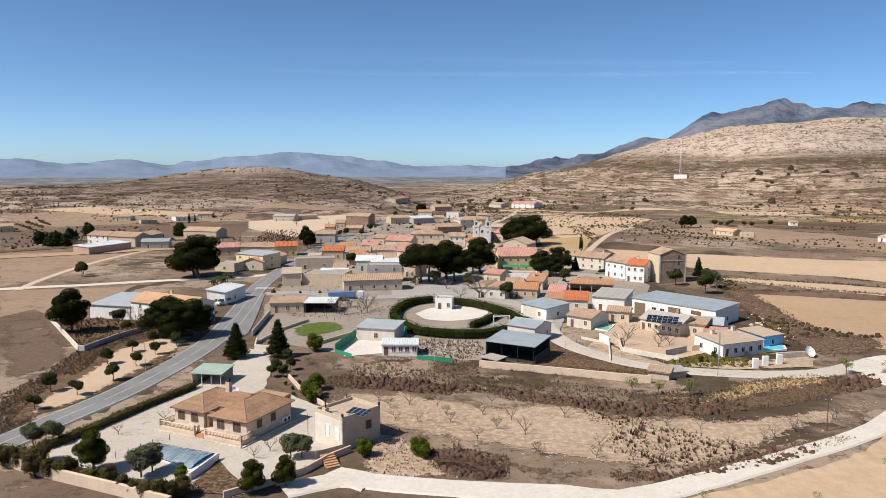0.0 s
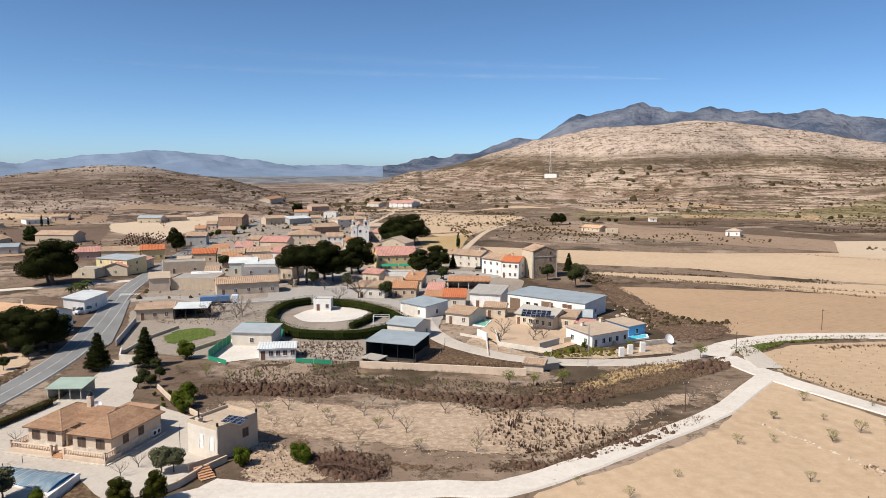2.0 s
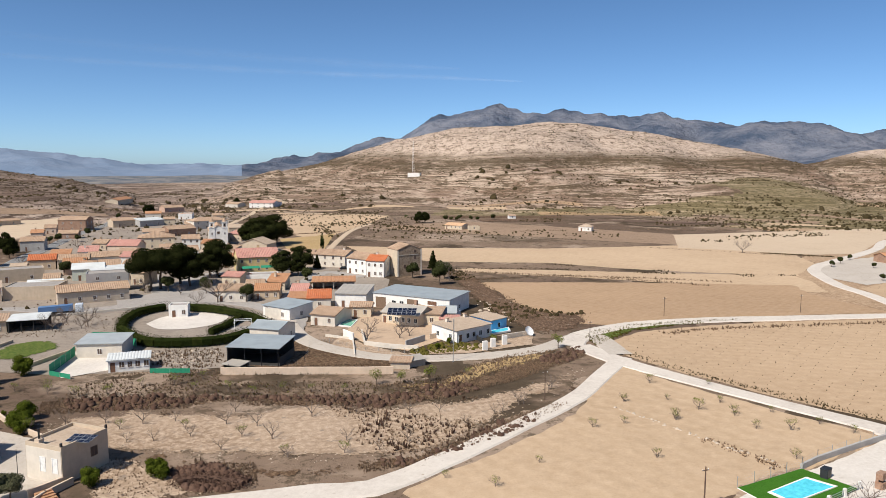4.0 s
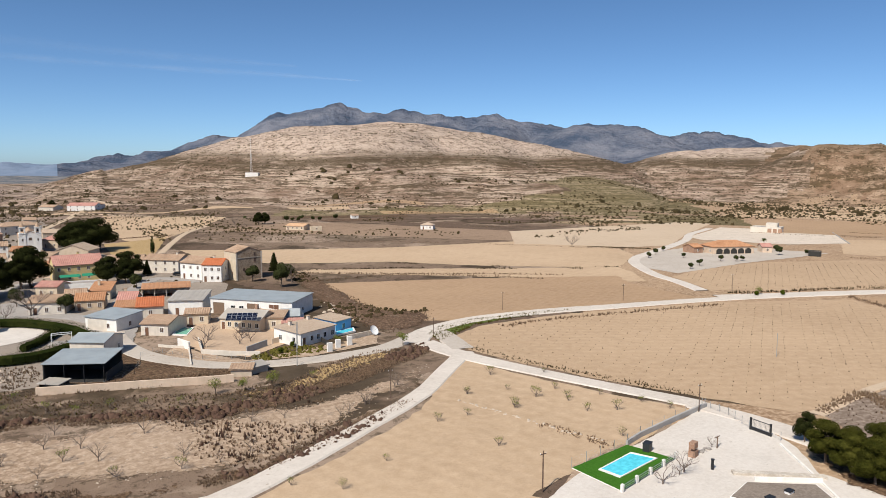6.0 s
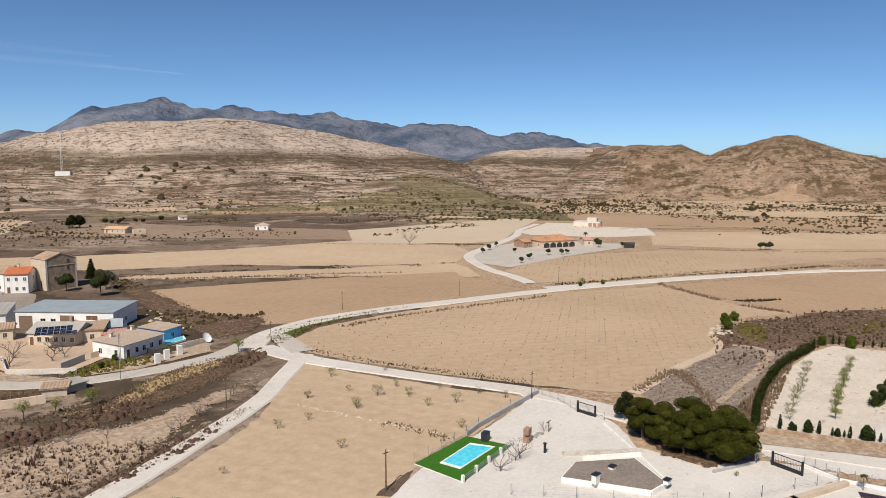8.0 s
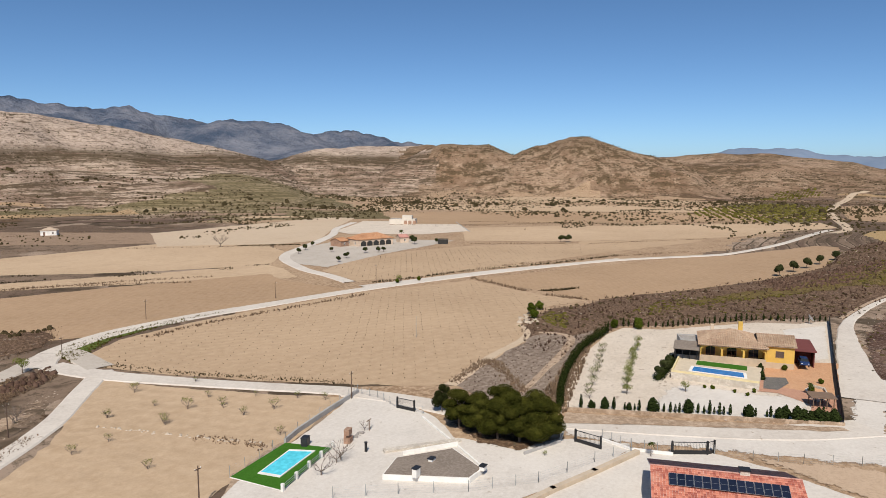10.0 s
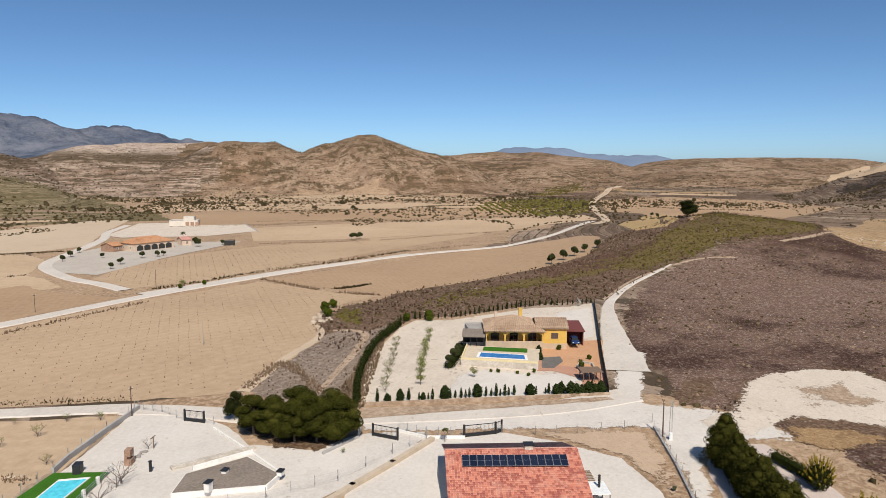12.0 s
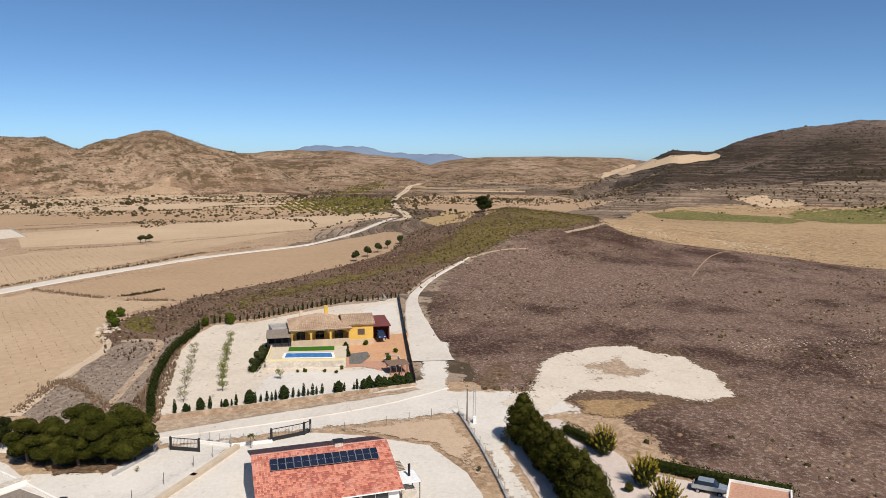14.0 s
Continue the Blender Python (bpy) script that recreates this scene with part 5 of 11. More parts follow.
F("field_26", [(120.0, 63.1), (138.5, 64.1), (162.4, 63.9), (169.3, 62.3), (169.9, 56.0), (175.5, 53.5), (184.0, 52.9), (155.5, 49.1), (138.1, 46.6), (124.2, 43.3), (115.6, 40.3), (113.2, 51.6)], "fallow_strip", 0.07, 6, 0.8, "steep strip of grey fallow land", "field")

# heath, scrub, waste land
F("scrub_foot", [(169.4, 71.0), (185.8, 74.9), (196.5, 74.0), (211.9, 66.7), (221.4, 64.6), (236.7, 56.3), (253.5, 44.5), (276.7, 31.2), (302.0, 15.0), (321.9, 3.2), (361.0, -3.6), (385.9, -11.5), (392.2, -24.1), (413.7, -42.0), (643.9, -86.2), (691.8, -109.3), (616.5, -147.4), (417.4, -120.1), (384.1, -116.9), (364.9, -105.1), (344.0, -82.2), (323.9, -51.1), (290.0, -31.8), (256.7, -14.7), (232.0, -6.8), (223.5, 0.3), (211.6, 17.4), (206.0, 23.4), (190.1, 38.0), (186.5, 47.4), (176.2, 49.6), (151.2, 48.0), (143.0, 47.6), (151.5, 53.9), (151.7, 59.7), (161.1, 65.8)], "scrub_brown", 0.06, 5, 1.5, "brown scrubby slope below a low hump", "scrub", worn=2.5)
F("scrub_hump", [(207.1, 51.0), (227.4, 47.0), (237.1, 38.0), (257.7, 29.1), (278.9, 13.9), (302.4, 0.7), (320.0, -10.7), (343.3, -23.8), (375.0, -38.0), (412.3, -53.7), (674.2, -106.6), (595.5, -142.4), (406.3, -116.3), (383.9, -111.2), (357.1, -85.3), (335.5, -61.0), (314.6, -49.6), (300.5, -37.7), (280.8, -21.7), (280.8, -8.3), (260.4, 8.9), (236.8, 26.8), (219.6, 38.6), (201.3, 44.9)], "scrub_green", 0.12, 4, 3.5, "low hump covered with yellow-green scrub", "scrub", worn=6.0)
F("heath", [(208.9, -6.1), (254.6, -14.6), (290.0, -31.8), (325.1, -51.3), (347.1, -82.9), (389.4, -117.9), (361.0, -118.9), (349.8, -138.5), (344.3, -156.6), (325.6, -167.4), (323.7, -185.8), (306.4, -197.0), (284.6, -204.8), (234.7, -238.4), (68.0, -70.6), (81.4, -51.1), (89.8, -40.7), (96.3, -37.8), (105.8, -37.0), (112.0, -35.4), (113.0, -31.0), (121.5, -29.2), (125.5, -22.9), (127.6, -12.9), (144.0, -11.1), (167.9, -7.5)], "fallow_dark", 0.05, 5, 2.5, "dark brown dry heath with low tufts", "heath", worn=4.0)
F("patch_fringe", [(125.0, -19.8), (139.4, -24.9), (150.9, -29.4), (156.1, -38.8), (162.8, -47.2), (163.4, -56.9), (156.9, -63.9), (147.2, -67.5), (133.5, -66.9), (121.4, -64.6), (115.3, -58.0), (117.5, -50.0), (113.0, -41.4), (111.8, -34.4), (114.9, -30.5), (122.1, -28.4)], "scrub_brown", 0.075, 2.5, 3.0, "stony brown ground round a bare patch", "ground", ragged=1.6, worn=5.0)
F("bare_patch", [(126.7, -16.9), (129.4, -23.1), (137.7, -26.9), (146.5, -29.2), (151.9, -36.5), (157.7, -45.7), (158.8, -54.0), (152.2, -59.4), (146.5, -64.0), (138.9, -64.9), (130.0, -63.9), (122.2, -60.9), (120.1, -55.2), (122.2, -49.9), (124.3, -45.5), (124.6, -39.3), (124.3, -34.0), (118.0, -30.5), (113.5, -25.5), (116.0, -18.5), (121.5, -13.5)], "chalk_white", 0.10, 1.2, 3.4, "bare chalk-white earth patch", "ground", ragged=4.0, worn=2.6)
F("bare_earth", [(137.0, -34.1), (144.7, -38.4), (151.9, -46.6), (148.8, -53.1), (141.9, -53.1), (131.7, -44.9), (129.9, -38.8)], "chalk", 0.13, 1.2, 4.0, "yellowish worn middle of the bare patch", "ground", ragged=1.6, worn=6.0)
F("heath_scrape", [(141.7, -16.6), (147.6, -23.4), (139.4, -23.8), (128.9, -18.3), (129.1, -14.6)], "scrub_brown", 0.07, 2.5, 2.5, "stony scrape on the heath", "ground", ragged=1.6)
F("ochre_patch", [(122.1, -29.4), (123.5, -35.9), (122.7, -40.8), (120.6, -46.2), (116.7, -42.8), (114.2, -39.0), (112.8, -34.7), (115.4, -30.7)], "ochre_grass", 0.11, 1.5, 2.4, "patch of ochre dried grass", "ground", ragged=4.0, worn=2.2)
F("waste_left", [(-82.1, 127.8), (-81.5, 137.7), (-84.3, 158.2), (-87.1, 171.8), (-71.9, 179.3), (-62.7, 178.0), (-59.6, 151.1), (-62.8, 131.2), (-69.0, 115.8), (-69.2, 107.0)], "weeds", 0.05, 2.5, 0.8, "strip of brown dry weeds beside the road", "scrub", worn=2.0)
F("olive_strip", [(-72.0, 115.3), (-73.9, 126.2), (-73.8, 142.4), (-76.3, 161.8), (-69.9, 174.3), (-62.2, 174.3), (-61.1, 161.9), (-62.5, 147.6), (-63.9, 131.2), (-66.0, 121.0)], "sand", 0.08, 2.5, 0.8, "bare sandy strip planted with olive trees", "ground", worn=2.5)
F("grove_upper", [(-35.0, 151.3), (-28.5, 156.1), (-10.6, 155.2), (8.2, 150.7), (7.7, 142.1), (24.2, 136.8), (38.1, 130.4), (50.4, 131.8), (59.7, 128.5), (35.6, 121.5), (22.4, 126.3), (7.1, 130.9), (-9.3, 136.6), (-25.5, 139.6)], "plain", 0.05, 2.5, 2.2, "dry earth terrace with almond trees", "ground", worn=4.0)
F("weeds_bank", [(-28.1, 141.1), (-9.5, 138.9), (7.2, 132.3), (22.6, 127.0), (34.9, 122.7), (53.4, 125.9), (74.0, 135.6), (88.3, 141.8), (85.5, 134.2), (62.2, 122.8), (45.1, 117.5), (32.4, 116.9), (21.8, 122.6), (6.9, 126.3), (-9.0, 130.8), (-22.2, 132.9)], "weeds", 0.09, 2, 2.2, "bank of dark brown dry weeds", "scrub", worn=3.0)
F("grove_lower", [(-24.1, 131.5), (-8.9, 130.2), (6.9, 125.6), (21.7, 122.0), (32.2, 116.3), (49.7, 116.9), (69.6, 121.6), (81.4, 128.6), (78.5, 121.7), (61.0, 109.2), (42.1, 98.2), (33.0, 95.4), (17.5, 97.3), (5.6, 101.7), (-5.8, 110.4), (-17.7, 117.5)], "chalk", 0.07, 2.5, 2.2, "chalky stony terrace with bare almond trees", "ground", worn=4.0)
F("weeds_verge", [(-7.7, 111.4), (5.6, 101.7), (17.4, 96.9), (32.7, 94.3), (47.8, 101.9), (62.4, 110.2), (77.4, 119.9), (73.3, 113.3), (62.4, 105.2), (48.2, 97.4), (32.0, 92.2), (20.2, 91.1), (9.0, 93.0), (-0.3, 101.3)], "weeds", 0.1, 2, 2.2, "verge of dry brush along the track", "scrub", worn=3.0)
F("annex_slope", [(-11.3, 110.9), (-5.7, 108.4), (0.5, 99.6), (7.5, 93.9), (8.9, 91.7), (-6.4, 92.0), (-12.6, 92.9), (-11.8, 99.6)], "chalk", 0.06, 2, 0.8, "bare slope with stones and shrubs", "ground", worn=2.5)
F("straw_patch", [(36.6, 129.1), (48.0, 128.4), (58.6, 136.4), (74.6, 141.8), (81.9, 140.9), (74.8, 134.6), (60.1, 128.5), (45.1, 120.5)], "straw", 0.11, 2, 0.8, "strip of straw-coloured grass", "ground", worn=3.0)
F("tower_bank", [(106.4, 287.1), (107.8, 252.9), (102.7, 216.7), (99.4, 189.9), (102.6, 179.0), (112.8, 174.9), (99.1, 158.4), (86.2, 155.4), (84.9, 161.9), (85.4, 183.4), (89.5, 209.5), (96.5, 242.0)], "scrub_brown", 0.12, 3, 1.0, "rough bank with rocks and dry shrubs", "scrub", worn=3.0)
F("green_verge", [(94.2, 149.2), (99.8, 154.4), (113.3, 157.3), (137.6, 155.1), (149.3, 152.1), (126.7, 152.5), (110.9, 151.5), (96.1, 142.6), (93.0, 141.2)], "lawn", 0.14, 2, 0.4, "green grassy verge beside the junction", "verge", worn=1.5)

# yards
F("village_ground", [(-45.7, 170.8), (-54.7, 215.8), (-59.3, 259.2), (-62.7, 320.3), (-54.5, 509.2), (-42.2, 630.4), (40.3, 666.5), (49.3, 371.0), (68.0, 306.9), (72.4, 267.5), (75.0, 254.3), (61.2, 212.5), (44.7, 199.8), (35.0, 199.7), (24.7, 172.4), (10.7, 151.6), (-10.6, 155.2), (-23.7, 158.6)], "worn_ground", 0.08, 8, 0.5, "worn earth and concrete between the village houses", "ground")
F("village_earth", [(-40.8, 225.5), (-4.4, 225.8), (2.8, 211.7), (-13.5, 199.1), (-13.6, 178.2), (-20.8, 178.1), (-29.6, 199.1), (-45.7, 199.0)], "worn_ground", 0.12, 3, 0.5, "bare earth lot in the village", "ground", worn=3.0)
F("villa_yard", [(-60.8, 101.4), (-55.4, 115.3), (-50.0, 126.0), (-47.6, 134.2), (-45.4, 146.8), (-45.3, 162.0), (-39.8, 160.0), (-36.4, 146.9), (-33.8, 131.4), (-27.6, 127.4), (-21.3, 121.2), (-17.0, 115.5), (-15.4, 101.6), (-18.3, 98.5), (-21.7, 92.0), (-25.3, 88.2), (-27.4, 86.6), (-30.9, 94.6), (-33.9, 89.9), (-41.5, 91.9), (-50.7, 91.9)], "yard_beige", 0.1, 5, 0.4, "pale gravel yard of the villa", "yard")
F("villa_garden", [(-33.5, 88.5), (-32.5, 98.5), (-27.8, 91.9), (-25.5, 86.7)], "weeds", 0.14, 3, 0.2, "small stepped kitchen garden", "garden")
F("lot_left", [(-107.6, 191.3), (-92.4, 198.8), (-73.7, 187.9), (-71.4, 178.0), (-83.6, 160.8)], "weeds", 0.09, 5, 0.3, "walled weedy lot", "ground")
F("block_yard", [(-24.9, 162.1), (-22.2, 178.1), (-11.9, 175.1), (-12.1, 158.6), (-22.0, 155.2)], "gravel", 0.14, 4, 0.2, "pale concrete yard", "yard")
F("pv_yard", [(38.7, 172.5), (47.7, 192.3), (57.7, 200.0), (62.6, 178.9), (66.9, 172.8), (63.0, 160.6), (49.1, 151.8), (41.9, 162.5)], "sand", 0.14, 4, 0.2, "sandy courtyard", "yard")
F("house_yard", [(26.8, 151.7), (38.7, 172.5), (41.3, 160.5), (48.4, 149.5), (64.0, 151.9), (83.4, 155.8), (79.1, 147.6), (61.3, 145.3), (44.7, 149.5)], "chalk", 0.12, 4, 0.3, "earth yard below the houses", "yard")
F("shed_yard", [(8.2, 151.6), (12.7, 161.3), (27.5, 172.4), (34.5, 158.9), (43.5, 145.2), (41.5, 138.4), (25.3, 143.0), (9.2, 147.2)], "weeds", 0.13, 4, 0.4, "weedy yard round the open shed", "yard")
F("court_pad", [(-8.0, 202.3), (-4.0, 209.9), (2.8, 213.5), (11.3, 210.9), (13.3, 204.1), (9.7, 196.3), (2.5, 192.5), (-4.5, 194.6)], "gravel", 0.16, 3, 0.0, "round pale concrete court", "court", rounded=True)
F("lawn", [(-40.1, 181.9), (-37.4, 189.4), (-31.6, 191.5), (-26.9, 188.7), (-25.5, 182.6), (-29.3, 176.9), (-34.3, 173.2), (-37.9, 175.6)], "lawn", 0.16, 1.5, 0.2, "patch of green grass", "lawn", rounded=True, worn=2.0)
F("arch_yard", [(251.2, 221.6), (285.5, 238.5), (324.0, 242.5), (344.8, 220.2), (355.0, 188.0), (324.2, 187.8), (280.7, 187.7), (234.4, 183.5), (235.1, 199.2)], "yard_beige", 0.1, 6, 0.4, "pale beige gravel grounds of a farmhouse", "yard")
F("terrace_yard", [(442.4, 312.5), (475.7, 250.6), (412.0, 206.8), (376.7, 222.1), (355.1, 261.9), (363.5, 278.9)], "chalk_white", 0.12, 6, 0.2, "white gravel terrace round a house", "yard")
F("compound_yard", [(103.4, 75.6), (106.2, 67.6), (104.2, 60.8), (102.1, 56.7), (96.3, 50.3), (90.6, 42.5), (85.9, 35.9), (73.3, 30.3), (51.2, 50.8), (58.7, 64.6), (66.9, 67.7), (77.3, 70.0), (87.6, 71.7)], "gravel", 0.1, 5, 0.2, "white gravel yard with a pool", "yard")
F("red_house_yard", [(86.1, 31.2), (94.5, 28.2), (104.3, 25.0), (109.5, 14.5), (107.7, 5.7), (103.2, -4.5), (92.9, -9.4), (85.1, -10.7), (70.5, -8.8), (72.6, 26.5)], "gravel", 0.1, 5, 0.2, "white gravel yard of a red-roofed house", "yard")
F("middle_yard", [(96.5, 48.8), (96.3, 39.9), (102.9, 36.1), (104.8, 33.6), (107.0, 25.6), (104.3, 25.0), (94.5, 28.2), (86.1, 31.2), (73.2, 37.4), (74.1, 52.4), (93.5, 55.8)], "gravel", 0.09, 5, 0.2, "white gravel yard between fences", "yard")
F("sandy_slope", [(109.9, 12.8), (113.9, 0.5), (116.0, -9.4), (100.7, -11.8), (86.2, -13.1), (83.7, -11.2), (92.9, -9.4), (103.2, -4.5), (107.7, 5.7)], "sand", 0.13, 2, 0.4, "sandy bank beside the fence", "ground", worn=2.5)
F("junction_ground", [(170.3, -4.2), (164.4, -12.7), (129.4, -9.9), (128.0, -23.4), (123.3, -29.7), (113.9, -33.2), (115.0, -27.7), (112.8, -20.6), (109.2, -17.3), (100.4, -16.3), (84.8, -17.6), (71.1, -16.0), (71.4, -10.7), (86.2, -13.1), (100.7, -11.8), (116.0, -9.4), (110.4, 12.9), (106.5, 25.5), (104.3, 35.9), (110.3, 38.1), (114.5, 25.9), (129.0, -3.6)], "gravel", 0.08, 2.0, 0.4, "wide white gravel junction", "track", worn=1.8)
F("quarry_slope", [(1313.7, -384.0), (1441.0, -451.6), (1485.4, -505.4), (995.4, -370.8), (971.3, -393.6), (974.5, -440.9), (939.1, -432.8), (935.0, -379.3), (979.0, -341.1), (987.5, -316.0)], "field_tan", 0.8, 8, 5.0, "bare tan slope cut into a dark hill", "hillside")
F("garden_drive", [(109.2, -17.3), (112.8, -20.6), (113.3, -25.9), (108.2, -27.9), (101.3, -30.8), (93.4, -32.7), (90.0, -36.9), (86.8, -42.0), (84.6, -42.0), (70.0, -35.0), (71.1, -16.0), (84.8, -17.6), (100.4, -16.3)], "pink_gravel", 0.1, 4, 0.3, "pinkish gravel drive", "drive")
F("pine_soil", [(105.7, 59.1), (107.5, 49.1), (102.9, 37.3), (104.6, 35.9), (96.0, 38.1), (94.1, 45.5), (99.5, 52.4)], "weeds", 0.14, 1.5, 0.8, "bare needle-strewn soil", "ground", worn=2.0)
F("orange_plot", [(116.7, 38.8), (132.4, -3.2), (220.7, -0.3), (212.9, 7.4), (209.0, 17.2), (202.8, 23.1), (187.4, 37.5), (184.6, 46.9), (175.0, 48.6), (159.3, 48.0), (143.0, 46.3), (128.9, 43.2)], "chalk_white", 0.1, 5, 0.2, "pale sandy garden plot", "garden")
F("orange_gravel", [(123.2, 26.9), (137.5, 27.8), (143.8, 23.3), (143.1, 10.8), (144.9, 6.3), (142.7, 1.7), (129.9, -0.0), (123.7, 14.3)], "gravel", 0.13, 2, 0.5, "white gravel garden", "garden", worn=2.5)
F("back_gravel", [(203.0, 10.3), (213.5, 0.6), (176.9, -0.6), (174.0, 2.0), (186.8, 6.5)], "gravel", 0.13, 4, 0.3, "white gravel behind the house", "garden")
F("terracotta_yard", [(170.0, 13.3), (170.2, 6.7), (173.8, -2.5), (148.6, -2.8), (146.7, 1.7), (149.2, 7.7), (156.1, 11.5)], "pave_terracotta", 0.14, 4, 0.0, "terracotta paved forecourt", "paving")
F("red_path", [(154.7, 11.4), (149.2, 7.7), (148.9, 1.7), (148.6, -2.8), (131.7, -3.2), (132.0, 1.6), (140.7, 1.7), (145.0, 7.5), (144.3, 10.9)], "pave_red", 0.16, 4, 0.0, "reddish paved path", "paving")
F("slate_bed", [(154.7, 10.7), (156.4, 6.8), (152.6, 6.0), (147.0, 7.6), (146.7, 10.1)], "slate_gravel", 0.2, 2, 0.0, "dark slate gravel bed", "garden")
F("pool_mound", [(59.4, 64.4), (68.2, 69.5), (77.5, 72.4), (82.0, 71.9), (84.8, 64.4), (79.6, 58.4), (68.5, 57.8), (54.2, 49.3), (47.9, 53.9)], "chalk", 0.08, 4, 0.4, "bare bank round the pool terrace", "ground")
F("stone_bank", [(109.9, 37.7), (115.2, 38.3), (121.1, 19.8), (130.4, -3.1), (129.0, -4.2), (122.4, 10.3), (115.3, 26.1)], "chalk", 0.25, 3, 0.3, "stony bank below the garden wall", "bank")

# village streets
ribbon("street_1", [(27.2, 188.5), (27.4, 203.6), (31.5, 221.3), (39.9, 246.0), (47.5, 266.8), (56.7, 280.9), (61.5, 274.9), (67.1, 263.6)], 5.0, "concrete", 0.17, 0.03, "pale concrete village street", "street", 3.0)
ribbon("street_2", [(-59.7, 235.6), (-46.8, 238.0), (-30.1, 227.6), (-15.6, 229.8), (-4.6, 236.4), (8.6, 232.1), (20.8, 221.1), (27.7, 206.0)], [5, 5, 6, 8, 9, 8, 6, 5], "concrete", 0.165, 0.03, "wide pale village street", "street", 3.0)
ribbon("street_3", [(-4.6, 236.4), (-7.0, 274.4), (-10.8, 306.7), (-23.0, 342.2), (-39.8, 370.8), (-56.3, 382.0)], 4.5, "concrete", 0.16, 0.03, "narrow village street", "street", 3.0)
ribbon("street_4", [(-2.7, 242.0), (3.5, 274.2), (15.5, 292.7), (21.4, 277.1), (38.6, 272.2)], 6.0, "concrete", 0.155, 0.03, "village street beside the pines", "street", 3.0)
F("plaza", [(-18.6, 245.3), (-4.9, 252.8), (9.4, 252.6), (12.7, 238.6), (2.9, 223.9), (-15.2, 223.7)], "concrete", 0.15, 4, 0.4, "pale village square under pines", "pavement")
F("street_lot", [(22.0, 199.5), (30.2, 212.1), (35.0, 199.7), (28.2, 172.4), (25.5, 178.5)], "concrete", 0.18, 4, 0.3, "worn concrete apron", "pavement")
# roads and tracks
road = ribbon("road", [(-70.9, 94.5), (-67.4, 104.0), (-64.5, 114.5), (-60.8, 126.9), (-58.5, 139.4), (-56.8, 153.5), (-56.2, 169.1), (-57.7, 187.9), (-60.4, 211.2), (-64.8, 244.4), (-66.3, 272.8), (-66.2, 312.5), (-65.7, 366.0), (-61.3, 416.5), (-56.4, 490.4), (-46.3, 557.1), (-43.8, 610.4)], 6.4, "asphalt", 0.2, 0.0, "grey asphalt road with painted lines", "road")
road_2 = sheet_on("road_junction", [(-57.7, 178.0), (-61.4, 208.6), (-63.9, 230.3), (-59.7, 235.6), (-53.0, 199.0), (-49.7, 178.0), (-50.6, 166.3)], "asphalt", 0.19, 4, 0.0, "worn asphalt apron", "road")
ribbon("lane_1", [(-159.3, 239.7), (-143.8, 246.4), (-128.4, 251.4), (-111.6, 259.5), (-93.2, 266.8), (-77.6, 272.6), (-68.2, 277.2)], 3.6, "track", 0.16, 0.04, "narrow pale lane", "lane")
ribbon("lane_2", [(-145.8, 239.7), (-150.1, 261.1), (-154.5, 303.3), (-153.0, 344.5), (-146.9, 371.2)], 2.6, "field_pale", 0.15, 0.08, "worn earth track over a field", "lane")
ribbon("track_1", [(-20.9, 88.6), (-14.0, 92.0), (-6.3, 90.8), (4.9, 89.0), (15.9, 88.2), (23.2, 86.8), (34.4, 91.4), (52.4, 100.8), (68.0, 109.7), (80.8, 120.4), (92.4, 130.1)], [4.0, 4.5, 4.2, 3.6, 3.6, 3.8], "track", 0.2, 0.05, "white gravel track", "track", 3.0)
ribbon("track_2", [(-15.2, 94.7), (-13.5, 93.4), (-9.3, 91.0)], [3, 4, 5], "track", 0.18, 0.05, "white gravel path to the villa", "track", 2.0)
ribbon("village_road", [(28.5, 199.6), (27.5, 183.7), (29.5, 167.9), (35.2, 156.4), (44.1, 147.3), (60.1, 142.4), (77.8, 142.9), (97.1, 151.7), (93.4, 132.2)], [5, 5, 4.5, 4.5, 5.5], "yard_beige", 0.22, 0.03, "pale worn road round the village edge", "road", 3.0)
ribbon("track_3", [(86.6, 142.9), (94.8, 151.4), (113.7, 157.0), (138.6, 154.9), (160.0, 149.4), (198.4, 140.1), (246.1, 121.9), (323.9, 85.1)], [6, 5.5, 4.5, 4.0, 4.0], "track", 0.22, 0.03, "white gravel road past the fields", "track", 4.0)
ribbon("track_4", [(89.1, 142.4), (90.1, 127.8), (94.6, 111.7), (100.5, 94.4), (106.1, 79.2), (105.9, 77.6), (107.2, 69.0), (107.5, 60.0)], [5.5, 5, 4.0, 4.0, 4.5, 5.0], "track", 0.21, 0.03, "white gravel track to the gates", "track", 4.0)
ribbon("track_5", [(107.1, 60.9), (107.0, 51.0), (110.6, 36.1), (118.3, 15.7), (125.4, 2.4), (132.8, -6.9)], [5, 4.5, 5, 6, 7], "track", 0.2, 0.03, "white gravel track below the garden wall", "track", 4.0)
ribbon("track_6", [(148.4, -7.2), (173.7, -5.7), (204.8, -4.3), (227.2, -5.7), (256.8, -13.7), (289.6, -29.4)], [9, 5.5, 2.4, 1.5, 1.0], "track", 0.2, 0.08, "pale path beside the fence up the hump", "track", 3.0)
ribbon("heath_path", [(253.9, -108.3), (277.9, -121.9), (305.1, -139.4), (321.4, -157.1), (324.0, -180.4)], [0.3, 0.4, 0.5, 0.6, 0.9], "field_dull", 0.09, 0.2, "faint stony path over the heath", "path", 3.0)
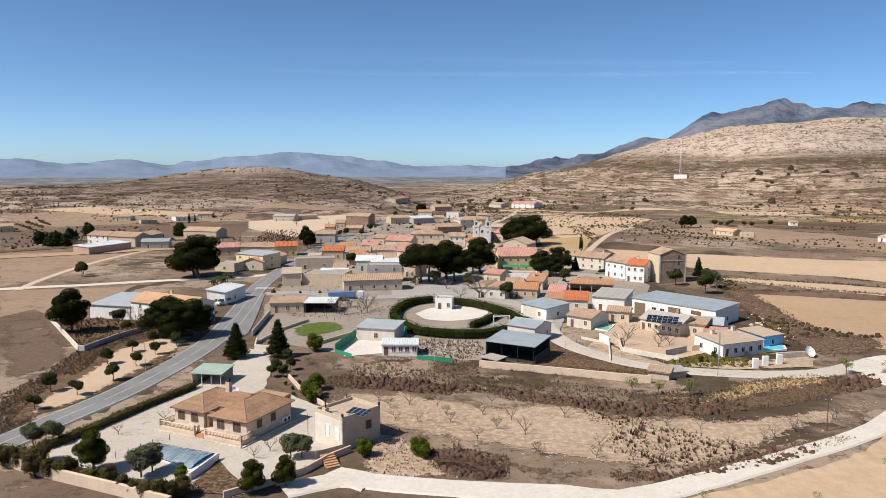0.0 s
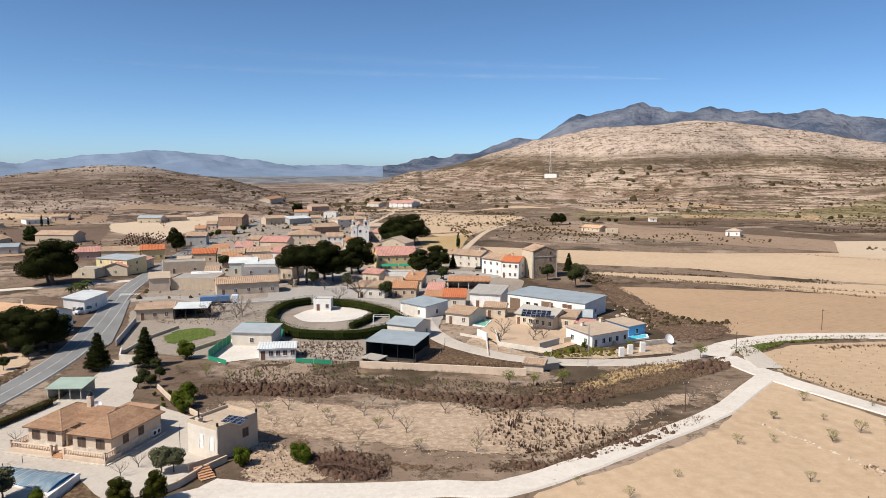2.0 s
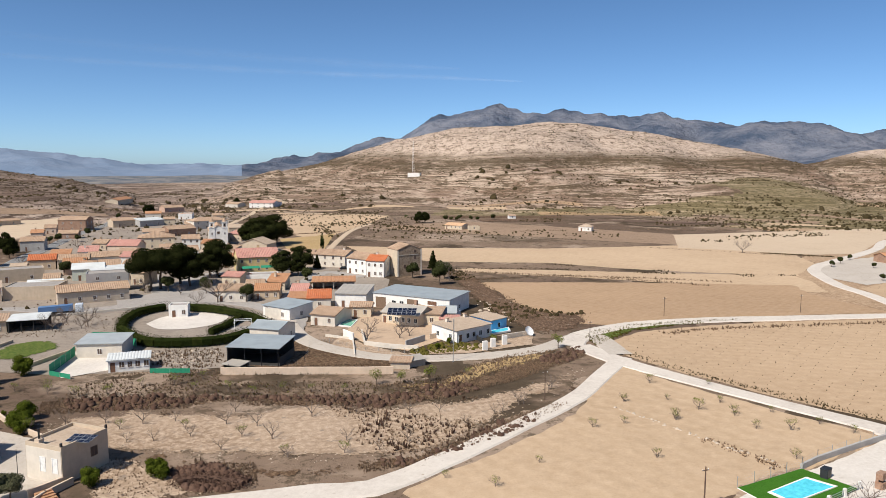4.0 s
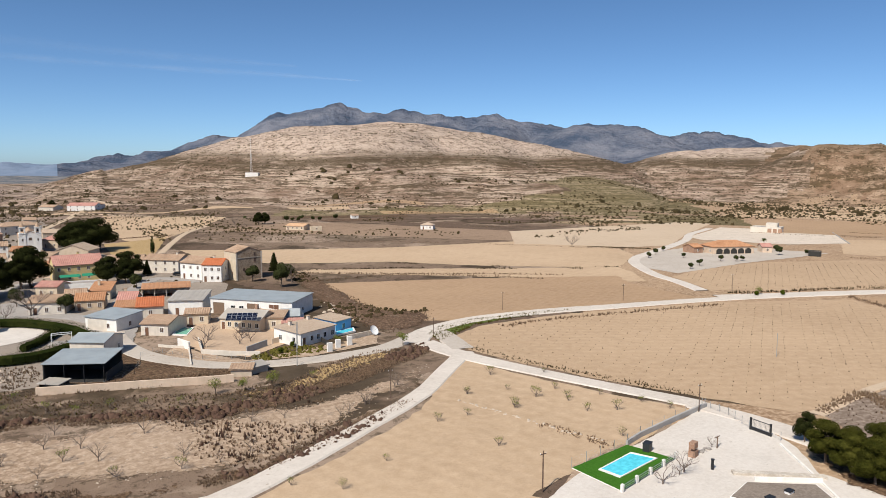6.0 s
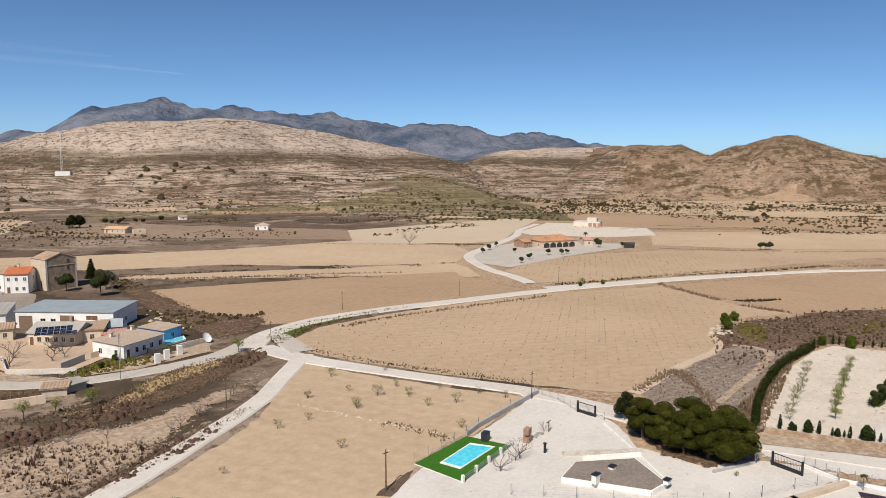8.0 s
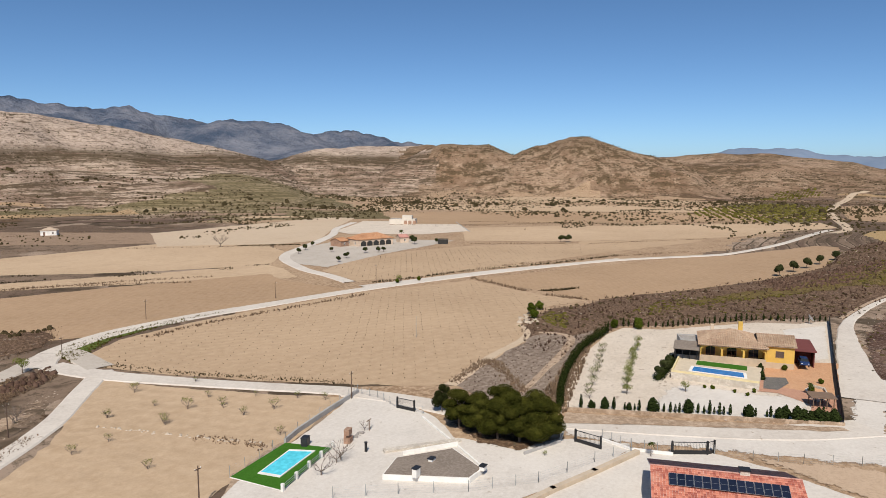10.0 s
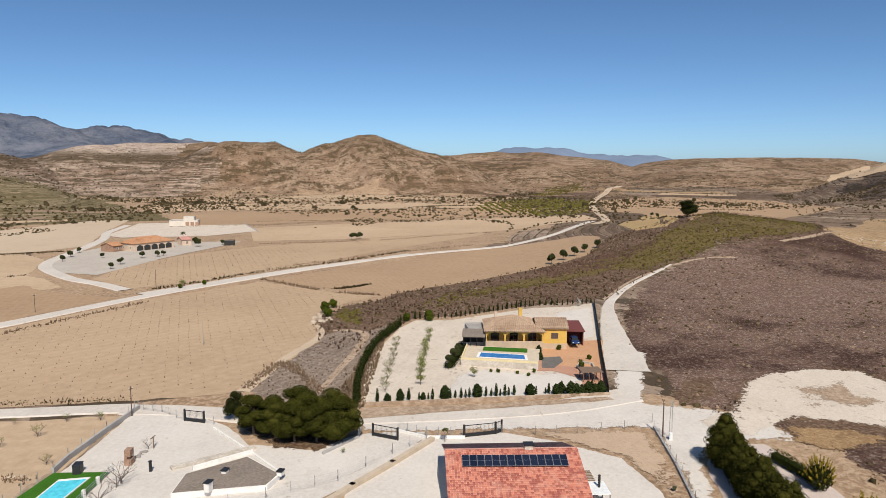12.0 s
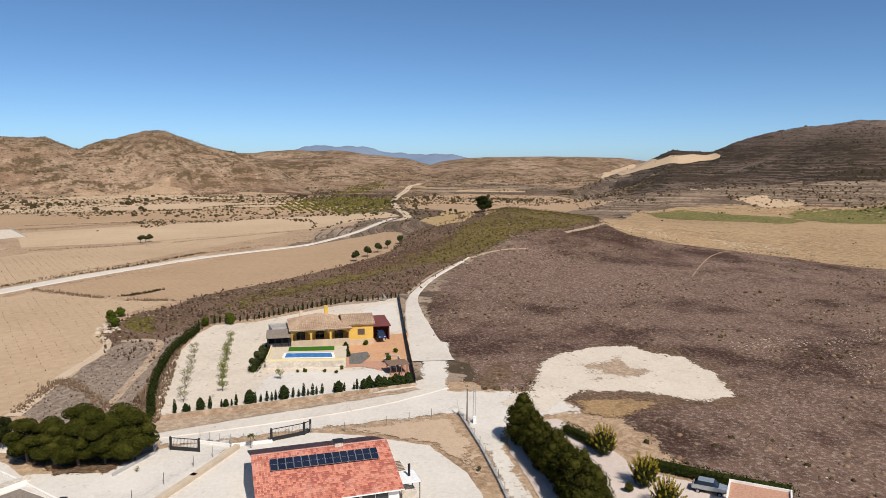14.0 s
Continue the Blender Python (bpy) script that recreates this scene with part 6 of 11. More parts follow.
ribbon("hump_path", [(227.3, -3.0), (257.2, -11.7), (276.4, -21.4), (296.1, -37.2), (302.2, -55.0)], [0.7, 0.8, 0.9, 1.2, 1.6], "chalk", 0.16, 0.2, "pale stony path round the hump", "path", 3.0)
ribbon("hump_ledge", [(341.1, -81.5), (360.9, -98.0), (378.2, -108.9), (397.8, -121.7)], [2.0, 2.6, 2.2, 1.2], "chalk", 0.16, 0.3, "eroded pale ledge", "bank", 3.0)
ribbon("slope_path", [(168.6, 64.4), (170.0, 60.3), (168.8, 56.5), (163.5, 54.2), (151.4, 52.4), (137.6, 51.0), (127.7, 50.0), (121.9, 49.7)], [1.2, 1.6, 1.8, 1.8, 1.6, 1.3, 1.2, 0.8], "chalk", 0.13, 0.2, "worn pale path round a fallow strip", "path", 2.0)
ribbon("field_margin", [(119.1, 63.4), (127.5, 64.0), (140.9, 65.2), (151.1, 65.2), (160.1, 65.2), (167.1, 66.9), (172.6, 70.1), (174.9, 72.9)], [2.5, 2.4, 2.2, 2.0, 1.8, 1.8, 1.5, 1.0], "field_pale", 0.1, 0.1, "pale margin of the vineyard", "field", 2.0)
ribbon("track_7", [(202.6, 143.4), (263.9, 116.1), (321.1, 83.8), (376.4, 38.1), (436.4, 15.5), (536.8, 2.0)], [4.0, 4.0, 3.8, 4, 4], "track", 0.22, 0.03, "white gravel road between fields", "track", 6.0)
ribbon("track_8", [(466.5, 0.7), (558.7, -8.4), (658.8, -1.8), (797.2, 3.2), (1051.6, -14.3), (1142.2, -37.0)], [5, 6, 6, 7, 8, 9], "field_pale", 0.3, 0.04, "pale winding track", "track", 6.0)
ribbon("track_9", [(208.1, 152.6), (217.4, 170.1), (224.3, 187.0), (242.3, 212.7), (258.9, 226.6), (277.5, 235.4), (316.2, 252.1), (347.4, 267.7), (382.4, 291.2), (429.1, 311.8)], [4.5, 4.5, 5, 5, 4.5, 4.5, 4.5], "track", 0.2, 0.03, "pale drive to the farmhouse", "track", 4.0)
ribbon("lane_3", [(73.2, 356.9), (89.9, 407.0), (112.1, 466.4), (137.6, 513.2)], 3.2, "field_pale", 0.18, 0.05, "pale lane behind the village", "lane")
ribbon("lane_4", [(52.4, 686.1), (110.8, 644.2), (172.6, 591.6)], 4.0, "field_pale", 0.18, 0.05, "pale lane edge", "lane", 8.0)
ribbon("lane_5", [(30.9, 509.0), (74.0, 684.5), (108.3, 753.1), (100.6, 812.3)], 4.0, "field_pale", 0.25, 0.05, "pale lane to a far farm", "lane", 8.0)


def road_lines():
    """Painted centre and edge lines of the asphalt road."""
    C = curve_points([(-70.9, 94.5), (-67.4, 104.0), (-64.5, 114.5), (-60.8, 126.9), (-58.5, 139.4), (-56.8, 153.5), (-56.2, 169.1), (-57.7, 187.9), (-60.4, 211.2), (-64.8, 244.4), (-66.3, 272.8), (-66.2, 312.5), (-65.7, 366.0), (-61.3, 416.5), (-56.4, 490.4), (-46.3, 557.1), (-43.8, 610.4)], 2.0)
    T = np.gradient(C, axis=0)
    T /= np.linalg.norm(T, axis=1)[:, None]
    N = np.stack([-T[:, 1], T[:, 0]], 1)
    for off, w, name in ((0.0, 0.12, "centre_line"), (2.95, 0.12, "edge_line"), (-2.95, 0.12, "edge_line")):
        V = []
        for i in range(len(C)):
            for s in (-0.5, 0.5):
                p = C[i] + N[i] * (off + s * w)
                V.append(tuple(p))
        V = np.array(V)
        V = np.column_stack([V, land(V[:, 0], V[:, 1]) + 0.215])
        Fc = [(2 * i, 2 * i + 2, 2 * i + 3, 2 * i + 1) for i in range(len(C) - 1) if off or i % 5 < 4]
        mesh_object(name, V, Fc, M["paint"], road)
    # zebra crossing
    a, b = np.array((-65.9, 245.6)), np.array((-60.6, 245.7))
    d = (b - a) / np.linalg.norm(b - a)
    n = np.array((-d[1], d[0]))
    for k in range(7):
        p = a + d * (0.4 + k * 0.95)
        V = [(*(p + d * u + n * v), 0.225 + land_z(*p)) for u, v in ((0, -1.8), (0.5, -1.8), (0.5, 1.8), (0, 1.8))]
        mesh_object("crossing_stripe", V, [(0, 1, 2, 3)], M["paint"], road)


road_lines()


def strip_fields(n, seed, bearings=(-33, 122), reach=(390, 760), size=1.0):
    """Long narrow fields and fallow strips on the far plain, wherever no other field lies."""
    rng = random.Random(seed)
    taken = [(e, *np.mean(e, 0), np.hypot(*(np.array(e) - np.mean(e, 0)).T).max()) for e in COVER]
    for i in range(n):
        az, r = radians(rng.uniform(*bearings)), rng.uniform(*reach)
        x, y = r * math.sin(az), r * math.cos(az)
        L, w, t = rng.uniform(50, 150) * size, rng.uniform(9, 26) * size, az + rng.uniform(-0.28, 0.28)
        u, v = (math.cos(t), -math.sin(t)), (math.sin(t), math.cos(t))
        ring = [(x + u[0] * a * L / 2 + v[0] * b * w / 2, y + u[1] * a * L / 2 + v[1] * b * w / 2) for a, b in ((-1, -1), (0, -1.15), (1, -1), (1, 1), (0, 1.1), (-1, 1))]
        probe = np.array([*ring, (x, y), *[((p[0] + x) / 2, (p[1] + y) / 2) for p in ring]])
        if any(math.hypot(cx - x, cy - y) < cr + L * 0.6 and (inside(probe, e).any() or inside(np.array(e), ring).any()) for e, cx, cy, cr in taken):
            continue
        if max(land_z(*p) for p in ring) > 9:
            continue
        mat = rng.choice(("field_dull", "weeds", "field_grey", "field_brown", "scrub_brown")) if az < 0 else rng.choice(("field_tan", "field_pale", "field_dull", "weeds", "field_grey", "ochre_field", "field_brown", "scrub_brown"))
        word = dict(field_tan="tan ploughed", field_pale="pale dry", field_dull="dull brown", weeds="weedy brown", field_grey="dark fallow", ochre_field="ochre stubble", field_brown="brown ploughed", scrub_brown="scrubby brown")[mat]
        F("strip_field", ring, mat, 0.25, 8, 1.5, f"{word} strip field on the plain", "field")
        taken.append((ring, x, y, L * 0.6))


strip_fields(260, 3)
strip_fields(150, 9, (84, 111), (640, 1080), 1.7)
# ---- buildings ----
ROOF_WORD = dict(tile_old="old pale clay tile", tile_villa="brown clay tile", tile_terracotta="terracotta tile", tile_red="bright red tile", tile_pink="pinkish tile", tile_peach="orange tile", sheet_grey="grey sheet metal", sheet_blue="blue-grey sheet metal",
                 sheet_light="pale sheet metal", sheet_fibre="weathered fibre-cement", sheet_green="green sheet metal", roof_gravel="flat gravel", roof_grey="flat grey", concrete="flat concrete")
WALL_WORD = dict(white="white rendered", offwhite="off-white rendered", cream="cream rendered", yellow="yellow rendered", ochre="ochre rendered", tan="tan rendered", villa="peach-beige rendered", pink="brick-pink rendered",
                 grey="grey rendered", orange="orange-yellow rendered", palepeach="pale peach rendered", stone="rubble stone", brick="brick", pale_stone="pale stone", palegreen="pale green rendered", earthwall="bare earth-coloured", lemon="lemon rendered")


def slope(bm, poly, period=0.0, amp=0.06, thick=0.14, course=0.0):
    """One roof slope over a convex outline in space (first two corners: the eave). period: barrel tiles as ribs; course: overlapping rows."""
    P = [Vector(p) for p in poly]
    u = (P[1] - P[0]).normalized()
    n = u.cross(P[2] - P[1]).normalized()
    if n.z < 0:
        n = -n
    v = n.cross(u)
    if not period:
        top = [bm.verts.new(p + n * 0.02) for p in P]
        low = [bm.verts.new(p - n * thick) for p in P]
        bm.faces.new(top), bm.faces.new(low[::-1])
        for i in range(len(P)):
            j = (i + 1) % len(P)
            bm.faces.new((low[i], low[j], top[j], top[i]))
        return
    U = [(p - P[0]).dot(u) for p in P]
    W = [(p - P[0]).dot(v) for p in P]
    sub = bmesh.new()
    step = period / 4
    nu = int((max(U) - min(U)) / step) + 1
    rows = max(1, int((max(W) - min(W)) / course)) if course else 1
    prof = (0.0, 0.8, 1.0, 0.8)
    for k in range(rows):
        w0, w1 = min(W) + (max(W) - min(W)) * k / rows, min(W) + (max(W) - min(W)) * (k + 1) / rows
        lo, hi = [], []
        for i in range(nu + 1):
            a = amp * prof[i % 4]
            x = min(U) + i * step
            lo.append(sub.verts.new(P[0] + u * x + v * w0 + n * (a + 0.03)))
            hi.append(sub.verts.new(P[0] + u * x + v * w1 + n * (a * 0.85)))
        for i in range(nu):
            sub.faces.new((lo[i], lo[i + 1], hi[i + 1], hi[i]))
    for i in range(len(P)):
        a, b = P[i], P[(i + 1) % len(P)]
        side = n.cross(b - a).normalized()
        mid = sum(P, Vector()) / len(P)
        if (mid - a).dot(side) < 0:
            side = -side
        g = list(sub.verts) + list(sub.edges) + list(sub.faces)
        bmesh.ops.bisect_plane(sub, geom=g, plane_co=a - side * 0.001, plane_no=-side, clear_outer=True)
    me = bpy.data.meshes.new("slope")
    sub.to_mesh(me)
    sub.free()
    bm.from_mesh(me)
    bpy.data.meshes.remove(me)
    low = [bm.verts.new(p - n * thick) for p in P]
    top = [bm.verts.new(p) for p in P]
    bm.faces.new(low[::-1])
    for i in range(len(P)):
        j = (i + 1) % len(P)
        bm.faces.new((low[i], low[j], top[j], top[i]))


_win_cache = {}


def window(parent, x, y, z, w, h, side, pane="glass", frame_mat="frame_white", name="window", sill=True):
    """A window or door on a wall face: a frame with its pane set back. side: turn of the face (degrees)."""
    key = (round(w, 2), round(h, 2), pane, frame_mat, name, sill)
    if key not in _win_cache:
        t = 0.07
        bm = boxes((-w / 2 - t, -0.06, -t * (name == "window"), -w / 2, 0.05, h + t), (w / 2, -0.06, -t * (name == "window"), w / 2 + t, 0.05, h + t), (-w / 2, -0.06, h, w / 2, 0.05, h + t))
        if name == "window":
            box(bm, -w / 2 - (0.06 if sill else 0), -0.12, -t, w / 2 + (0.06 if sill else 0), 0.05, 0)
            if w > 0.8:
                box(bm, -0.025, -0.045, 0, 0.025, 0.04, h)
        bm2 = boxes((-w / 2, -0.012, 0, w / 2, 0.04, h))
        mes = []
        for b, mt in ((bm, frame_mat), (bm2, pane)):
            me = bpy.data.meshes.new(name)
            b.to_mesh(me)
            b.free()
            me.materials.append(M[mt])
            mes.append(me)
        _win_cache[key] = mes
    fr, pn = _win_cache[key]
    ob = new(name, fr)
    ob.parent = parent
    ob.matrix_basis = pose(x, y, z, 0, 0, side)
    p = new("pane" if pane in ("glass", "shutter") else "door_leaf", pn)
    p.parent = ob
    return ob


def house(name, A, B, depth, eave, roof="gable", rise=1.4, wall="white", top="tile_old", wins=(2, 1), storeys=None, chimney=None, over=0.35, label="", category="house", group="village houses", door="door_brown", pane="shutter",
          period=0.0, side_wins=1, base=None, parapet=0.35, turn_ridge=False, doors=1, state=""):
    """A house: A and B are the ends of its front at the ground (the front faces right of A to B), depth goes back from it.
    roof: gable (ridge along the front), cross (ridge front to back), hip, mono (rises to the back), monof (rises to the front), flat."""
    ax, ay = A
    L, turn = math.hypot(B[0] - ax, B[1] - ay), math.degrees(math.atan2(B[1] - ay, B[0] - ax))
    storeys = storeys or max(1, int(round(eave / 2.9)))
    root = empty(name, ax, ay, turn, label=label or f"{WALL_WORD.get(wall, wall)} {category} with a {ROOF_WORD.get(top, top)} roof{state}", category=category, group=group)
    z0 = -0.6
    if not period and top.startswith("tile") and ay < 420:
        period = 0.62
    D, E, o = depth, eave, over
    wl = bmesh.new()
    if roof == "flat":
        box(wl, 0, 0, z0, L, D, E)
        t = 0.2
        for r in ((0, 0, L, t), (0, D - t, L, D), (0, t, t, D - t), (L - t, t, L, D - t)):
            box(wl, r[0], r[1], E, r[2], r[3], E + parapet)
    elif roof == "gable":
        prism(wl, [(0, 0), (L, 0), (L, D), (0, D)], z0, E)
        for x in (0, L):
            vs = [wl.verts.new(p) for p in ((x, 0, E), (x, D, E), (x, D / 2, E + rise))]
            wl.faces.new(vs)
    elif roof == "cross":
        prism(wl, [(0, 0), (L, 0), (L, D), (0, D)], z0, E)
        for y in (0, D):
            wl.faces.new([wl.verts.new(p) for p in ((0, y, E), (L, y, E), (L / 2, y, E + rise))])
    elif roof == "mono":
        prism(wl, [(0, 0), (L, 0), (L, D), (0, D)], z0, [E, E, E + rise, E + rise])
    elif roof == "monof":
        prism(wl, [(0, 0), (L, 0), (L, D), (0, D)], z0, [E + rise, E + rise, E, E])
    else:
        prism(wl, [(0, 0), (L, 0), (L, D), (0, D)], z0, E)
    part("wall", wl, wall, root)
    rf = bmesh.new()
    q = dict(period=period, course=0.42 if period and period < 0.5 else 0.0, amp=period * 0.2)
    k = rise / (D / 2) * o if roof in ("gable", "hip") else 0
    done = set()

    def slab(poly, **kw):
        bm = bmesh.new()
        slope(bm, poly, **kw)
        part("roof_slope", bm, top, root)

    def ridge(a, b, r):
        part("ridge", tube(bmesh.new(), a, b, r, n=6), top, root)

    if roof == "flat":
        box(rf, 0.21, 0.21, E, L - 0.21, D - 0.21, E + 0.06)
    elif roof == "gable":
        slab([(-o, -o, E - k), (L + o, -o, E - k), (L + o, D / 2, E + rise), (-o, D / 2, E + rise)], **q)
        slab([(L + o, D + o, E - k), (-o, D + o, E - k), (-o, D / 2, E + rise), (L + o, D / 2, E + rise)], **q)
        ridge((-o, D / 2, E + rise), (L + o, D / 2, E + rise), 0.13)
    elif roof == "cross":
        k = rise / (L / 2) * o
        slab([(-o, D + o, E - k), (-o, -o, E - k), (L / 2, -o, E + rise), (L / 2, D + o, E + rise)], **q)
        slab([(L + o, -o, E - k), (L + o, D + o, E - k), (L / 2, D + o, E + rise), (L / 2, -o, E + rise)], **q)
        ridge((L / 2, -o, E + rise), (L / 2, D + o, E + rise), 0.13)
    elif roof == "hip":
        h = min(L, D) / 2
        k = rise / h * o
        if L >= D:
            r0, r1 = (h, D / 2, E + rise), (L - h, D / 2, E + rise)
        else:
            r0, r1 = (L / 2, h, E + rise), (L / 2, D - h, E + rise)
        c = [(-o, -o, E - k), (L + o, -o, E - k), (L + o, D + o, E - k), (-o, D + o, E - k)]
        if L >= D:
            S = ([c[0], c[1], r1, r0], [c[1], c[2], r1], [c[2], c[3], r0, r1], [c[3], c[0], r0])
        else:
            S = ([c[0], c[1], r0], [c[1], c[2], r1, r0], [c[2], c[3], r1], [c[3], c[0], r0, r1])
        for s in S:
            slab(s, **q)
            for a, b in zip(s[1:], s[2:]):
                if (b, a) not in done:
                    done.add((a, b))
                    ridge(a, b, 0.12)
    elif roof in ("mono", "monof"):
        k = rise / D * o
        za, zb = (E - k, E + rise + k) if roof == "mono" else (E + rise + k, E - k)
        slab([(-o, -o, za), (L + o, -o, za), (L + o, D + o, zb), (-o, D + o, zb)], period=period or 0.0, amp=0.08, course=q["course"])
    if roof == "flat":
        part("roof", rf, top, root)
    if base:
        part("plinth", boxes((-0.04, -0.04, z0, L + 0.04, D + 0.04, base[1])), base[0], root)
    if chimney:
        for cx, cy in chimney:
            zc = E + rise * 0.4
            ch = part("chimney", boxes((cx * L - 0.35, cy * D - 0.35, zc - 0.8, cx * L + 0.35, cy * D + 0.35, E + rise + 0.9), bevel=0.03), "offwhite" if wall in ("white", "offwhite") else wall, root)
            part("cap", boxes((cx * L - 0.45, cy * D - 0.45, E + rise + 0.9, cx * L + 0.45, cy * D + 0.45, E + rise + 1.02)), "tile_old", ch)
    rng = random.Random(int(ax * 13 + ay * 7))
    sh = E / storeys
    nf, ns = wins if isinstance(wins, tuple) else (wins, side_wins)
    for s in range(storeys):
        for i in range(nf):
            x = L * (i + 0.5) / nf + rng.uniform(-0.2, 0.2)
            if s == 0 and i < doors and nf > 1:
                window(root, x, 0, 0, 0.95, 2.1, 0, door, "frame_white", "door", False)
            else:
                window(root, x, 0, s * sh + 0.95, 0.9, min(1.15, sh - 1.3), 0, pane)
        for i in range(ns):
            y = D * (i + 0.5) / ns
            window(root, L, y, s * sh + 0.95, 0.85, min(1.1, sh - 1.3), 90, pane)
            window(root, 0, y, s * sh + 0.95, 0.85, min(1.1, sh - 1.3), -90, pane)
    return root


def wall_line(name, pts, h, t=0.25, mat="white", label="", cap=None, z=0.0):
    """A free-standing wall along plan points."""
    root = empty(name, *pts[0], label=label or "low rendered garden wall", category="wall")
    o = pts[0]
    for a, b in zip(pts, pts[1:]):
        L = math.hypot(b[0] - a[0], b[1] - a[1])
        tr = math.degrees(math.atan2(b[1] - a[1], b[0] - a[0]))
        ob = part("section", boxes((-t / 2, -t / 2, -0.5, L + t / 2, t / 2, h), bevel=0.02), mat, root)
        ob.matrix_basis = pose(a[0] - o[0], a[1] - o[1], land_z(*a) - land_z(*o) + z, 0, 0, tr)
        if cap:
            cp = part("coping", boxes((-t / 2 - 0.05, -t / 2 - 0.05, h, L + t / 2 + 0.05, t / 2 + 0.05, h + 0.07)), cap, ob)
    return root


def fence(name, pts, h=1.8, gap=3.0, mat="steel", label="", net="steel", wires=5, solid=None):
    """Posts with wires, or with a screen where solid names a material."""
    root = empty(name, *pts[0], label=label or "galvanised wire fence on slim steel posts", category="fence")
    o = pts[0]
    me_p = None
    zs = land_z(*o)
    wb = bmesh.new()
    for a, b in zip(pts, pts[1:]):
        L = math.hypot(b[0] - a[0], b[1] - a[1])
        n = max(1, int(L / gap))
        for k in range(n + 1):
            x, y = a[0] + (b[0] - a[0]) * k / n, a[1] + (b[1] - a[1]) * k / n
            if me_p is None:
                bm = tube(bmesh.new(), (0, 0, -0.3), (0, 0, h + 0.06), 0.045, n=6)
                me_p = bpy.data.meshes.new("post")
                bm.to_mesh(me_p)
                bm.free()
                me_p.materials.append(M[mat])
            p = new("post", me_p)
            p.parent = root
            p.matrix_basis = pose(x - o[0], y - o[1], land_z(x, y) - zs)
        for k in range(n):
            x0, y0, x1, y1 = [a[i] + (b[i] - a[i]) * (k + d) / n - o[i] for d in (0, 1) for i in (0, 1)]
            z0, z1 = land_z(x0 + o[0], y0 + o[1]) - zs, land_z(x1 + o[0], y1 + o[1]) - zs
            if solid:
                d = Vector((x1 - x0, y1 - y0, 0)).normalized().cross(Vector((0, 0, 1))) * 0.02
                q = [Vector((x0, y0, z0 + 0.03)), Vector((x1, y1, z1 + 0.03)), Vector((x1, y1, z1 + h)), Vector((x0, y0, z0 + h))]
                f = [wb.verts.new(p - d) for p in q], [wb.verts.new(p + d) for p in q]
                wb.faces.new(f[0]), wb.faces.new(f[1][::-1])
                wb.faces.new((f[0][3], f[0][2], f[1][2], f[1][3]))
            else:
                for w in range(wires):
                    zz = h * (w + 0.5) / wires
                    tube(wb, (x0, y0, z0 + zz), (x1, y1, z1 + zz), 0.008, n=3)
    part("screen" if solid else "wire_mesh", wb, solid or net, root)
    return root


def gate(name, a, b, h=2.0, label="dark grey sliding metal gate with a solid lower panel", mat="iron"):
    L, tr = math.hypot(b[0] - a[0], b[1] - a[1]), math.degrees(math.atan2(b[1] - a[1], b[0] - a[0]))
    root = empty(name, *a, tr, label=label, category="gate")
    part("gate_frame", boxes((0.1, -0.04, 0.08, L - 0.1, 0.04, 0.18), (0.1, -0.04, h - 0.12, L - 0.1, 0.04, h - 0.02), (0.1, -0.04, 0.08, 0.2, 0.04, h), (L - 0.2, -0.04, 0.08, L - 0.1, 0.04, h)), mat, root)
    part("lower_panel", boxes((0.2, -0.025, 0.18, L - 0.2, 0.025, h * 0.32)), mat, root)
    for k in range(int(L / 0.22)):
        x = 0.25 + k * 0.22
        if x < L - 0.25:
            bar = part("bar", boxes((x - 0.01, -0.01, h * 0.32, x + 0.01, 0.01, h - 0.1)), mat, root)
    for x in (0, L):
        part("gate_post", boxes((x - 0.12, -0.12, -0.2, x + 0.12, 0.12, h + 0.12), bevel=0.02), mat, root)
    return root


def pole(p, h=8.0, r=0.12, mat="pole_wood", label="dark creosoted wooden utility pole", arm=True, name="utility_pole"):
    root = empty(name, *p, label=label, category="pole")
    part("shaft", tube(bmesh.new(), (0, 0, -0.3), (0, 0, h), r, r * 0.65, 8), mat, root)
    if arm:
        part("cross_arm", boxes((-0.5, -0.05, h - 0.5, 0.5, 0.05, h - 0.4)), mat, root)
        for x in (-0.45, 0, 0.45):
            part("insulator", tube(bmesh.new(), (x, 0, h - 0.4), (x, 0, h - 0.22), 0.04, 0.03, 6), "white_metal", root)
    return root


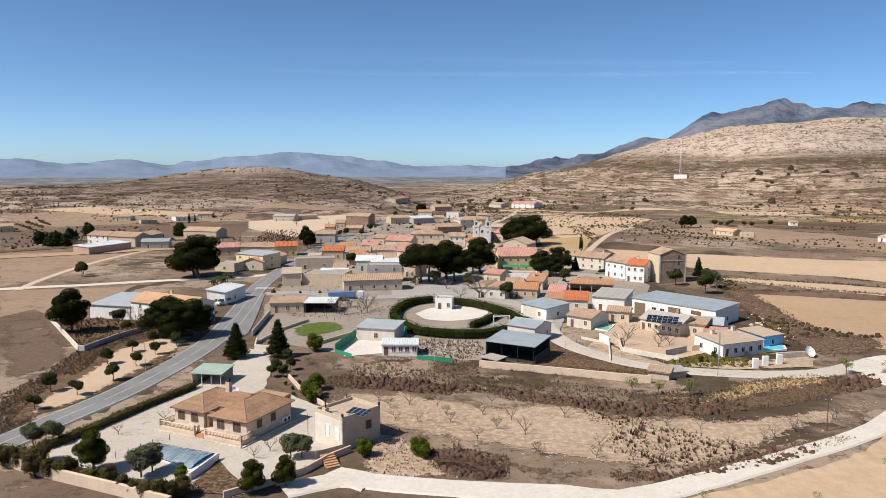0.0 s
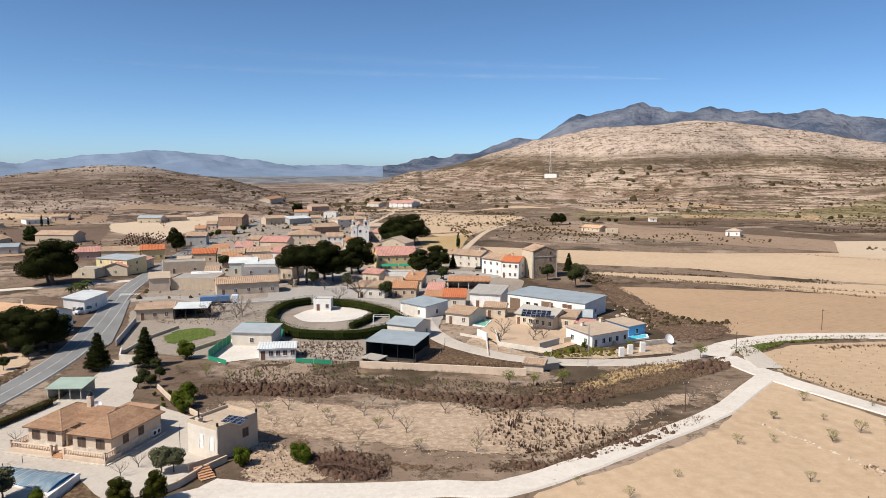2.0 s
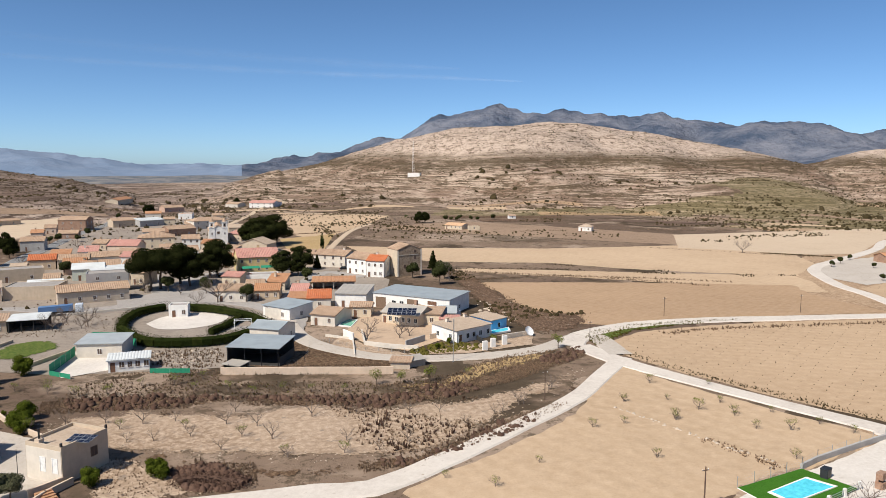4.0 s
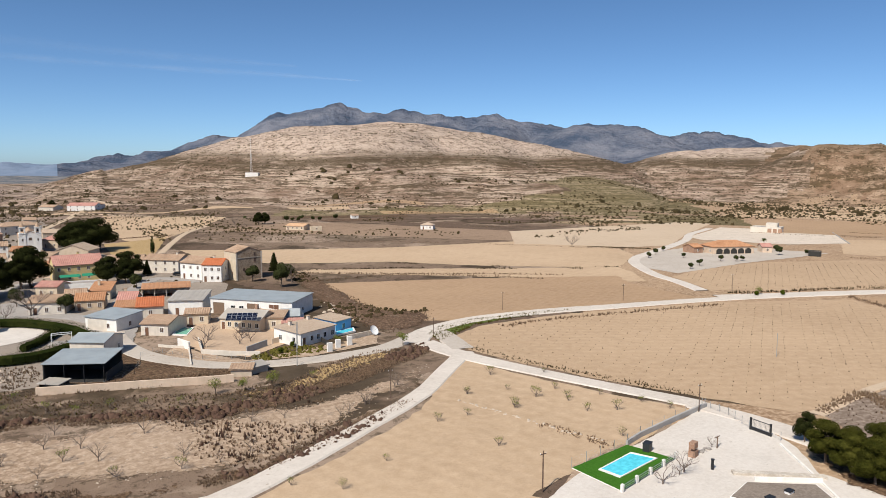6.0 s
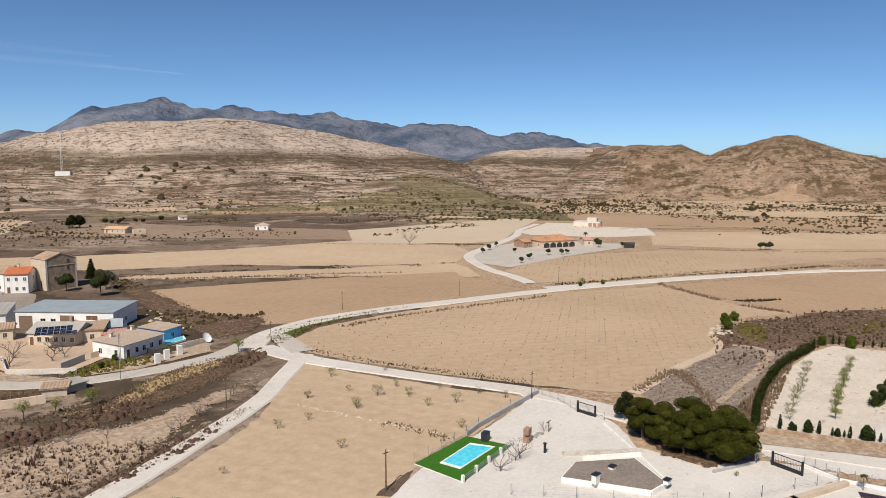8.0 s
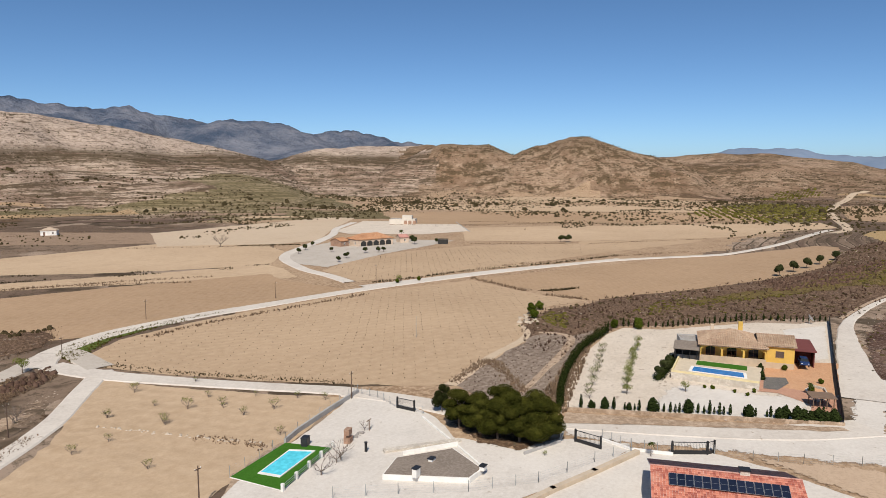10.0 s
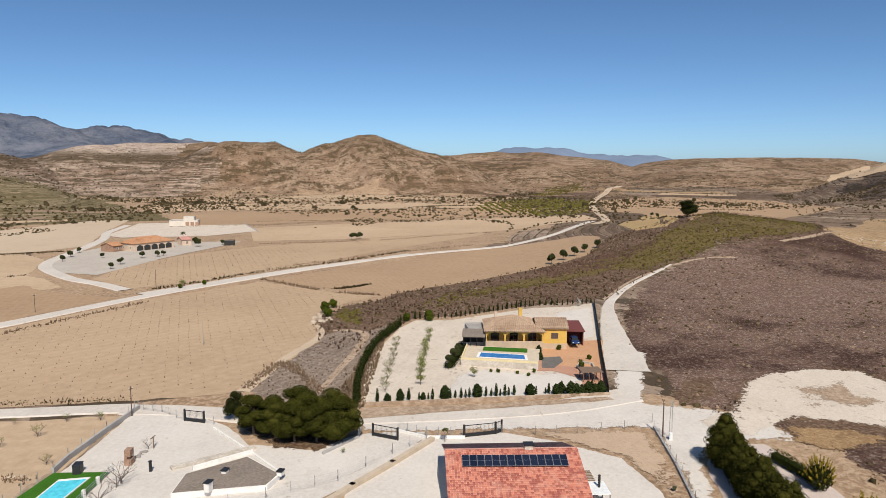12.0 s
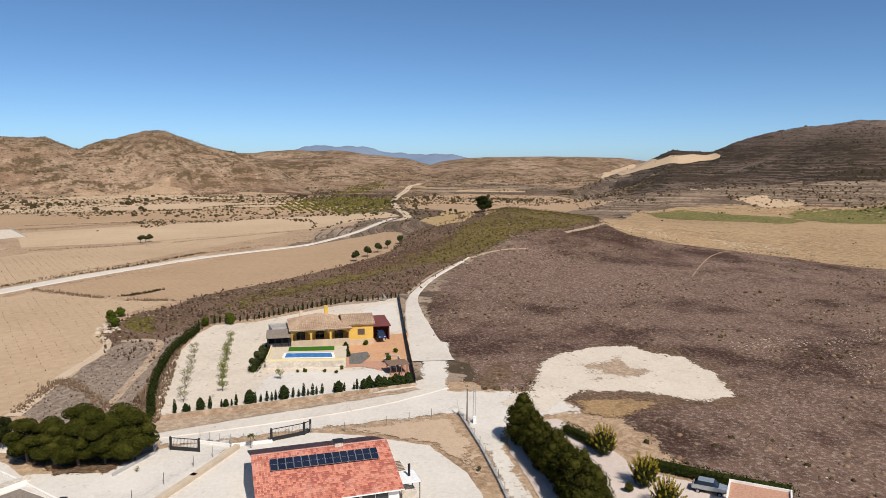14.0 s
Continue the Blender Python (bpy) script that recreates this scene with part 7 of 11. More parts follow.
def solar_array(name, A, B, C, cols, rows, z0, z1, label="dark blue solar panels in slim silver frames", lift=0.12, parent_turn=None):
    """Panels on a slope: A to B along the low edge, C above B at the high edge (plan points), at heights z0, z1."""
    A3, B3, C3 = Vector((*A, z0)), Vector((*B, z0)), Vector((*C, z1))
    u, v = (B3 - A3), (C3 - B3)
    v = v - u.normalized() * v.dot(u.normalized())
    n = u.cross(v).normalized()
    if n.z < 0:
        n = -n
    root = new(name)
    root.empty_display_size = 0.5
    root.matrix_basis = Matrix.Translation(A3 + n * lift) @ Matrix((u.normalized(), v.normalized(), n)).transposed().to_4x4()
    tagged(root, label, "solar panels")
    w, h = u.length / cols, v.length / rows
    fm = boxes((0.02, 0.02, 0, w - 0.02, h - 0.02, 0.03))
    me_f = bpy.data.meshes.new("panel_frame")
    fm.to_mesh(me_f)
    fm.free()
    me_f.materials.append(M["solar_frame"])
    cm = bmesh.new()
    for j in range(2):
        box(cm, 0.05, 0.05 + j * (h / 2 - 0.03), 0.03, w - 0.05, h / 2 - 0.01 + j * (h / 2 - 0.04), 0.036)
    me_c = bpy.data.meshes.new("cells")
    cm.to_mesh(me_c)
    cm.free()
    me_c.materials.append(M["solar"])
    for i in range(cols):
        for j in range(rows):
            f = new("panel", me_f)
            f.parent = root
            f.matrix_basis = pose(i * w, j * h, 0)
            c = new("cell_sheet", me_c)
            c.parent = f
    return root


def vehicle(name, p, turn, paint, kind="car", label=""):
    L, W, H = dict(car=(4.2, 1.75, 1.48), van=(4.8, 1.9, 1.95))[kind]
    root = empty(name, *p, turn, label=label, category=kind, z=land_z(*p) + 0.2)
    bm = bmesh.new()
    prof = [(-L / 2, 0.35), (-L / 2, 0.85), (-L / 2 + 0.9, 0.95), (L / 2 - 0.15, 0.95), (L / 2, 0.8), (L / 2, 0.35)] if kind == "car" else [(-L / 2, 0.35), (-L / 2, 0.95), (-L / 2 + 0.8, 1.1), (L / 2, 1.1), (L / 2, 0.35)]
    lo = [bm.verts.new((x, -W / 2, z)) for x, z in prof]
    hi = [bm.verts.new((x, W / 2, z)) for x, z in prof]
    for i in range(len(prof)):
        j = (i + 1) % len(prof)
        bm.faces.new((lo[i], lo[j], hi[j], hi[i]))
    bm.faces.new(lo[::-1]), bm.faces.new(hi)
    bmesh.ops.bevel(bm, geom=list(bm.edges), offset=0.07, segments=2, affect="EDGES")
    bmesh.ops.recalc_face_normals(bm, faces=bm.faces)
    body = part("body", bm, paint, root)
    z1 = 0.93 if kind == "car" else 1.08
    cab = bmesh.new()
    a, b, c, d = (-L / 2 + 0.95, -L / 2 + 1.6, L / 2 - 0.75, L / 2 - 0.25) if kind == "car" else (-L / 2 + 0.75, -L / 2 + 1.35, L / 2 - 0.15, L / 2 - 0.05)
    vs = [cab.verts.new(q) for q in ((a, -W / 2 + 0.08, z1), (d, -W / 2 + 0.08, z1), (d, W / 2 - 0.08, z1), (a, W / 2 - 0.08, z1), (b, -W / 2 + 0.22, H - 0.03), (c, -W / 2 + 0.22, H - 0.03), (c, W / 2 - 0.22, H - 0.03), (b, W / 2 - 0.22, H - 0.03))]
    for f in ((0, 1, 5, 4), (1, 2, 6, 5), (2, 3, 7, 6), (3, 0, 4, 7)):
        cab.faces.new([vs[i] for i in f])
    part("glazing", cab, "glass", root)
    part("roof_panel", boxes((b - 0.03, -W / 2 + 0.2, H - 0.04, c + 0.03, W / 2 - 0.2, H), bevel=0.015), paint, root)
    for x in (-L / 2 + 0.8, L / 2 - 0.8):
        for s in (-1, 1):
            wh = part("wheel", tube(bmesh.new(), (x, s * (W / 2 - 0.12), 0.12), (x, s * (W / 2 + 0.03), 0.12), 0.31, n=14), "rubber", root)
            part("rim", tube(bmesh.new(), (x, s * (W / 2 + 0.02), 0.12), (x, s * (W / 2 + 0.045), 0.12), 0.18, n=10), "steel", wh)
    for s in (-1, 1):
        part("headlight", boxes((-L / 2 - 0.01, s * 0.6 - 0.16, 0.66, -L / 2 + 0.06, s * 0.6 + 0.16, 0.78)), "white_metal", root)
        part("tail_light", boxes((L / 2 - 0.06, s * 0.7 - 0.1, 0.66, L / 2 + 0.01, s * 0.7 + 0.1, 0.86)), "red_box", root)
    return root

# ---- the village ----
def tower_house():
    t = house("tower_house", (79.7, 259.0), (90.05, 260.75), 9.3, 10.4, "cross", 2.0, "stone", "tile_old", (0, 0), 3, label="tall rubble-stone tower house with its sunlit side coloured paler", category="tower", group="", over=0.15)
    A, B = (79.7, 259.0), (90.05, 260.75)
    L = math.dist(A, B)
    # cream sheet over the stone: the sunlit face's brightness is put into its colour
    part("rendered_side", boxes((-0.06, -0.05, -0.3, 0.0, 9.3, 10.3)), "cream", t)
    part("quoin", boxes((-0.1, -0.1, 0, 0.5, 0.0, 10.3)), "pale_stone", t)
    part("quoin", boxes((L - 0.5, -0.05, 0, L + 0.05, 0.0, 10.3)), "pale_stone", t)
    for x, z, w, h in ((0.72 * L, 6.6, 0.8, 1.2), (0.72 * L, 9.2, 0.7, 0.9), (0.3 * L, 3.4, 0.8, 1.0)):
        window(t, x, 0, z, w, h, 0, "shutter", "wood")
    window(t, -0.06, 3.0, 1.0, 0.6, 2.0, -90, "shutter", "wood")
    part("string_course", boxes((-0.12, -0.12, 8.2, L + 0.1, -0.02, 8.38)), "pale_stone", t)


tower_house()
hall = house("warehouse", (55.6, 205.6), (72.8, 186.2), 13.0, 4.5, "mono", 0.5, "white", "sheet_blue", (0, 1), 1, label="long white warehouse with a blue-grey metal roof and brown doors", category="warehouse", group="", over=0.3)
for f, w, h, n, p in ((0.1, 3.4, 3.2, "door", "wood"), (0.27, 1.3, 0.9, "window", "glass"), (0.37, 1.3, 0.9, "window", "glass"), (0.5, 3.2, 3.4, "door", "wood"), (0.75, 3.0, 1.8, "window", "door_brown"), (0.9, 1.1, 1.0, "window", "glass")):
    window(hall, f * 27, 0, 0 if n == "door" else 1.7, w, h, 0, p, "wood" if n == "door" else "frame_white", n, False)
house("annex_building", (63.4, 191.7), (70.5, 177.7), 3.2, 2.3, "flat", 0, "white", "roof_gravel", (2, 0), 1, label="low white lean-to with a flat roof", category="outbuilding", group="", door="door_brown")
house("barn", (44.6, 208.9), (53.1, 204.7), 12.0, 4.2, "mono", 0.9, "white", "sheet_fibre", (2, 0), 1, period=1.5, label="white barn with a ribbed fibre-cement roof", category="barn", group="")
pvh = house("house", (51.9, 183.2), (59.4, 174.5), 8.5, 3.1, "gable", 1.7, "cream", "sheet_fibre", (6, 1), 1, pane="glass", label="cream bungalow with a beige roof carrying solar panels", chimney=None)
part("chimney", boxes((7.6, 4.4, 4.2, 8.4, 5.2, 6.1), bevel=0.04), "brick", pvh)
solar_array("solar_panels", (51.0, 175.3), (57.9, 172.1), (59.3, 175.1), 6, 3, 3.55, 4.75, lift=0.25)
house("house", (61.6, 176.3), (65.5, 174.0), 7.0, 3.2, "mono", 0.6, "cream", "tile_old", (1, 0), 1, label="small cream house with a dark open doorway")
house("shed", (66.9, 178.9), (71.1, 177.1), 6.0, 2.6, "gable", 1.3, "grey", "sheet_grey", (0, 0), 1, label="grey gabled shed behind a house", category="shed")
house("shed", (64.7, 172.2), (69.6, 170.5), 4.0, 2.2, "mono", 0.3, "offwhite", "tile_pink", (0, 0), 1, label="low shed with a pink tile roof", category="shed")
wh = house("house", (62.3, 154.2), (73.2, 158.7), 9.0, 3.3, "mono", 0.5, "white", "roof_gravel", (5, 2), 1, label="long white bungalow with grey windows and a pale roof", pane="glass", chimney=((0.3, 0.8), (0.9, 0.9)))
house("house", (75.0, 162.3), (80.6, 165.0), 7.0, 3.2, "mono", 0.4, "bluewall", "roof_gravel", (1, 0), 1, label="bright blue rendered wing beside a plunge pool", pane="glass")
house("house", (68.6, 263.6), (74.3, 259.4), 9.0, 6.4, "gable", 1.8, "white", "tile_red", (3, 1), 2, label="white two-storey house with a bright red tile roof", chimney=((0.35, 0.6),))
house("house", (63.8, 276.2), (69.4, 267.6), 10.0, 6.2, "gable", 2.0, "white", "tile_old", (3, 1), 2)
house("house", (55.0, 300.4), (66.2, 289.9), 10.0, 5.2, "gable", 1.8, "offwhite", "tile_old", (4, 1), 2, chimney=((0.8, 0.5),))
house("house", (42.5, 307.6), (55.1, 302.1), 9.0, 4.8, "gable", 1.8, "earthwall", "tile_old", (3, 1), 1)
house("house", (23.1, 289.6), (39.2, 290.4), 12.0, 6.2, "gable", 3.0, "yellow", "tile_pink", (5, 1), 2, label="long yellow house with a pink tile roof and green awnings", chimney=((0.55, 0.55),))
house("outbuilding", (22.7, 260.4), (34.2, 258.4), 7.0, 3.2, "flat", 0, "white", "concrete", (1, 0), 1, category="outbuilding")
for A in ((23.7, 277.2), (30.8, 277.6)):
    aw = empty("awning", *A, 0, label="dark green canvas awning", category="awning", z=2.4)
    part("cloth", prism(bmesh.new(), [(0, 0), (6.5, 0), (6.5, 2.2), (0, 2.2)], 0.9, [1.0, 1.0, 1.6, 1.6]), "green_net", aw)
    for x in (0.1, 6.4):
        part("post", tube(bmesh.new(), (x, 0.1, -2.5), (x, 0.1, 0.9), 0.05), "steel", aw)
house("barn", (29.5, 361.2), (42.0, 354.1), 12.0, 4.2, "cross", 2.6, "tan", "roof_gravel", (0, 0), 1, category="barn")
house("house", (23.0, 229.1), (30.5, 227.2), 9.0, 3.0, "gable", 1.6, "ochre", "tile_terracotta", (3, 0), 1)
house("house", (11.3, 229.0), (20.3, 226.0), 10.0, 3.6, "gable", 1.4, "offwhite", "tile_old", (3, 0), 1)
house("house", (22.6, 201.9), (28.7, 193.5), 9.0, 3.5, "mono", 0.6, "white", "sheet_blue", (2, 1), 1, label="white garage building with a blue-grey metal roof")
gar = house("garage", (28.8, 194.3), (33.7, 199.7), 8.0, 2.7, "flat", 0, "offwhite", "concrete", (0, 0), 1, label="low garage with an ochre double door", category="garage")
window(gar, 2.6, 0, 0, 3.0, 2.2, 0, "door_yellow", "frame_white", "door", False)
house("house", (36.2, 208.7), (42.9, 207.2), 9.0, 3.2, "mono", 1.2, "offwhite", "tile_red", (1, 0), 1)
house("house", (30.9, 212.1), (36.5, 210.5), 8.0, 3.0, "mono", 0.6, "offwhite", "tile_terracotta", (1, 0), 1)
house("house", (33.3, 187.1), (38.8, 182.5), 10.0, 3.0, "gable", 1.3, "offwhite", "tile_old", (2, 0), 1)
house("outbuilding", (45.4, 193.0), (50.9, 190.8), 6.0, 3.0, "gable", 1.0, "cream", "tile_old", (2, 0), 1, category="outbuilding")
house("house", (-50.2, 202.9), (-40.6, 203.9), 8.0, 3.1, "mono", 0.5, "tan", "tile_old", (3, 0), 1, label="tan one-storey building with brown garage doors", pane="door_brown")
house("house", (-50.9, 253.0), (-35.6, 250.8), 12.0, 4.0, "flat", 0, "tan", "concrete", (0, 0), 1, label="plain tan walled yard building")
house("house", (-57.3, 250.4), (-50.9, 251.7), 10.0, 4.6, "mono", 0.8, "palepeach", "roof_gravel", (0, 0), 1)
house("house", (-33.8, 239.3), (-14.1, 243.1), 9.0, 3.9, "gable", 1.6, "earthwall", "tile_old", (5, 0), 1)
house("house", (-28.2, 261.2), (-15.2, 261.7), 8.0, 6.0, "flat", 0, "grey", "concrete", (2, 0), 2)
house("house", (-35.7, 288.8), (-25.1, 289.2), 10.0, 4.4, "gable", 1.6, "palegreen", "sheet_light", (2, 0), 1)
house("house", (-28.0, 282.8), (-16.1, 286.4), 9.0, 4.0, "mono", 0.8, "cream", "sheet_light", (2, 0), 1)
house("house", (-61.2, 291.6), (-45.5, 295.2), 9.0, 4.4, "flat", 0, "tan", "concrete", (2, 1), 1)
house("shed", (-45.5, 260.7), (-35.5, 260.9), 8.0, 3.2, "gable", 1.4, "white", "sheet_light", (0, 0), 1, category="shed")
house("house", (-55.7, 324.6), (-45.9, 324.9), 9.0, 4.2, "gable", 1.8, "ochre", "tile_red", (2, 1), 1)
house("house", (-45.4, 324.9), (-33.7, 325.1), 9.0, 3.8, "gable", 1.8, "cream", "tile_old", (2, 0), 1)
house("house", (-33.3, 327.2), (-22.2, 329.4), 9.0, 4.2, "gable", 1.8, "offwhite", "tile_old", (2, 0), 1)
house("house", (-40.8, 305.8), (-32.9, 305.9), 9.0, 4.0, "gable", 2.2, "pink", "tile_terracotta", (1, 0), 1)
house("house", (-30.3, 370.9), (-17.0, 366.0), 10.0, 4.4, "gable", 2.4, "palepeach", "tile_pink", (2, 0), 1, chimney=((0.3, 0.5),))
house("house", (-17.4, 388.0), (-0.3, 388.0), 15.0, 6.0, "hip", 2.4, "cream", "tile_old", (4, 2), 2, label="large cream house with a hipped straw-coloured tile roof")
house("house", (-21.9, 325.4), (-11.4, 321.7), 9.0, 4.2, "gable", 1.8, "white", "tile_pink", (2, 0), 1)
house("house", (-11.1, 329.7), (0.3, 330.2), 10.0, 4.2, "gable", 1.8, "offwhite", "tile_old", (2, 0), 1)
house("house", (3.3, 379.2), (11.8, 379.1), 9.0, 5.6, "gable", 1.8, "white", "tile_old", (3, 1), 2)
house("house", (12.0, 366.0), (19.2, 363.7), 9.0, 4.4, "gable", 1.8, "cream", "tile_terracotta", (2, 0), 1)
house("house", (1.1, 338.5), (9.8, 339.0), 9.0, 4.4, "gable", 1.8, "white", "tile_old", (2, 0), 1)
house("house", (12.3, 499.8), (34.5, 509.2), 12.0, 5.8, "hip", 2.0, "offwhite", "tile_old", (4, 1), 2)
house("house", (-3.3, 456.0), (12.2, 463.7), 10.0, 4.4, "gable", 1.8, "brick", "tile_old", (2, 0), 1)
house("warehouse", (-39.4, 535.8), (-23.4, 541.3), 14.0, 4.8, "gable", 1.6, "tan", "tile_old", (2, 0), 1, category="warehouse")
house("warehouse", (-22.3, 535.6), (-7.0, 546.3), 14.0, 4.4, "gable", 1.4, "grey", "sheet_light", (2, 0), 1, category="warehouse")
house("house", (-7.1, 552.1), (0.4, 552.2), 10.0, 4.0, "gable", 1.4, "cream", "tile_old", (1, 0), 1)
house("house", (-70.8, 518.3), (-54.2, 514.2), 14.0, 7.2, "gable", 2.0, "brick", "tile_old", (3, 2), 2)
house("house", (-63.3, 460.6), (-52.9, 459.9), 9.0, 3.4, "gable", 1.6, "brick", "tile_old", (1, 0), 1)
house("warehouse", (-135.0, 562.3), (-118.2, 561.3), 14.0, 4.2, "gable", 1.4, "cream", "sheet_grey", (3, 0), 1, category="warehouse")
house("shed", (-119.9, 573.9), (-103.5, 584.6), 10.0, 3.4, "gable", 1.2, "tan", "tile_old", (2, 0), 1, category="shed")
house("house", (-88.1, 299.7), (-74.4, 291.2), 10.0, 6.0, "mono", 0.6, "lemon", "sheet_grey", (3, 1), 2, label="pale yellow two-storey house with a grey roof")
house("house", (-74.0, 289.6), (-70.1, 316.3), 9.0, 3.6, "gable", 1.5, "cream", "tile_pink", (4, 1), 1)
house("barn", (-108.2, 338.8), (-98.5, 341.2), 10.0, 4.0, "gable", 1.8, "pink", "tile_pink", (1, 0), 1, category="barn")
house("house", (-98.0, 341.2), (-81.7, 341.7), 9.0, 4.0, "gable", 1.6, "cream", "tile_old", (3, 0), 1)
house("house", (-80.1, 337.3), (-70.3, 339.7), 9.0, 4.8, "gable", 1.9, "yellow", "tile_red", (3, 1), 1)
house("house", (-71.8, 400.2), (-61.2, 400.2), 10.0, 5.0, "gable", 1.8, "grey", "tile_old", (2, 0), 1, label="grey derelict house with a broken roofline")
house("house", (-93.3, 287.3), (-84.4, 284.4), 7.0, 3.2, "flat", 0, "cream", "concrete", (1, 0), 1)
# further houses that fill the village rows
_fill = random.Random(4)
for A, B, d, e in (((-35.2, 304.1), (-29.3, 304.3), 8, 3.6), ((-28.5, 306.1), (-20.7, 306.3), 8, 3.4), ((-19.9, 302.8), (-11.8, 299.7), 9, 3.8), ((-15.2, 274.3), (-10.7, 271.5), 8, 4.2), ((-6.8, 356.2), (0.3, 356.4), 9, 3.8), ((10.1, 330.7), (16.4, 328.9), 8, 4.0),
                   ((1.5, 314.5), (7.8, 310.9), 8, 3.6), ((18.7, 343.6), (25.0, 339.3), 8, 4.2), ((18.3, 307.4), (23.4, 303.7), 9, 4.4), ((15.1, 260.3), (20.9, 256.5), 8, 3.2), ((28.1, 418.8), (34.9, 412.2), 9, 4.4), ((31.8, 463.5), (41.1, 463.8), 9, 4.0),
                   ((-17.6, 447.9), (-5.7, 447.9), 10, 4.4), ((-39.0, 393.3), (-32.5, 390.5), 8, 3.2), ((-41.1, 356.0), (-33.1, 356.0), 8, 3.2), ((-52.5, 356.0), (-44.5, 356.0), 8, 3.0), ((-23.5, 349.0), (-15.1, 349.1), 8, 3.4), ((-42.6, 273.2), (-37.8, 273.3), 8, 3.4),
                   ((-60.0, 312.7), (-54.7, 312.8), 8, 3.2), ((-16.0, 292.9), (-10.8, 291.4), 8, 3.4), ((28.9, 245.7), (34.6, 243.5), 8, 3.0), ((21.7, 242.1), (27.4, 241.1), 8, 2.8), ((6.4, 504.4), (12.5, 504.3), 10, 3.6), ((28.6, 589.3), (36.6, 589.5), 10, 3.8),
                   ((2.8, 605.0), (13.4, 603.5), 12, 4.0), ((-21.8, 620.9), (-9.9, 621.1), 12, 4.2), ((-77.6, 464.4), (-71.3, 464.6), 10, 3.8), ((-75.8, 499.3), (-69.4, 499.5), 10, 4.0), ((33.7, 224.3), (38.5, 222.4), 7, 2.8), ((-29.4, 253.5), (-25.3, 253.6), 7, 3.0)):
    house("house", A, B, d, e * _fill.uniform(0.9, 1.1), _fill.choice(("gable", "gable", "gable", "mono", "flat")), _fill.uniform(1.2, 1.9) , _fill.choice(("offwhite", "cream", "tan", "earthwall", "white", "palepeach")),
          _fill.choice(("tile_old", "tile_old", "tile_old", "tile_terracotta", "roof_gravel", "tile_pink")), (_fill.choice((1, 2, 2)), 0), 1, chimney=((0.3, 0.6),) if _fill.random() < 0.4 else None)
# outlying farms
house("farmhouse", (68.2, 708.9), (89.2, 696.3), 14.0, 5.0, "gable", 2.2, "white", "tile_pink", (4, 1), 2, category="farmhouse", group="outlying farms")
house("farmhouse", (90.0, 702.9), (100.5, 718.0), 12.0, 4.4, "gable", 1.8, "white", "tile_old", (2, 1), 1, category="farmhouse", group="outlying farms")
house("farmhouse", (47.9, 735.3), (58.7, 723.9), 12.0, 4.0, "gable", 1.8, "offwhite", "tile_old", (2, 0), 1, category="farmhouse", group="outlying farms")
house("farmhouse", (-7.9, 702.4), (9.0, 710.0), 12.0, 4.4, "gable", 2.0, "pink", "tile_old", (2, 0), 1, category="farmhouse", group="outlying farms")
house("farmhouse", (-51.4, 768.2), (-40.4, 816.9), 12.0, 4.4, "gable", 2.0, "cream", "tile_terracotta", (2, 0), 1, category="farmhouse", group="outlying farms")
house("farmhouse", (174.3, 456.3), (182.3, 444.7), 9.0, 2.8, "gable", 1.4, "cream", "tile_peach", (4, 0), 1, category="farmhouse", group="outlying farms")
house("hut", (185.1, 438.8), (192.1, 437.1), 6.0, 2.4, "flat", 0, "cream", "roof_gravel", (1, 0), 1, category="hut", group="outlying farms")
house("hut", (252.8, 410.9), (259.2, 405.2), 8.0, 3.2, "hip", 1.6, "white", "roof_gravel", (2, 1), 1, category="hut", group="outlying farms", label="small white hut with a pyramid roof")
house("hut", (257.6, 525.8), (263.1, 524.8), 5.0, 2.6, "gable", 1.0, "white", "tile_old", (1, 0), 1, category="hut", group="outlying farms")
house("farmhouse", (-197.1, 391.4), (-183.7, 386.3), 10.0, 5.0, "gable", 2.0, "white", "tile_old", (3, 1), 2, category="farmhouse", group="outlying farms")
house("farmhouse", (-183.1, 386.3), (-165.1, 378.8), 11.0, 5.0, "gable", 2.2, "tan", "tile_old", (3, 1), 1, category="farmhouse", group="outlying farms")
house("barn", (-167.9, 386.8), (-165.2, 416.3), 9.0, 4.0, "gable", 1.8, "tan", "tile_old", (1, 0), 1, category="barn", group="outlying farms")
house("barn", (-172.1, 342.8), (-162.8, 368.1), 10.0, 3.6, "mono", 0.7, "pink", "sheet_light", (0, 0), 1, category="barn", group="outlying farms")
house("barn", (-157.5, 368.2), (-144.2, 371.2), 10.0, 3.8, "gable", 1.2, "grey", "sheet_blue", (2, 0), 1, category="barn", group="outlying farms", label="blue-grey metal barn of a farm")
house("farmhouse", (-156.6, 426.6), (-134.8, 420.3), 11.0, 4.4, "gable", 2.0, "tan", "tile_old", (4, 0), 1, category="farmhouse", group="outlying farms")
house("farmhouse", (-253.9, 548.7), (-242.4, 549.4), 10.0, 3.4, "hip", 1.8, "cream", "tile_old", (3, 0), 1, category="farmhouse", group="outlying farms")
house("farmhouse", (-207.4, 550.7), (-194.7, 562.3), 9.0, 3.0, "flat", 0, "white", "roof_gravel", (4, 0), 1, category="farmhouse", group="outlying farms")
house("barn", (-226.6, 531.6), (-217.1, 537.7), 8.0, 2.6, "flat", 0, "tan", "roof_gravel", (1, 0), 1, category="barn", group="outlying farms")
house("farmhouse", (-198.1, 572.5), (-187.0, 573.4), 9.0, 3.2, "gable", 1.6, "tan", "tile_old", (2, 0), 1, category="farmhouse", group="outlying farms")
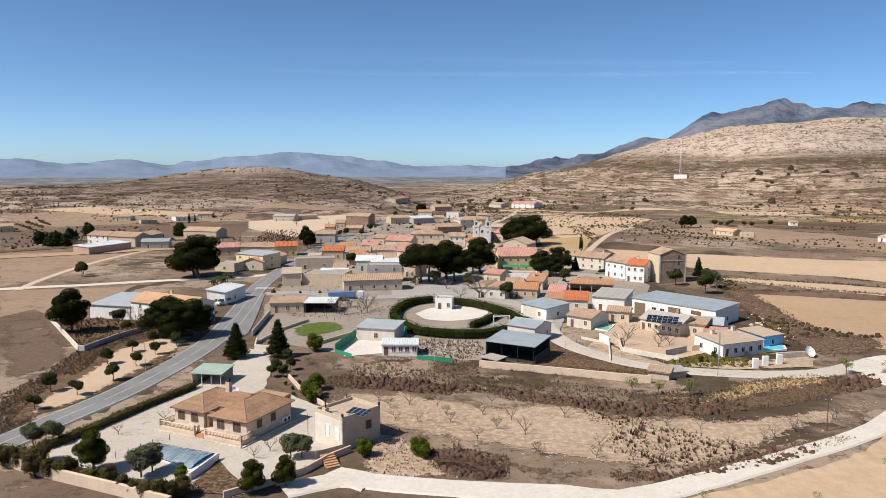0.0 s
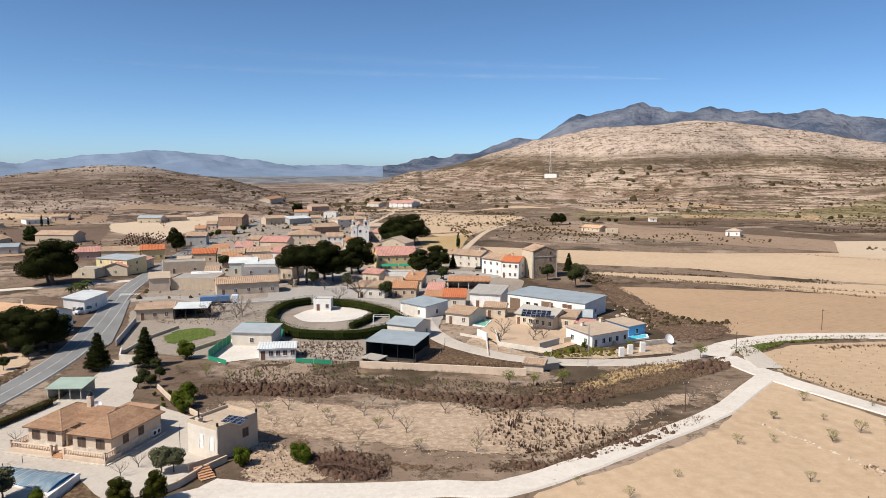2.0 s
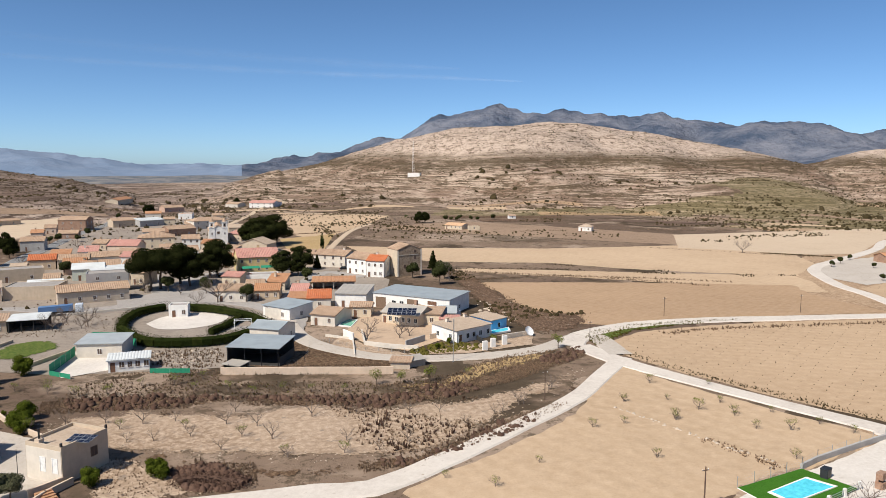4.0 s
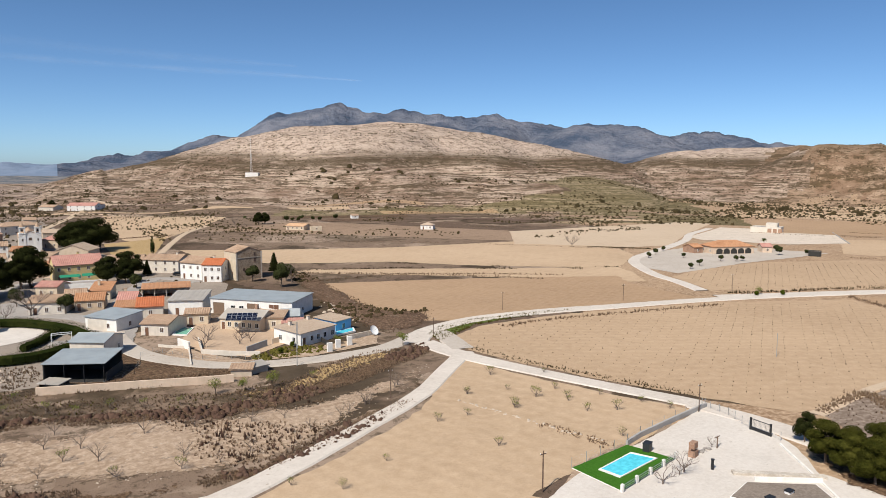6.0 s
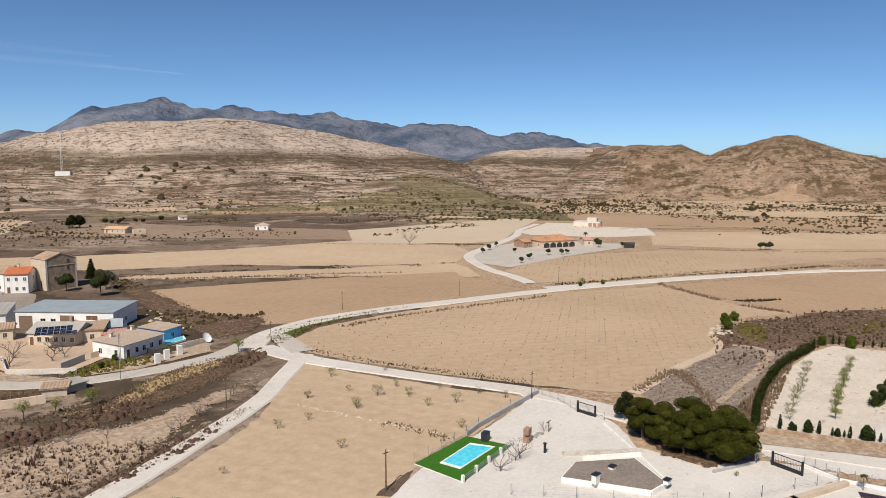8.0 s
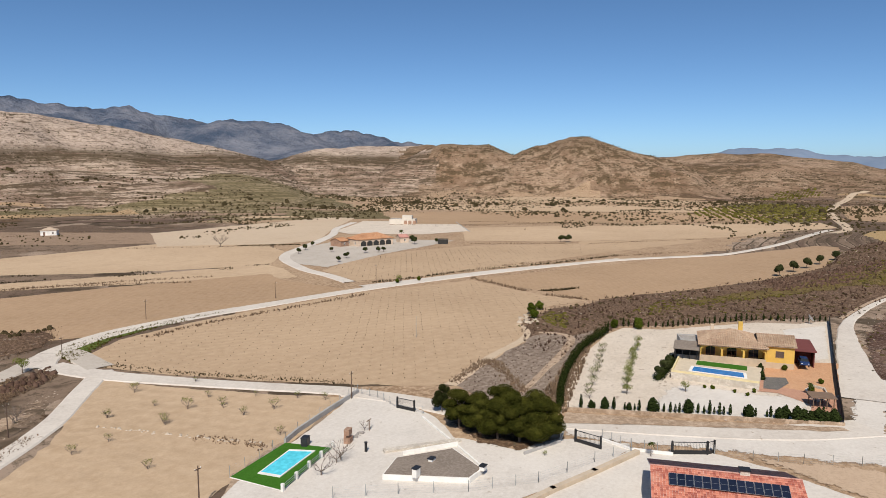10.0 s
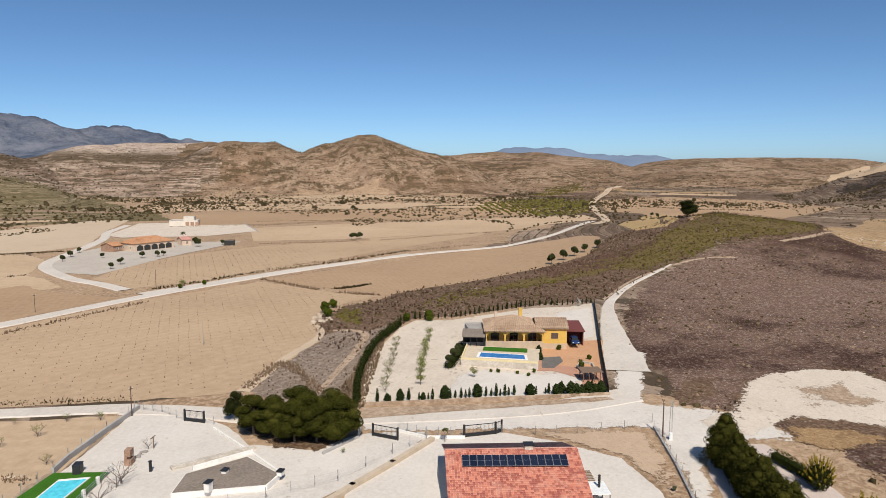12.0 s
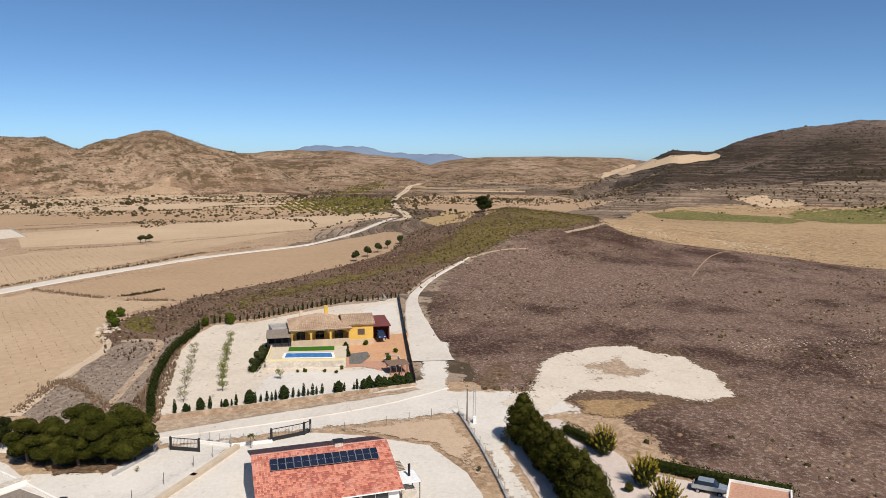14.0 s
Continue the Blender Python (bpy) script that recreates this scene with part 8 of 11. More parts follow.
house("farmhouse", (-289.0, 458.4), (-281.2, 463.0), 9.0, 4.0, "gable", 1.6, "yellow", "tile_old", (2, 0), 1, category="farmhouse", group="outlying farms")
# houses along the road
house("farmhouse", (-86.4, 193.5), (-67.5, 184.5), 10.0, 5.4, "gable", 1.9, "white", "tile_peach", (3, 1), 2, category="farmhouse", group="", label="long white farmhouse with an orange tile roof", chimney=((0.45, 0.6),), period=0.5)
house("barn", (-99.3, 196.5), (-86.7, 193.5), 14.0, 4.0, "mono", 1.0, "white", "sheet_grey", (1, 0), 1, category="barn", group="", label="white barn with a pale grey metal roof")
house("house", (-66.8, 214.6), (-64.5, 228.3), 6.0, 4.2, "mono", 0.7, "white", "sheet_light", (1, 1), 1, label="white walled house at the road junction", group="")
wall_line("garden_wall", [(-67.4, 201.2), (-68.1, 205.2)], 2.2, 0.25, "white", "white garden wall beside the road")


def church():
    A, B = (17.0, 393.7), (26.5, 393.5)
    c = house("church", A, B, 24.0, 8.0, "gable" if False else "cross", 3.0, "offwhite", "tile_old", (0, 0), 1, label="small off-white church with twin bell towers", category="church", group="", over=0.3)
    L = math.dist(A, B)
    for x in (0.0, L - 3.0):
        t = part("bell_tower", boxes((x, -0.3, -0.5, x + 3.0, 2.8, 9.5), (x - 0.15, -0.45, 9.5, x + 3.15, 2.95, 9.8), (x + 0.2, -0.1, 9.8, x + 0.8, 2.6, 12.4), (x + 2.2, -0.1, 9.8, x + 2.8, 2.6, 12.4), (x + 0.1, -0.2, 12.4, x + 2.9, 2.7, 12.8)), "white", c)
        d = bmesh.new()
        tube(d, (x + 1.5, 1.25, 12.8), (x + 1.5, 1.25, 13.8), 1.25, 0.75, 8)
        tube(d, (x + 1.5, 1.25, 13.8), (x + 1.5, 1.25, 15.4), 0.7, 0.05, 8)
        part("spire", d, "tile_old", t)
        b = part("bell", tube(bmesh.new(), (x + 1.5, 1.25, 10.6), (x + 1.5, 1.25, 11.6), 0.5, 0.25, 10), "iron", t)
        window(c, x + 1.5, -0.3, 6.0, 0.6, 1.2, 0, "shutter")
    part("gable_front", prism(bmesh.new(), [(3.0, -0.1), (L - 3.0, -0.1), (L - 3.0, 0.3), (3.0, 0.3)], 0, 10.6), "white", c)
    window(c, L / 2, -0.1, 0, 2.0, 3.4, 0, "door_brown", "wood", "door", False)
    window(c, L / 2, -0.1, 6.4, 1.2, 1.2, 0, "shutter", "wood")


church()


def open_shed(name, A, B, depth, h, rise, top, label, wall=None, back=True, period=0.0, posts=4):
    L, tr = math.dist(A, B), math.degrees(math.atan2(B[1] - A[1], B[0] - A[0]))
    r = empty(name, *A, tr, label=label, category="shed")
    rf = bmesh.new()
    slope(rf, [(-0.3, -0.4, h), (L + 0.3, -0.4, h), (L + 0.3, depth + 0.3, h + rise), (-0.3, depth + 0.3, h + rise)], period, 0.08, 0.12)
    part("roof", rf, top, r)
    for k in range(posts):
        x = 0.15 + (L - 0.3) * k / (posts - 1)
        for y in (0.0, depth - 0.1):
            part("post", tube(bmesh.new(), (x, y, -0.3), (x, y, h + rise * y / depth - 0.1), 0.09), "iron" if not wall else wall, r)
    if back:
        part("back_wall", boxes((0, depth - 0.1, -0.3, L, depth + 0.05, h + rise - 0.25), (-0.1, 0.1, -0.3, 0.05, depth - 0.1, h - 0.1)), wall or "shade_net", r)
    return r


sh = open_shed("open_shed", (9.6, 154.4), (19.7, 149.0), 9.5, 4.0, 0.5, "sheet_blue", "open farm shed with a blue-grey metal roof and dark net sides")
part("side_net", boxes((11.6, 0.1, 0, 11.66, 9.3, 2.0)), "shade_net", sh)
# near-black floor: the shade under the roof is put into its colour
part("hay_floor", boxes((0.2, 0.2, -0.2, 11.5, 9.2, 0.15)), "shade_net", sh)
open_shed("open_shed", (-40.1, 203.0), (-31.5, 203.0), 7.5, 3.2, 0.3, "sheet_light", "open lean-to with a white metal roof", "shade_net")
open_shed("open_shed", (43.4, 240.2), (57.6, 236.9), 8.0, 3.0, 0.7, "tile_terracotta", "long open shelter with a ribbed tan roof", "pale_stone", True, 1.4, 5)
open_shed("carport", (-48.9, 134.5), (-42.9, 133.8), 5.5, 2.4, 0.3, "sheet_green", "carport with a pale green metal roof", "pale_stone", True)
open_shed("shelter", (8.6, 150.7), (11.6, 148.0), 3.0, 1.3, 0.2, "sheet_fibre", "low animal shelter with a sheet roof", "shade_net")
house("outbuilding", (16.0, 172.3), (22.2, 167.8), 8.5, 3.8, "gable", 1.0, "offwhite", "sheet_blue", (0, 2), 1, category="outbuilding", group="", label="pale outbuilding with a low grey metal roof")
house("kiosk", (-2.3, 209.0), (2.7, 208.2), 4.5, 3.2, "flat", 0, "white", "concrete", (2, 0), 1, category="kiosk", group="", label="white court-side kiosk with grey shutters")
house("hut", (-13.6, 156.2), (-5.8, 156.2), 4.6, 2.6, "mono", 0.3, "white", "sheet_light", (5, 0), 1, category="hut", group="", label="white prefabricated hut with blue trim and a white ribbed roof", period=0.6)
house("block_building", (-21.0, 170.4), (-11.7, 168.2), 8.0, 3.4, "mono", 0.4, "offwhite", "sheet_grey", (1, 0), 1, category="outbuilding", group="", label="pale block building with a grey metal roof")
house("ruin", (41.4, 139.5), (45.1, 137.7), 3.0, 1.6, "mono", 0.3, "earthwall", "tile_old", (0, 0), 1, category="ruin", group="", label="low collapsed hut of earth and tiles")
house("ruin", (45.5, 138.9), (49.2, 139.7), 2.6, 1.5, "mono", 0.3, "earthwall", "sheet_fibre", (0, 0), 1, category="ruin", group="", label="low broken wall with a sagging roof")

# walls and fences of the village
W = wall_line
W("yard_wall", [(8.0, 147.1), (11.5, 145.9), (25.0, 141.4), (35.6, 137.6), (40.8, 136.1)], 1.5, 0.4, "palepeach", "long low plastered yard wall")
W("yard_wall", [(34.5, 172.5), (39.9, 166.8), (36.7, 151.7)], 0.6, 0.3, "offwhite", "low white street wall")
W("garden_wall", [(39.7, 165.7), (38.5, 170.2)], 2.0, 0.4, "white", "thick white gate pillar wall")
W("garden_wall", [(43.6, 172.5), (41.3, 160.5), (46.4, 155.5), (51.6, 151.8)], 1.1, 0.3, "offwhite", "low terrace wall below the courtyard")
W("garden_wall", [(50.0, 155.6), (55.9, 159.5)], 1.6, 0.3, "grey", "dark stone terrace wall")
W("garden_wall", [(57.7, 160.6), (62.7, 161.7)], 1.4, 0.3, "tan", "tan terrace wall")
W("garden_wall", [(69.1, 164.4), (68.3, 151.9)], 1.1, 0.25, "shade_net", "dark screened garden wall")
W("garden_wall", [(72.3, 149.7), (74.6, 154.8), (83.9, 156.8)], 1.2, 0.3, "pale_stone", "pale stone garden wall")
for p in ((65.9, 146.6), (68.8, 148.4), (72.4, 149.7)):
    W("gate_pillar", [p, (p[0] + 0.6, p[1])], 2.2, 0.6, "white", "white square gate pillar by the road")
W("yard_wall", [(-111.3, 196.5), (-83.8, 159.7), (-82.5, 159.7)], 1.4, 0.3, "offwhite", "pale wall of a walled lot")
W("yard_wall", [(-82.5, 159.7), (-80.2, 171.9), (-76.7, 181.2)], 1.4, 0.3, "grey", "grey block wall of a walled lot")
W("road_wall", [(-47.9, 175.0), (-49.7, 200.6)], 1.5, 0.3, "grey", "dark stone wall along the street")
W("road_wall", [(-44.5, 166.3), (-41.7, 181.2), (-37.1, 191.5)], 0.8, 0.3, "tan", "low tan wall beside the lawn")
W("gate_wall", [(-44.8, 167.4), (-43.5, 161.0), (-40.1, 160.0)], 1.4, 0.3, "offwhite", "white wall with dark railings at the drive")
W("lawn_wall", [(-30.1, 165.3), (-20.9, 179.4)], 0.9, 0.3, "tan", "low wall beside the lawn")
W("street_wall", [(-29.2, 220.7), (-4.4, 225.8)], 0.9, 0.25, "offwhite", "low off-white wall along the street")
W("roadside_wall", [(-63.0, 97.0), (-52.2, 91.9), (-41.9, 87.5), (-33.9, 83.9)], 1.6, 0.5, "palepeach", "peach-coloured boundary wall with a flat top")
W("garden_wall", [(-31.2, 139.5), (-27.3, 131.4), (-22.8, 124.2), (-18.9, 118.9)], 0.9, 0.3, "villa", "low peach garden wall of the drive")
W("garden_wall", [(-27.9, 86.6), (-23.5, 89.9), (-19.0, 94.1), (-16.5, 98.5), (-13.8, 101.6)], 1.0, 0.3, "villa", "peach retaining wall below the villa yard")
fence("net_fence", [(-24.6, 158.6), (-21.6, 173.3)], 2.2, 3, "steel", "tall green screen fence", solid="green_net")
fence("net_fence", [(-24.6, 158.6), (-20.3, 154.2)], 1.0, 3, "steel", "low green screen fence", solid="green_net")
fence("net_fence", [(-5.7, 153.4), (2.0, 150.6)], 1.0, 3, "steel", "low green screen fence", solid="green_net")
fence("court_fence", [(-19.6, 188.0), (-14.1, 186.0), (-9.2, 177.0)], 2.0, 3, "steel", "green screen fence round the court", solid="green_net")
fence("shed_fence", [(9.5, 148.9), (19.1, 144.7), (25.5, 151.7), (28.0, 158.9)], 1.6, 3, "iron", "dark wire fence round the shed")
fence("street_fence", [(29.2, 165.7), (32.5, 169.0), (40.1, 155.5), (50.7, 149.1)], 1.0, 3, "steel", "slim grey street railing")

# things in the village streets
vehicle("van", (-67.6, 215.6), 55, "van_white", "van", "pale blue-white van parked by the road")
vehicle("car", (64.6, 283.6), 170, "car_black", "car", "black car parked in the street")
vehicle("car", (67.2, 277.5), 170, "car_red", "car", "red car parked in the street")
vehicle("car", (37.9, 246.0), 80, "car_blue", "car", "blue car parked beside a wall")


def lorry(p, turn):
    r = empty("lorry", *p, turn, label="lorry with a long blue tipper trailer and pale cab", category="lorry", z=land_z(*p) + 0.1)
    bm = prism(bmesh.new(), [(0, -1.2), (8.5, -1.2), (8.5, 1.2), (0, 1.2)], 1.3, [2.7, 3.0, 3.0, 2.7])
    part("trailer", bm, "lorry_blue", r)
    part("cab", boxes((9.2, -1.15, 0.7, 11.2, 1.15, 3.1), bevel=0.15), "van_white", r)
    part("windscreen", boxes((11.15, -1.0, 1.9, 11.23, 1.0, 2.8)), "glass", r)
    part("chassis", boxes((0.3, -0.5, 0.7, 10.5, 0.5, 1.1)), "iron", r)
    for x in (1.2, 2.5, 3.8, 8.8, 10.4):
        for s in (-1, 1):
            part("wheel", tube(bmesh.new(), (x, s * 0.85, 0.5), (x, s * 1.2, 0.5), 0.5, n=12), "rubber", r)


lorry((-36.3, 222.6), 2)


def goal_frame():
    A, B = (13.6, 187.6), (17.8, 187.0)
    L = math.dist(A, B)
    r = empty("goal", *A, math.degrees(math.atan2(B[1] - A[1], B[0] - A[0])), label="white metal goal frame on a pale pad", category="goal")
    for x in (0, L):
        for y in (0, 2.0):
            part("post", tube(bmesh.new(), (x, y, 0), (x, y, 2.4), 0.06), "white_metal", r)
    part("crossbar", boxes((-0.06, -0.06, 2.35, L + 0.06, 0.06, 2.47), (-0.06, 1.94, 2.35, L + 0.06, 2.06, 2.47), (-0.06, 0, 2.35, 0.06, 2.0, 2.47), (L - 0.06, 0, 2.35, L + 0.06, 2.0, 2.47)), "white_metal", r)
    part("pad", boxes((-0.8, -1.0, -0.2, L + 0.8, 3.0, 0.22)), "concrete", r)


goal_frame()


def pool(name, corners, water_mat, rim_mat="white", depth=0.25, z=0.0, rim=0.45, label=""):
    """A sunken pool over four plan corners: rim stones, basin wall and water."""
    cx, cy = sum(p[0] for p in corners) / 4, sum(p[1] for p in corners) / 4
    r = empty(name, cx, cy, label=label, category="pool", z=land_z(cx, cy) + z)
    C = [Vector((x - cx, y - cy)) for x, y in corners]
    O = [c + c.normalized() * rim * 1.35 for c in C]
    bm = bmesh.new()
    for i in range(4):
        j = (i + 1) % 4
        prism(bm, [tuple(O[i]), tuple(O[j]), tuple(C[j]), tuple(C[i])], -0.3, 0.12)
    part("rim", bm, rim_mat, r)
    part("water", prism(bmesh.new(), [tuple(c) for c in C], -0.3, 0.12 - depth), water_mat, r)
    return r


pool("pool", [(40.3, 183.1), (42.7, 180.5), (45.9, 187.3), (43.5, 190.1)], "water_green", depth=0.04, label="small green-tinted garden pool", z=0.2)
pool("pool", [(73.7, 159.2), (79.1, 160.8), (80.4, 163.9), (75.1, 162.3)], "water_cyan", depth=0.04, label="narrow pale blue plunge pool", z=0.5)


def satellite_dish(p, size, name="satellite_dish", label="large white satellite dish on a short mast", tilt=55, turn=20, h=1.2):
    r = empty(name, *p, turn, label=label, category="dish")
    bm = bmesh.new()
    n, rings = 18, 4
    V = [[bm.verts.new((size / 2 * k / rings * math.cos(2 * math.pi * i / n), size / 2 * k / rings * math.sin(2 * math.pi * i / n), 0.32 * size / 2 * (k / rings) ** 2)) for i in range(n)] for k in range(1, rings + 1)]
    c = bm.verts.new((0, 0, 0))
    for i in range(n):
        bm.faces.new((c, V[0][i], V[0][(i + 1) % n]))
        for k in range(rings - 1):
            bm.faces.new((V[k][i], V[k + 1][i], V[k + 1][(i + 1) % n], V[k][(i + 1) % n]))
    d = part("reflector", bm, "white_metal", r)
    d.matrix_basis = pose(0, -0.2, h, tilt, 0, 0)
    part("mast", tube(bmesh.new(), (0, 0, -0.2), (0, 0, h), 0.08), "steel", r)
    part("feed_arm", tube(bmesh.new(), (0, -0.2, h), (0, -size * 0.55, h + size * 0.3), 0.03), "steel", r)


satellite_dish((82.1, 155.8), 2.6)
# ---- the villa by the road ----
def hip_roof(root, mat, x0, y0, x1, y1, E, rise, o=0.5, period=0.0, course=0.0):
    """Four tiled slopes with capped hips and ridge, each a part of the house."""
    done = set()
    L, D = x1 - x0, y1 - y0
    h = min(L, D) / 2
    k = rise / h * o
    c = [(x0 - o, y0 - o, E - k), (x1 + o, y0 - o, E - k), (x1 + o, y1 + o, E - k), (x0 - o, y1 + o, E - k)]
    if L >= D:
        r0, r1 = (x0 + h, y0 + D / 2, E + rise), (x1 - h, y0 + D / 2, E + rise)
        S = ([c[0], c[1], r1, r0], [c[1], c[2], r1], [c[2], c[3], r0, r1], [c[3], c[0], r0])
    else:
        r0, r1 = (x0 + L / 2, y0 + h, E + rise), (x0 + L / 2, y1 - h, E + rise)
        S = ([c[0], c[1], r0], [c[1], c[2], r1, r0], [c[2], c[3], r1], [c[3], c[0], r0, r1])
    for s in S:
        bm = bmesh.new()
        slope(bm, s, period, period * 0.2, 0.14, course)
        part("roof_slope", bm, mat, root)["kind"] = "stuff"
        for a, b in zip(s[1:], s[2:]):
            if (b, a) not in done:
                done.add((a, b))
                part("ridge", tube(bmesh.new(), a, b, 0.11, n=6), mat, root)


def balustrade(root, a, b, z, mat="palepeach"):
    """Rail on turned balusters between two local points."""
    L = math.dist(a, b)
    tr = math.degrees(math.atan2(b[1] - a[1], b[0] - a[0]))
    r = part("balustrade", boxes((0, -0.12, 0, L, 0.12, 0.14), (0, -0.12, 0.8, L, 0.12, 0.92), (-0.15, -0.15, 0, 0.15, 0.15, 1.05), (L - 0.15, -0.15, 0, L + 0.15, 0.15, 1.05), bevel=0.01), mat, root)
    r.matrix_basis = pose(a[0], a[1], z, 0, 0, tr)
    bm = bmesh.new()
    for z0, z1, r0, r1 in ((0.14, 0.35, 0.06, 0.085), (0.35, 0.6, 0.085, 0.045), (0.6, 0.8, 0.045, 0.065)):
        tube(bm, (0, 0, z0), (0, 0, z1), r0, r1, 6)
    me = bpy.data.meshes.new("baluster")
    bm.to_mesh(me)
    bm.free()
    me.materials.append(M[mat])
    n = max(1, int(L / 0.28))
    for k in range(n):
        o = new("baluster", me)
        o.parent = r
        o.matrix_basis = pose(L * (k + 0.5) / n, 0, 0)


def villa():
    A, B = (-43.9, 111.5), (-30.1, 105.1)
    L = math.dist(A, B)
    v = empty("villa", *A, math.degrees(math.atan2(B[1] - A[1], B[0] - A[0])), label="single-storey peach villa with hipped clay-tile roofs and a balustraded terrace", category="villa")
    E = 3.6
    xl, xr = L * 0.40, L * 0.56
    part("wall", boxes((0, 0.6, -0.4, xl, 10.2, E), (xl, 3.6, -0.4, xr, 10.6, E), (xr, 0, -0.4, L, 11.0, E)), "villa", v)
    part("terrace", boxes((-1.3, -1.7, -0.4, xl + 0.2, 10.5, 0.7), (xl + 0.2, -0.9, -0.4, xr - 0.1, 3.7, 0.7), (xr - 0.1, -1.9, -0.4, L + 0.5, 1.5, 0.7)), "palepeach", v)
    part("kerb", boxes((-2.0, -2.4, -0.3, L + 1.0, -2.1, 0.25), (L + 0.8, -2.4, -0.3, L + 1.1, 11.5, 0.25)), "pale_stone", v)
    part("stone_plinth", boxes((xr, -0.05, 0, L + 0.05, 11.05, 1.5), (-0.05, 0.55, 0, xl, 10.25, 1.5)), "pale_stone", v)
    hip_roof(v, "tile_villa", 0, 0.6, xl, 10.2, E, 1.55, 0.55, 0.34, 0.5)
    hip_roof(v, "tile_villa", xr, 0, L, 11.0, E, 1.75, 0.55, 0.34, 0.5)
    rf = bmesh.new()
    slope(rf, [(xl - 2, 3.4, E - 0.1), (xr + 2, 3.4, E - 0.1), (xr + 2, 7.0, E + 1.45), (xl - 2, 7.0, E + 1.45)], 0.34, 0.07, 0.14, 0.5)
    part("roof_slope", rf, "tile_villa", v)["kind"] = "stuff"
    rf = bmesh.new()
    slope(rf, [(xr + 2, 11.0, E - 0.3), (xl - 2, 11.0, E - 0.3), (xl - 2, 7.0, E + 1.45), (xr + 2, 7.0, E + 1.45)], 0.34, 0.07, 0.14, 0.5)
    part("roof_slope", rf, "tile_villa", v)["kind"] = "stuff"
    # entrance porch
    part("porch_beam", boxes((xl - 0.1, 1.0, 3.0, xr + 0.1, 1.35, 3.4)), "wood", v)
    for x in (xl + 0.3, xr - 0.3):
        part("column", tube(bmesh.new(), (x, 1.2, 0.7), (x, 1.2, 3.0), 0.16, n=10), "palepeach", v)
    window(v, (xl + xr) / 2, 3.6, 0.7, 1.3, 2.2, 0, "door_brown", "wood", "door", False)
    for x in (1.4, 4.2):
        window(v, x, 0.6, 1.5, 1.3, 1.3, 0, "shutter", "wood")
    for x in (xr + 1.6, xr + 4.8):
        window(v, x, 0, 1.5, 1.3, 1.3, 0, "shutter", "wood")
    for y in (3.0, 6.4):
        window(v, L, y, 1.5, 1.1, 1.2, 90, "shutter", "wood")
    window(v, 0, 5.0, 1.5, 1.2, 1.3, -90, "shutter", "wood")
    balustrade(v, (-1.1, -1.5), (xl, -1.5), 0.7)
    balustrade(v, (-1.1, 8.0), (-1.1, -1.5), 0.7)
    balustrade(v, (xr, -1.7), (L + 0.3, -1.7), 0.7)
    balustrade(v, (L + 0.3, -1.7), (L + 0.3, 0.2), 0.7)
    balustrade(v, (xl, -1.5), (xl + 0.3, -0.9), 0.7)
    for k in range(5):
        part("step", boxes((xl + 0.35, -0.9 - 0.32 * (k + 1), -0.3, xr - 0.25, -0.9 - 0.32 * k, 0.7 - 0.14 * (k + 1))), "tile_terracotta", v)
    ch = part("chimney", boxes((xl - 0.6, 6.4, 4.2, xl + 0.2, 7.2, 6.6), bevel=0.03), "villa", v)
    part("cowl", tube(bmesh.new(), (xl - 0.2, 6.8, 6.6), (xl - 0.2, 6.8, 7.2), 0.42, 0.25, 8), "iron", ch)
    for y in (8.6, 9.6):
        ac = part("air_conditioner", boxes((L, y, 0.3, L + 0.4, y + 0.85, 1.2), bevel=0.02), "white_metal", v)
        part("fan_grille", tube(bmesh.new(), (L + 0.4, y + 0.42, 0.75), (L + 0.42, y + 0.42, 0.75), 0.32, n=12), "iron", ac)
    part("roof_terrace", boxes((xl + 1, 10.6, 3.2, xr + 4.5, 14.0, 3.4), (xl + 1, 10.6, -0.3, xl + 1.2, 14, 3.2), (xr + 4.3, 10.6, -0.3, xr + 4.5, 14, 3.2)), "tile_villa", v)


villa()
satellite_dish((-34.7, 115.2), 1.1, label="small white roof satellite dish", h=5.2)


def covered_pool():
    c = [(-45.7, 101.5), (-35.1, 94.8), (-33.5, 100.3), (-43.5, 104.1)]
    r = pool("pool", c, "water_blue", "white", 0.05, 0.15, label="pool under a low arched transparent cover of jointed panels")
    o = r.location
    a, b, d, e = [Vector((p[0] - o.x, p[1] - o.y)) for p in c]
    n = 9
    for k in range(n):
        p0, p1 = a.lerp(b, k / n), a.lerp(b, (k + 1) / n)
        q0, q1 = e.lerp(d, k / n), e.lerp(d, (k + 1) / n)
        bm = bmesh.new()
        rows = []
        for i in range(9):
            t = i / 8
            z = 0.2 + 0.42 * math.sin(math.pi * t) ** 0.6 + 0.02 * (k % 2)
            rows.append((bm.verts.new((*p0.lerp(q0, t), z)), bm.verts.new((*p1.lerp(q1, t), z))))
        for u, v in zip(rows, rows[1:]):
            bm.faces.new((u[0], u[1], v[1], v[0]))
        bmesh.ops.solidify(bm, geom=bm.faces[:], thickness=0.03)
        pn = part("cover_panel", bm, "pool_cover", r)
        fr = bmesh.new()
        for i in range(8):
            tube(fr, rows_at(p0, q0, i / 8, k), rows_at(p0, q0, (i + 1) / 8, k), 0.045, n=4)
        part("arch", fr, "white_metal", pn)
    W("pool_wall", [(-34.1, 91.9), (-32.5, 98.5)], 1.1, 0.25, "white", "white slatted pool wall")
    fence("pool_fence", [(-47.5, 99.0), (-44.0, 103.7), (-42.3, 105.9)], 1.0, 1.6, "iron", "low dark pool fence")


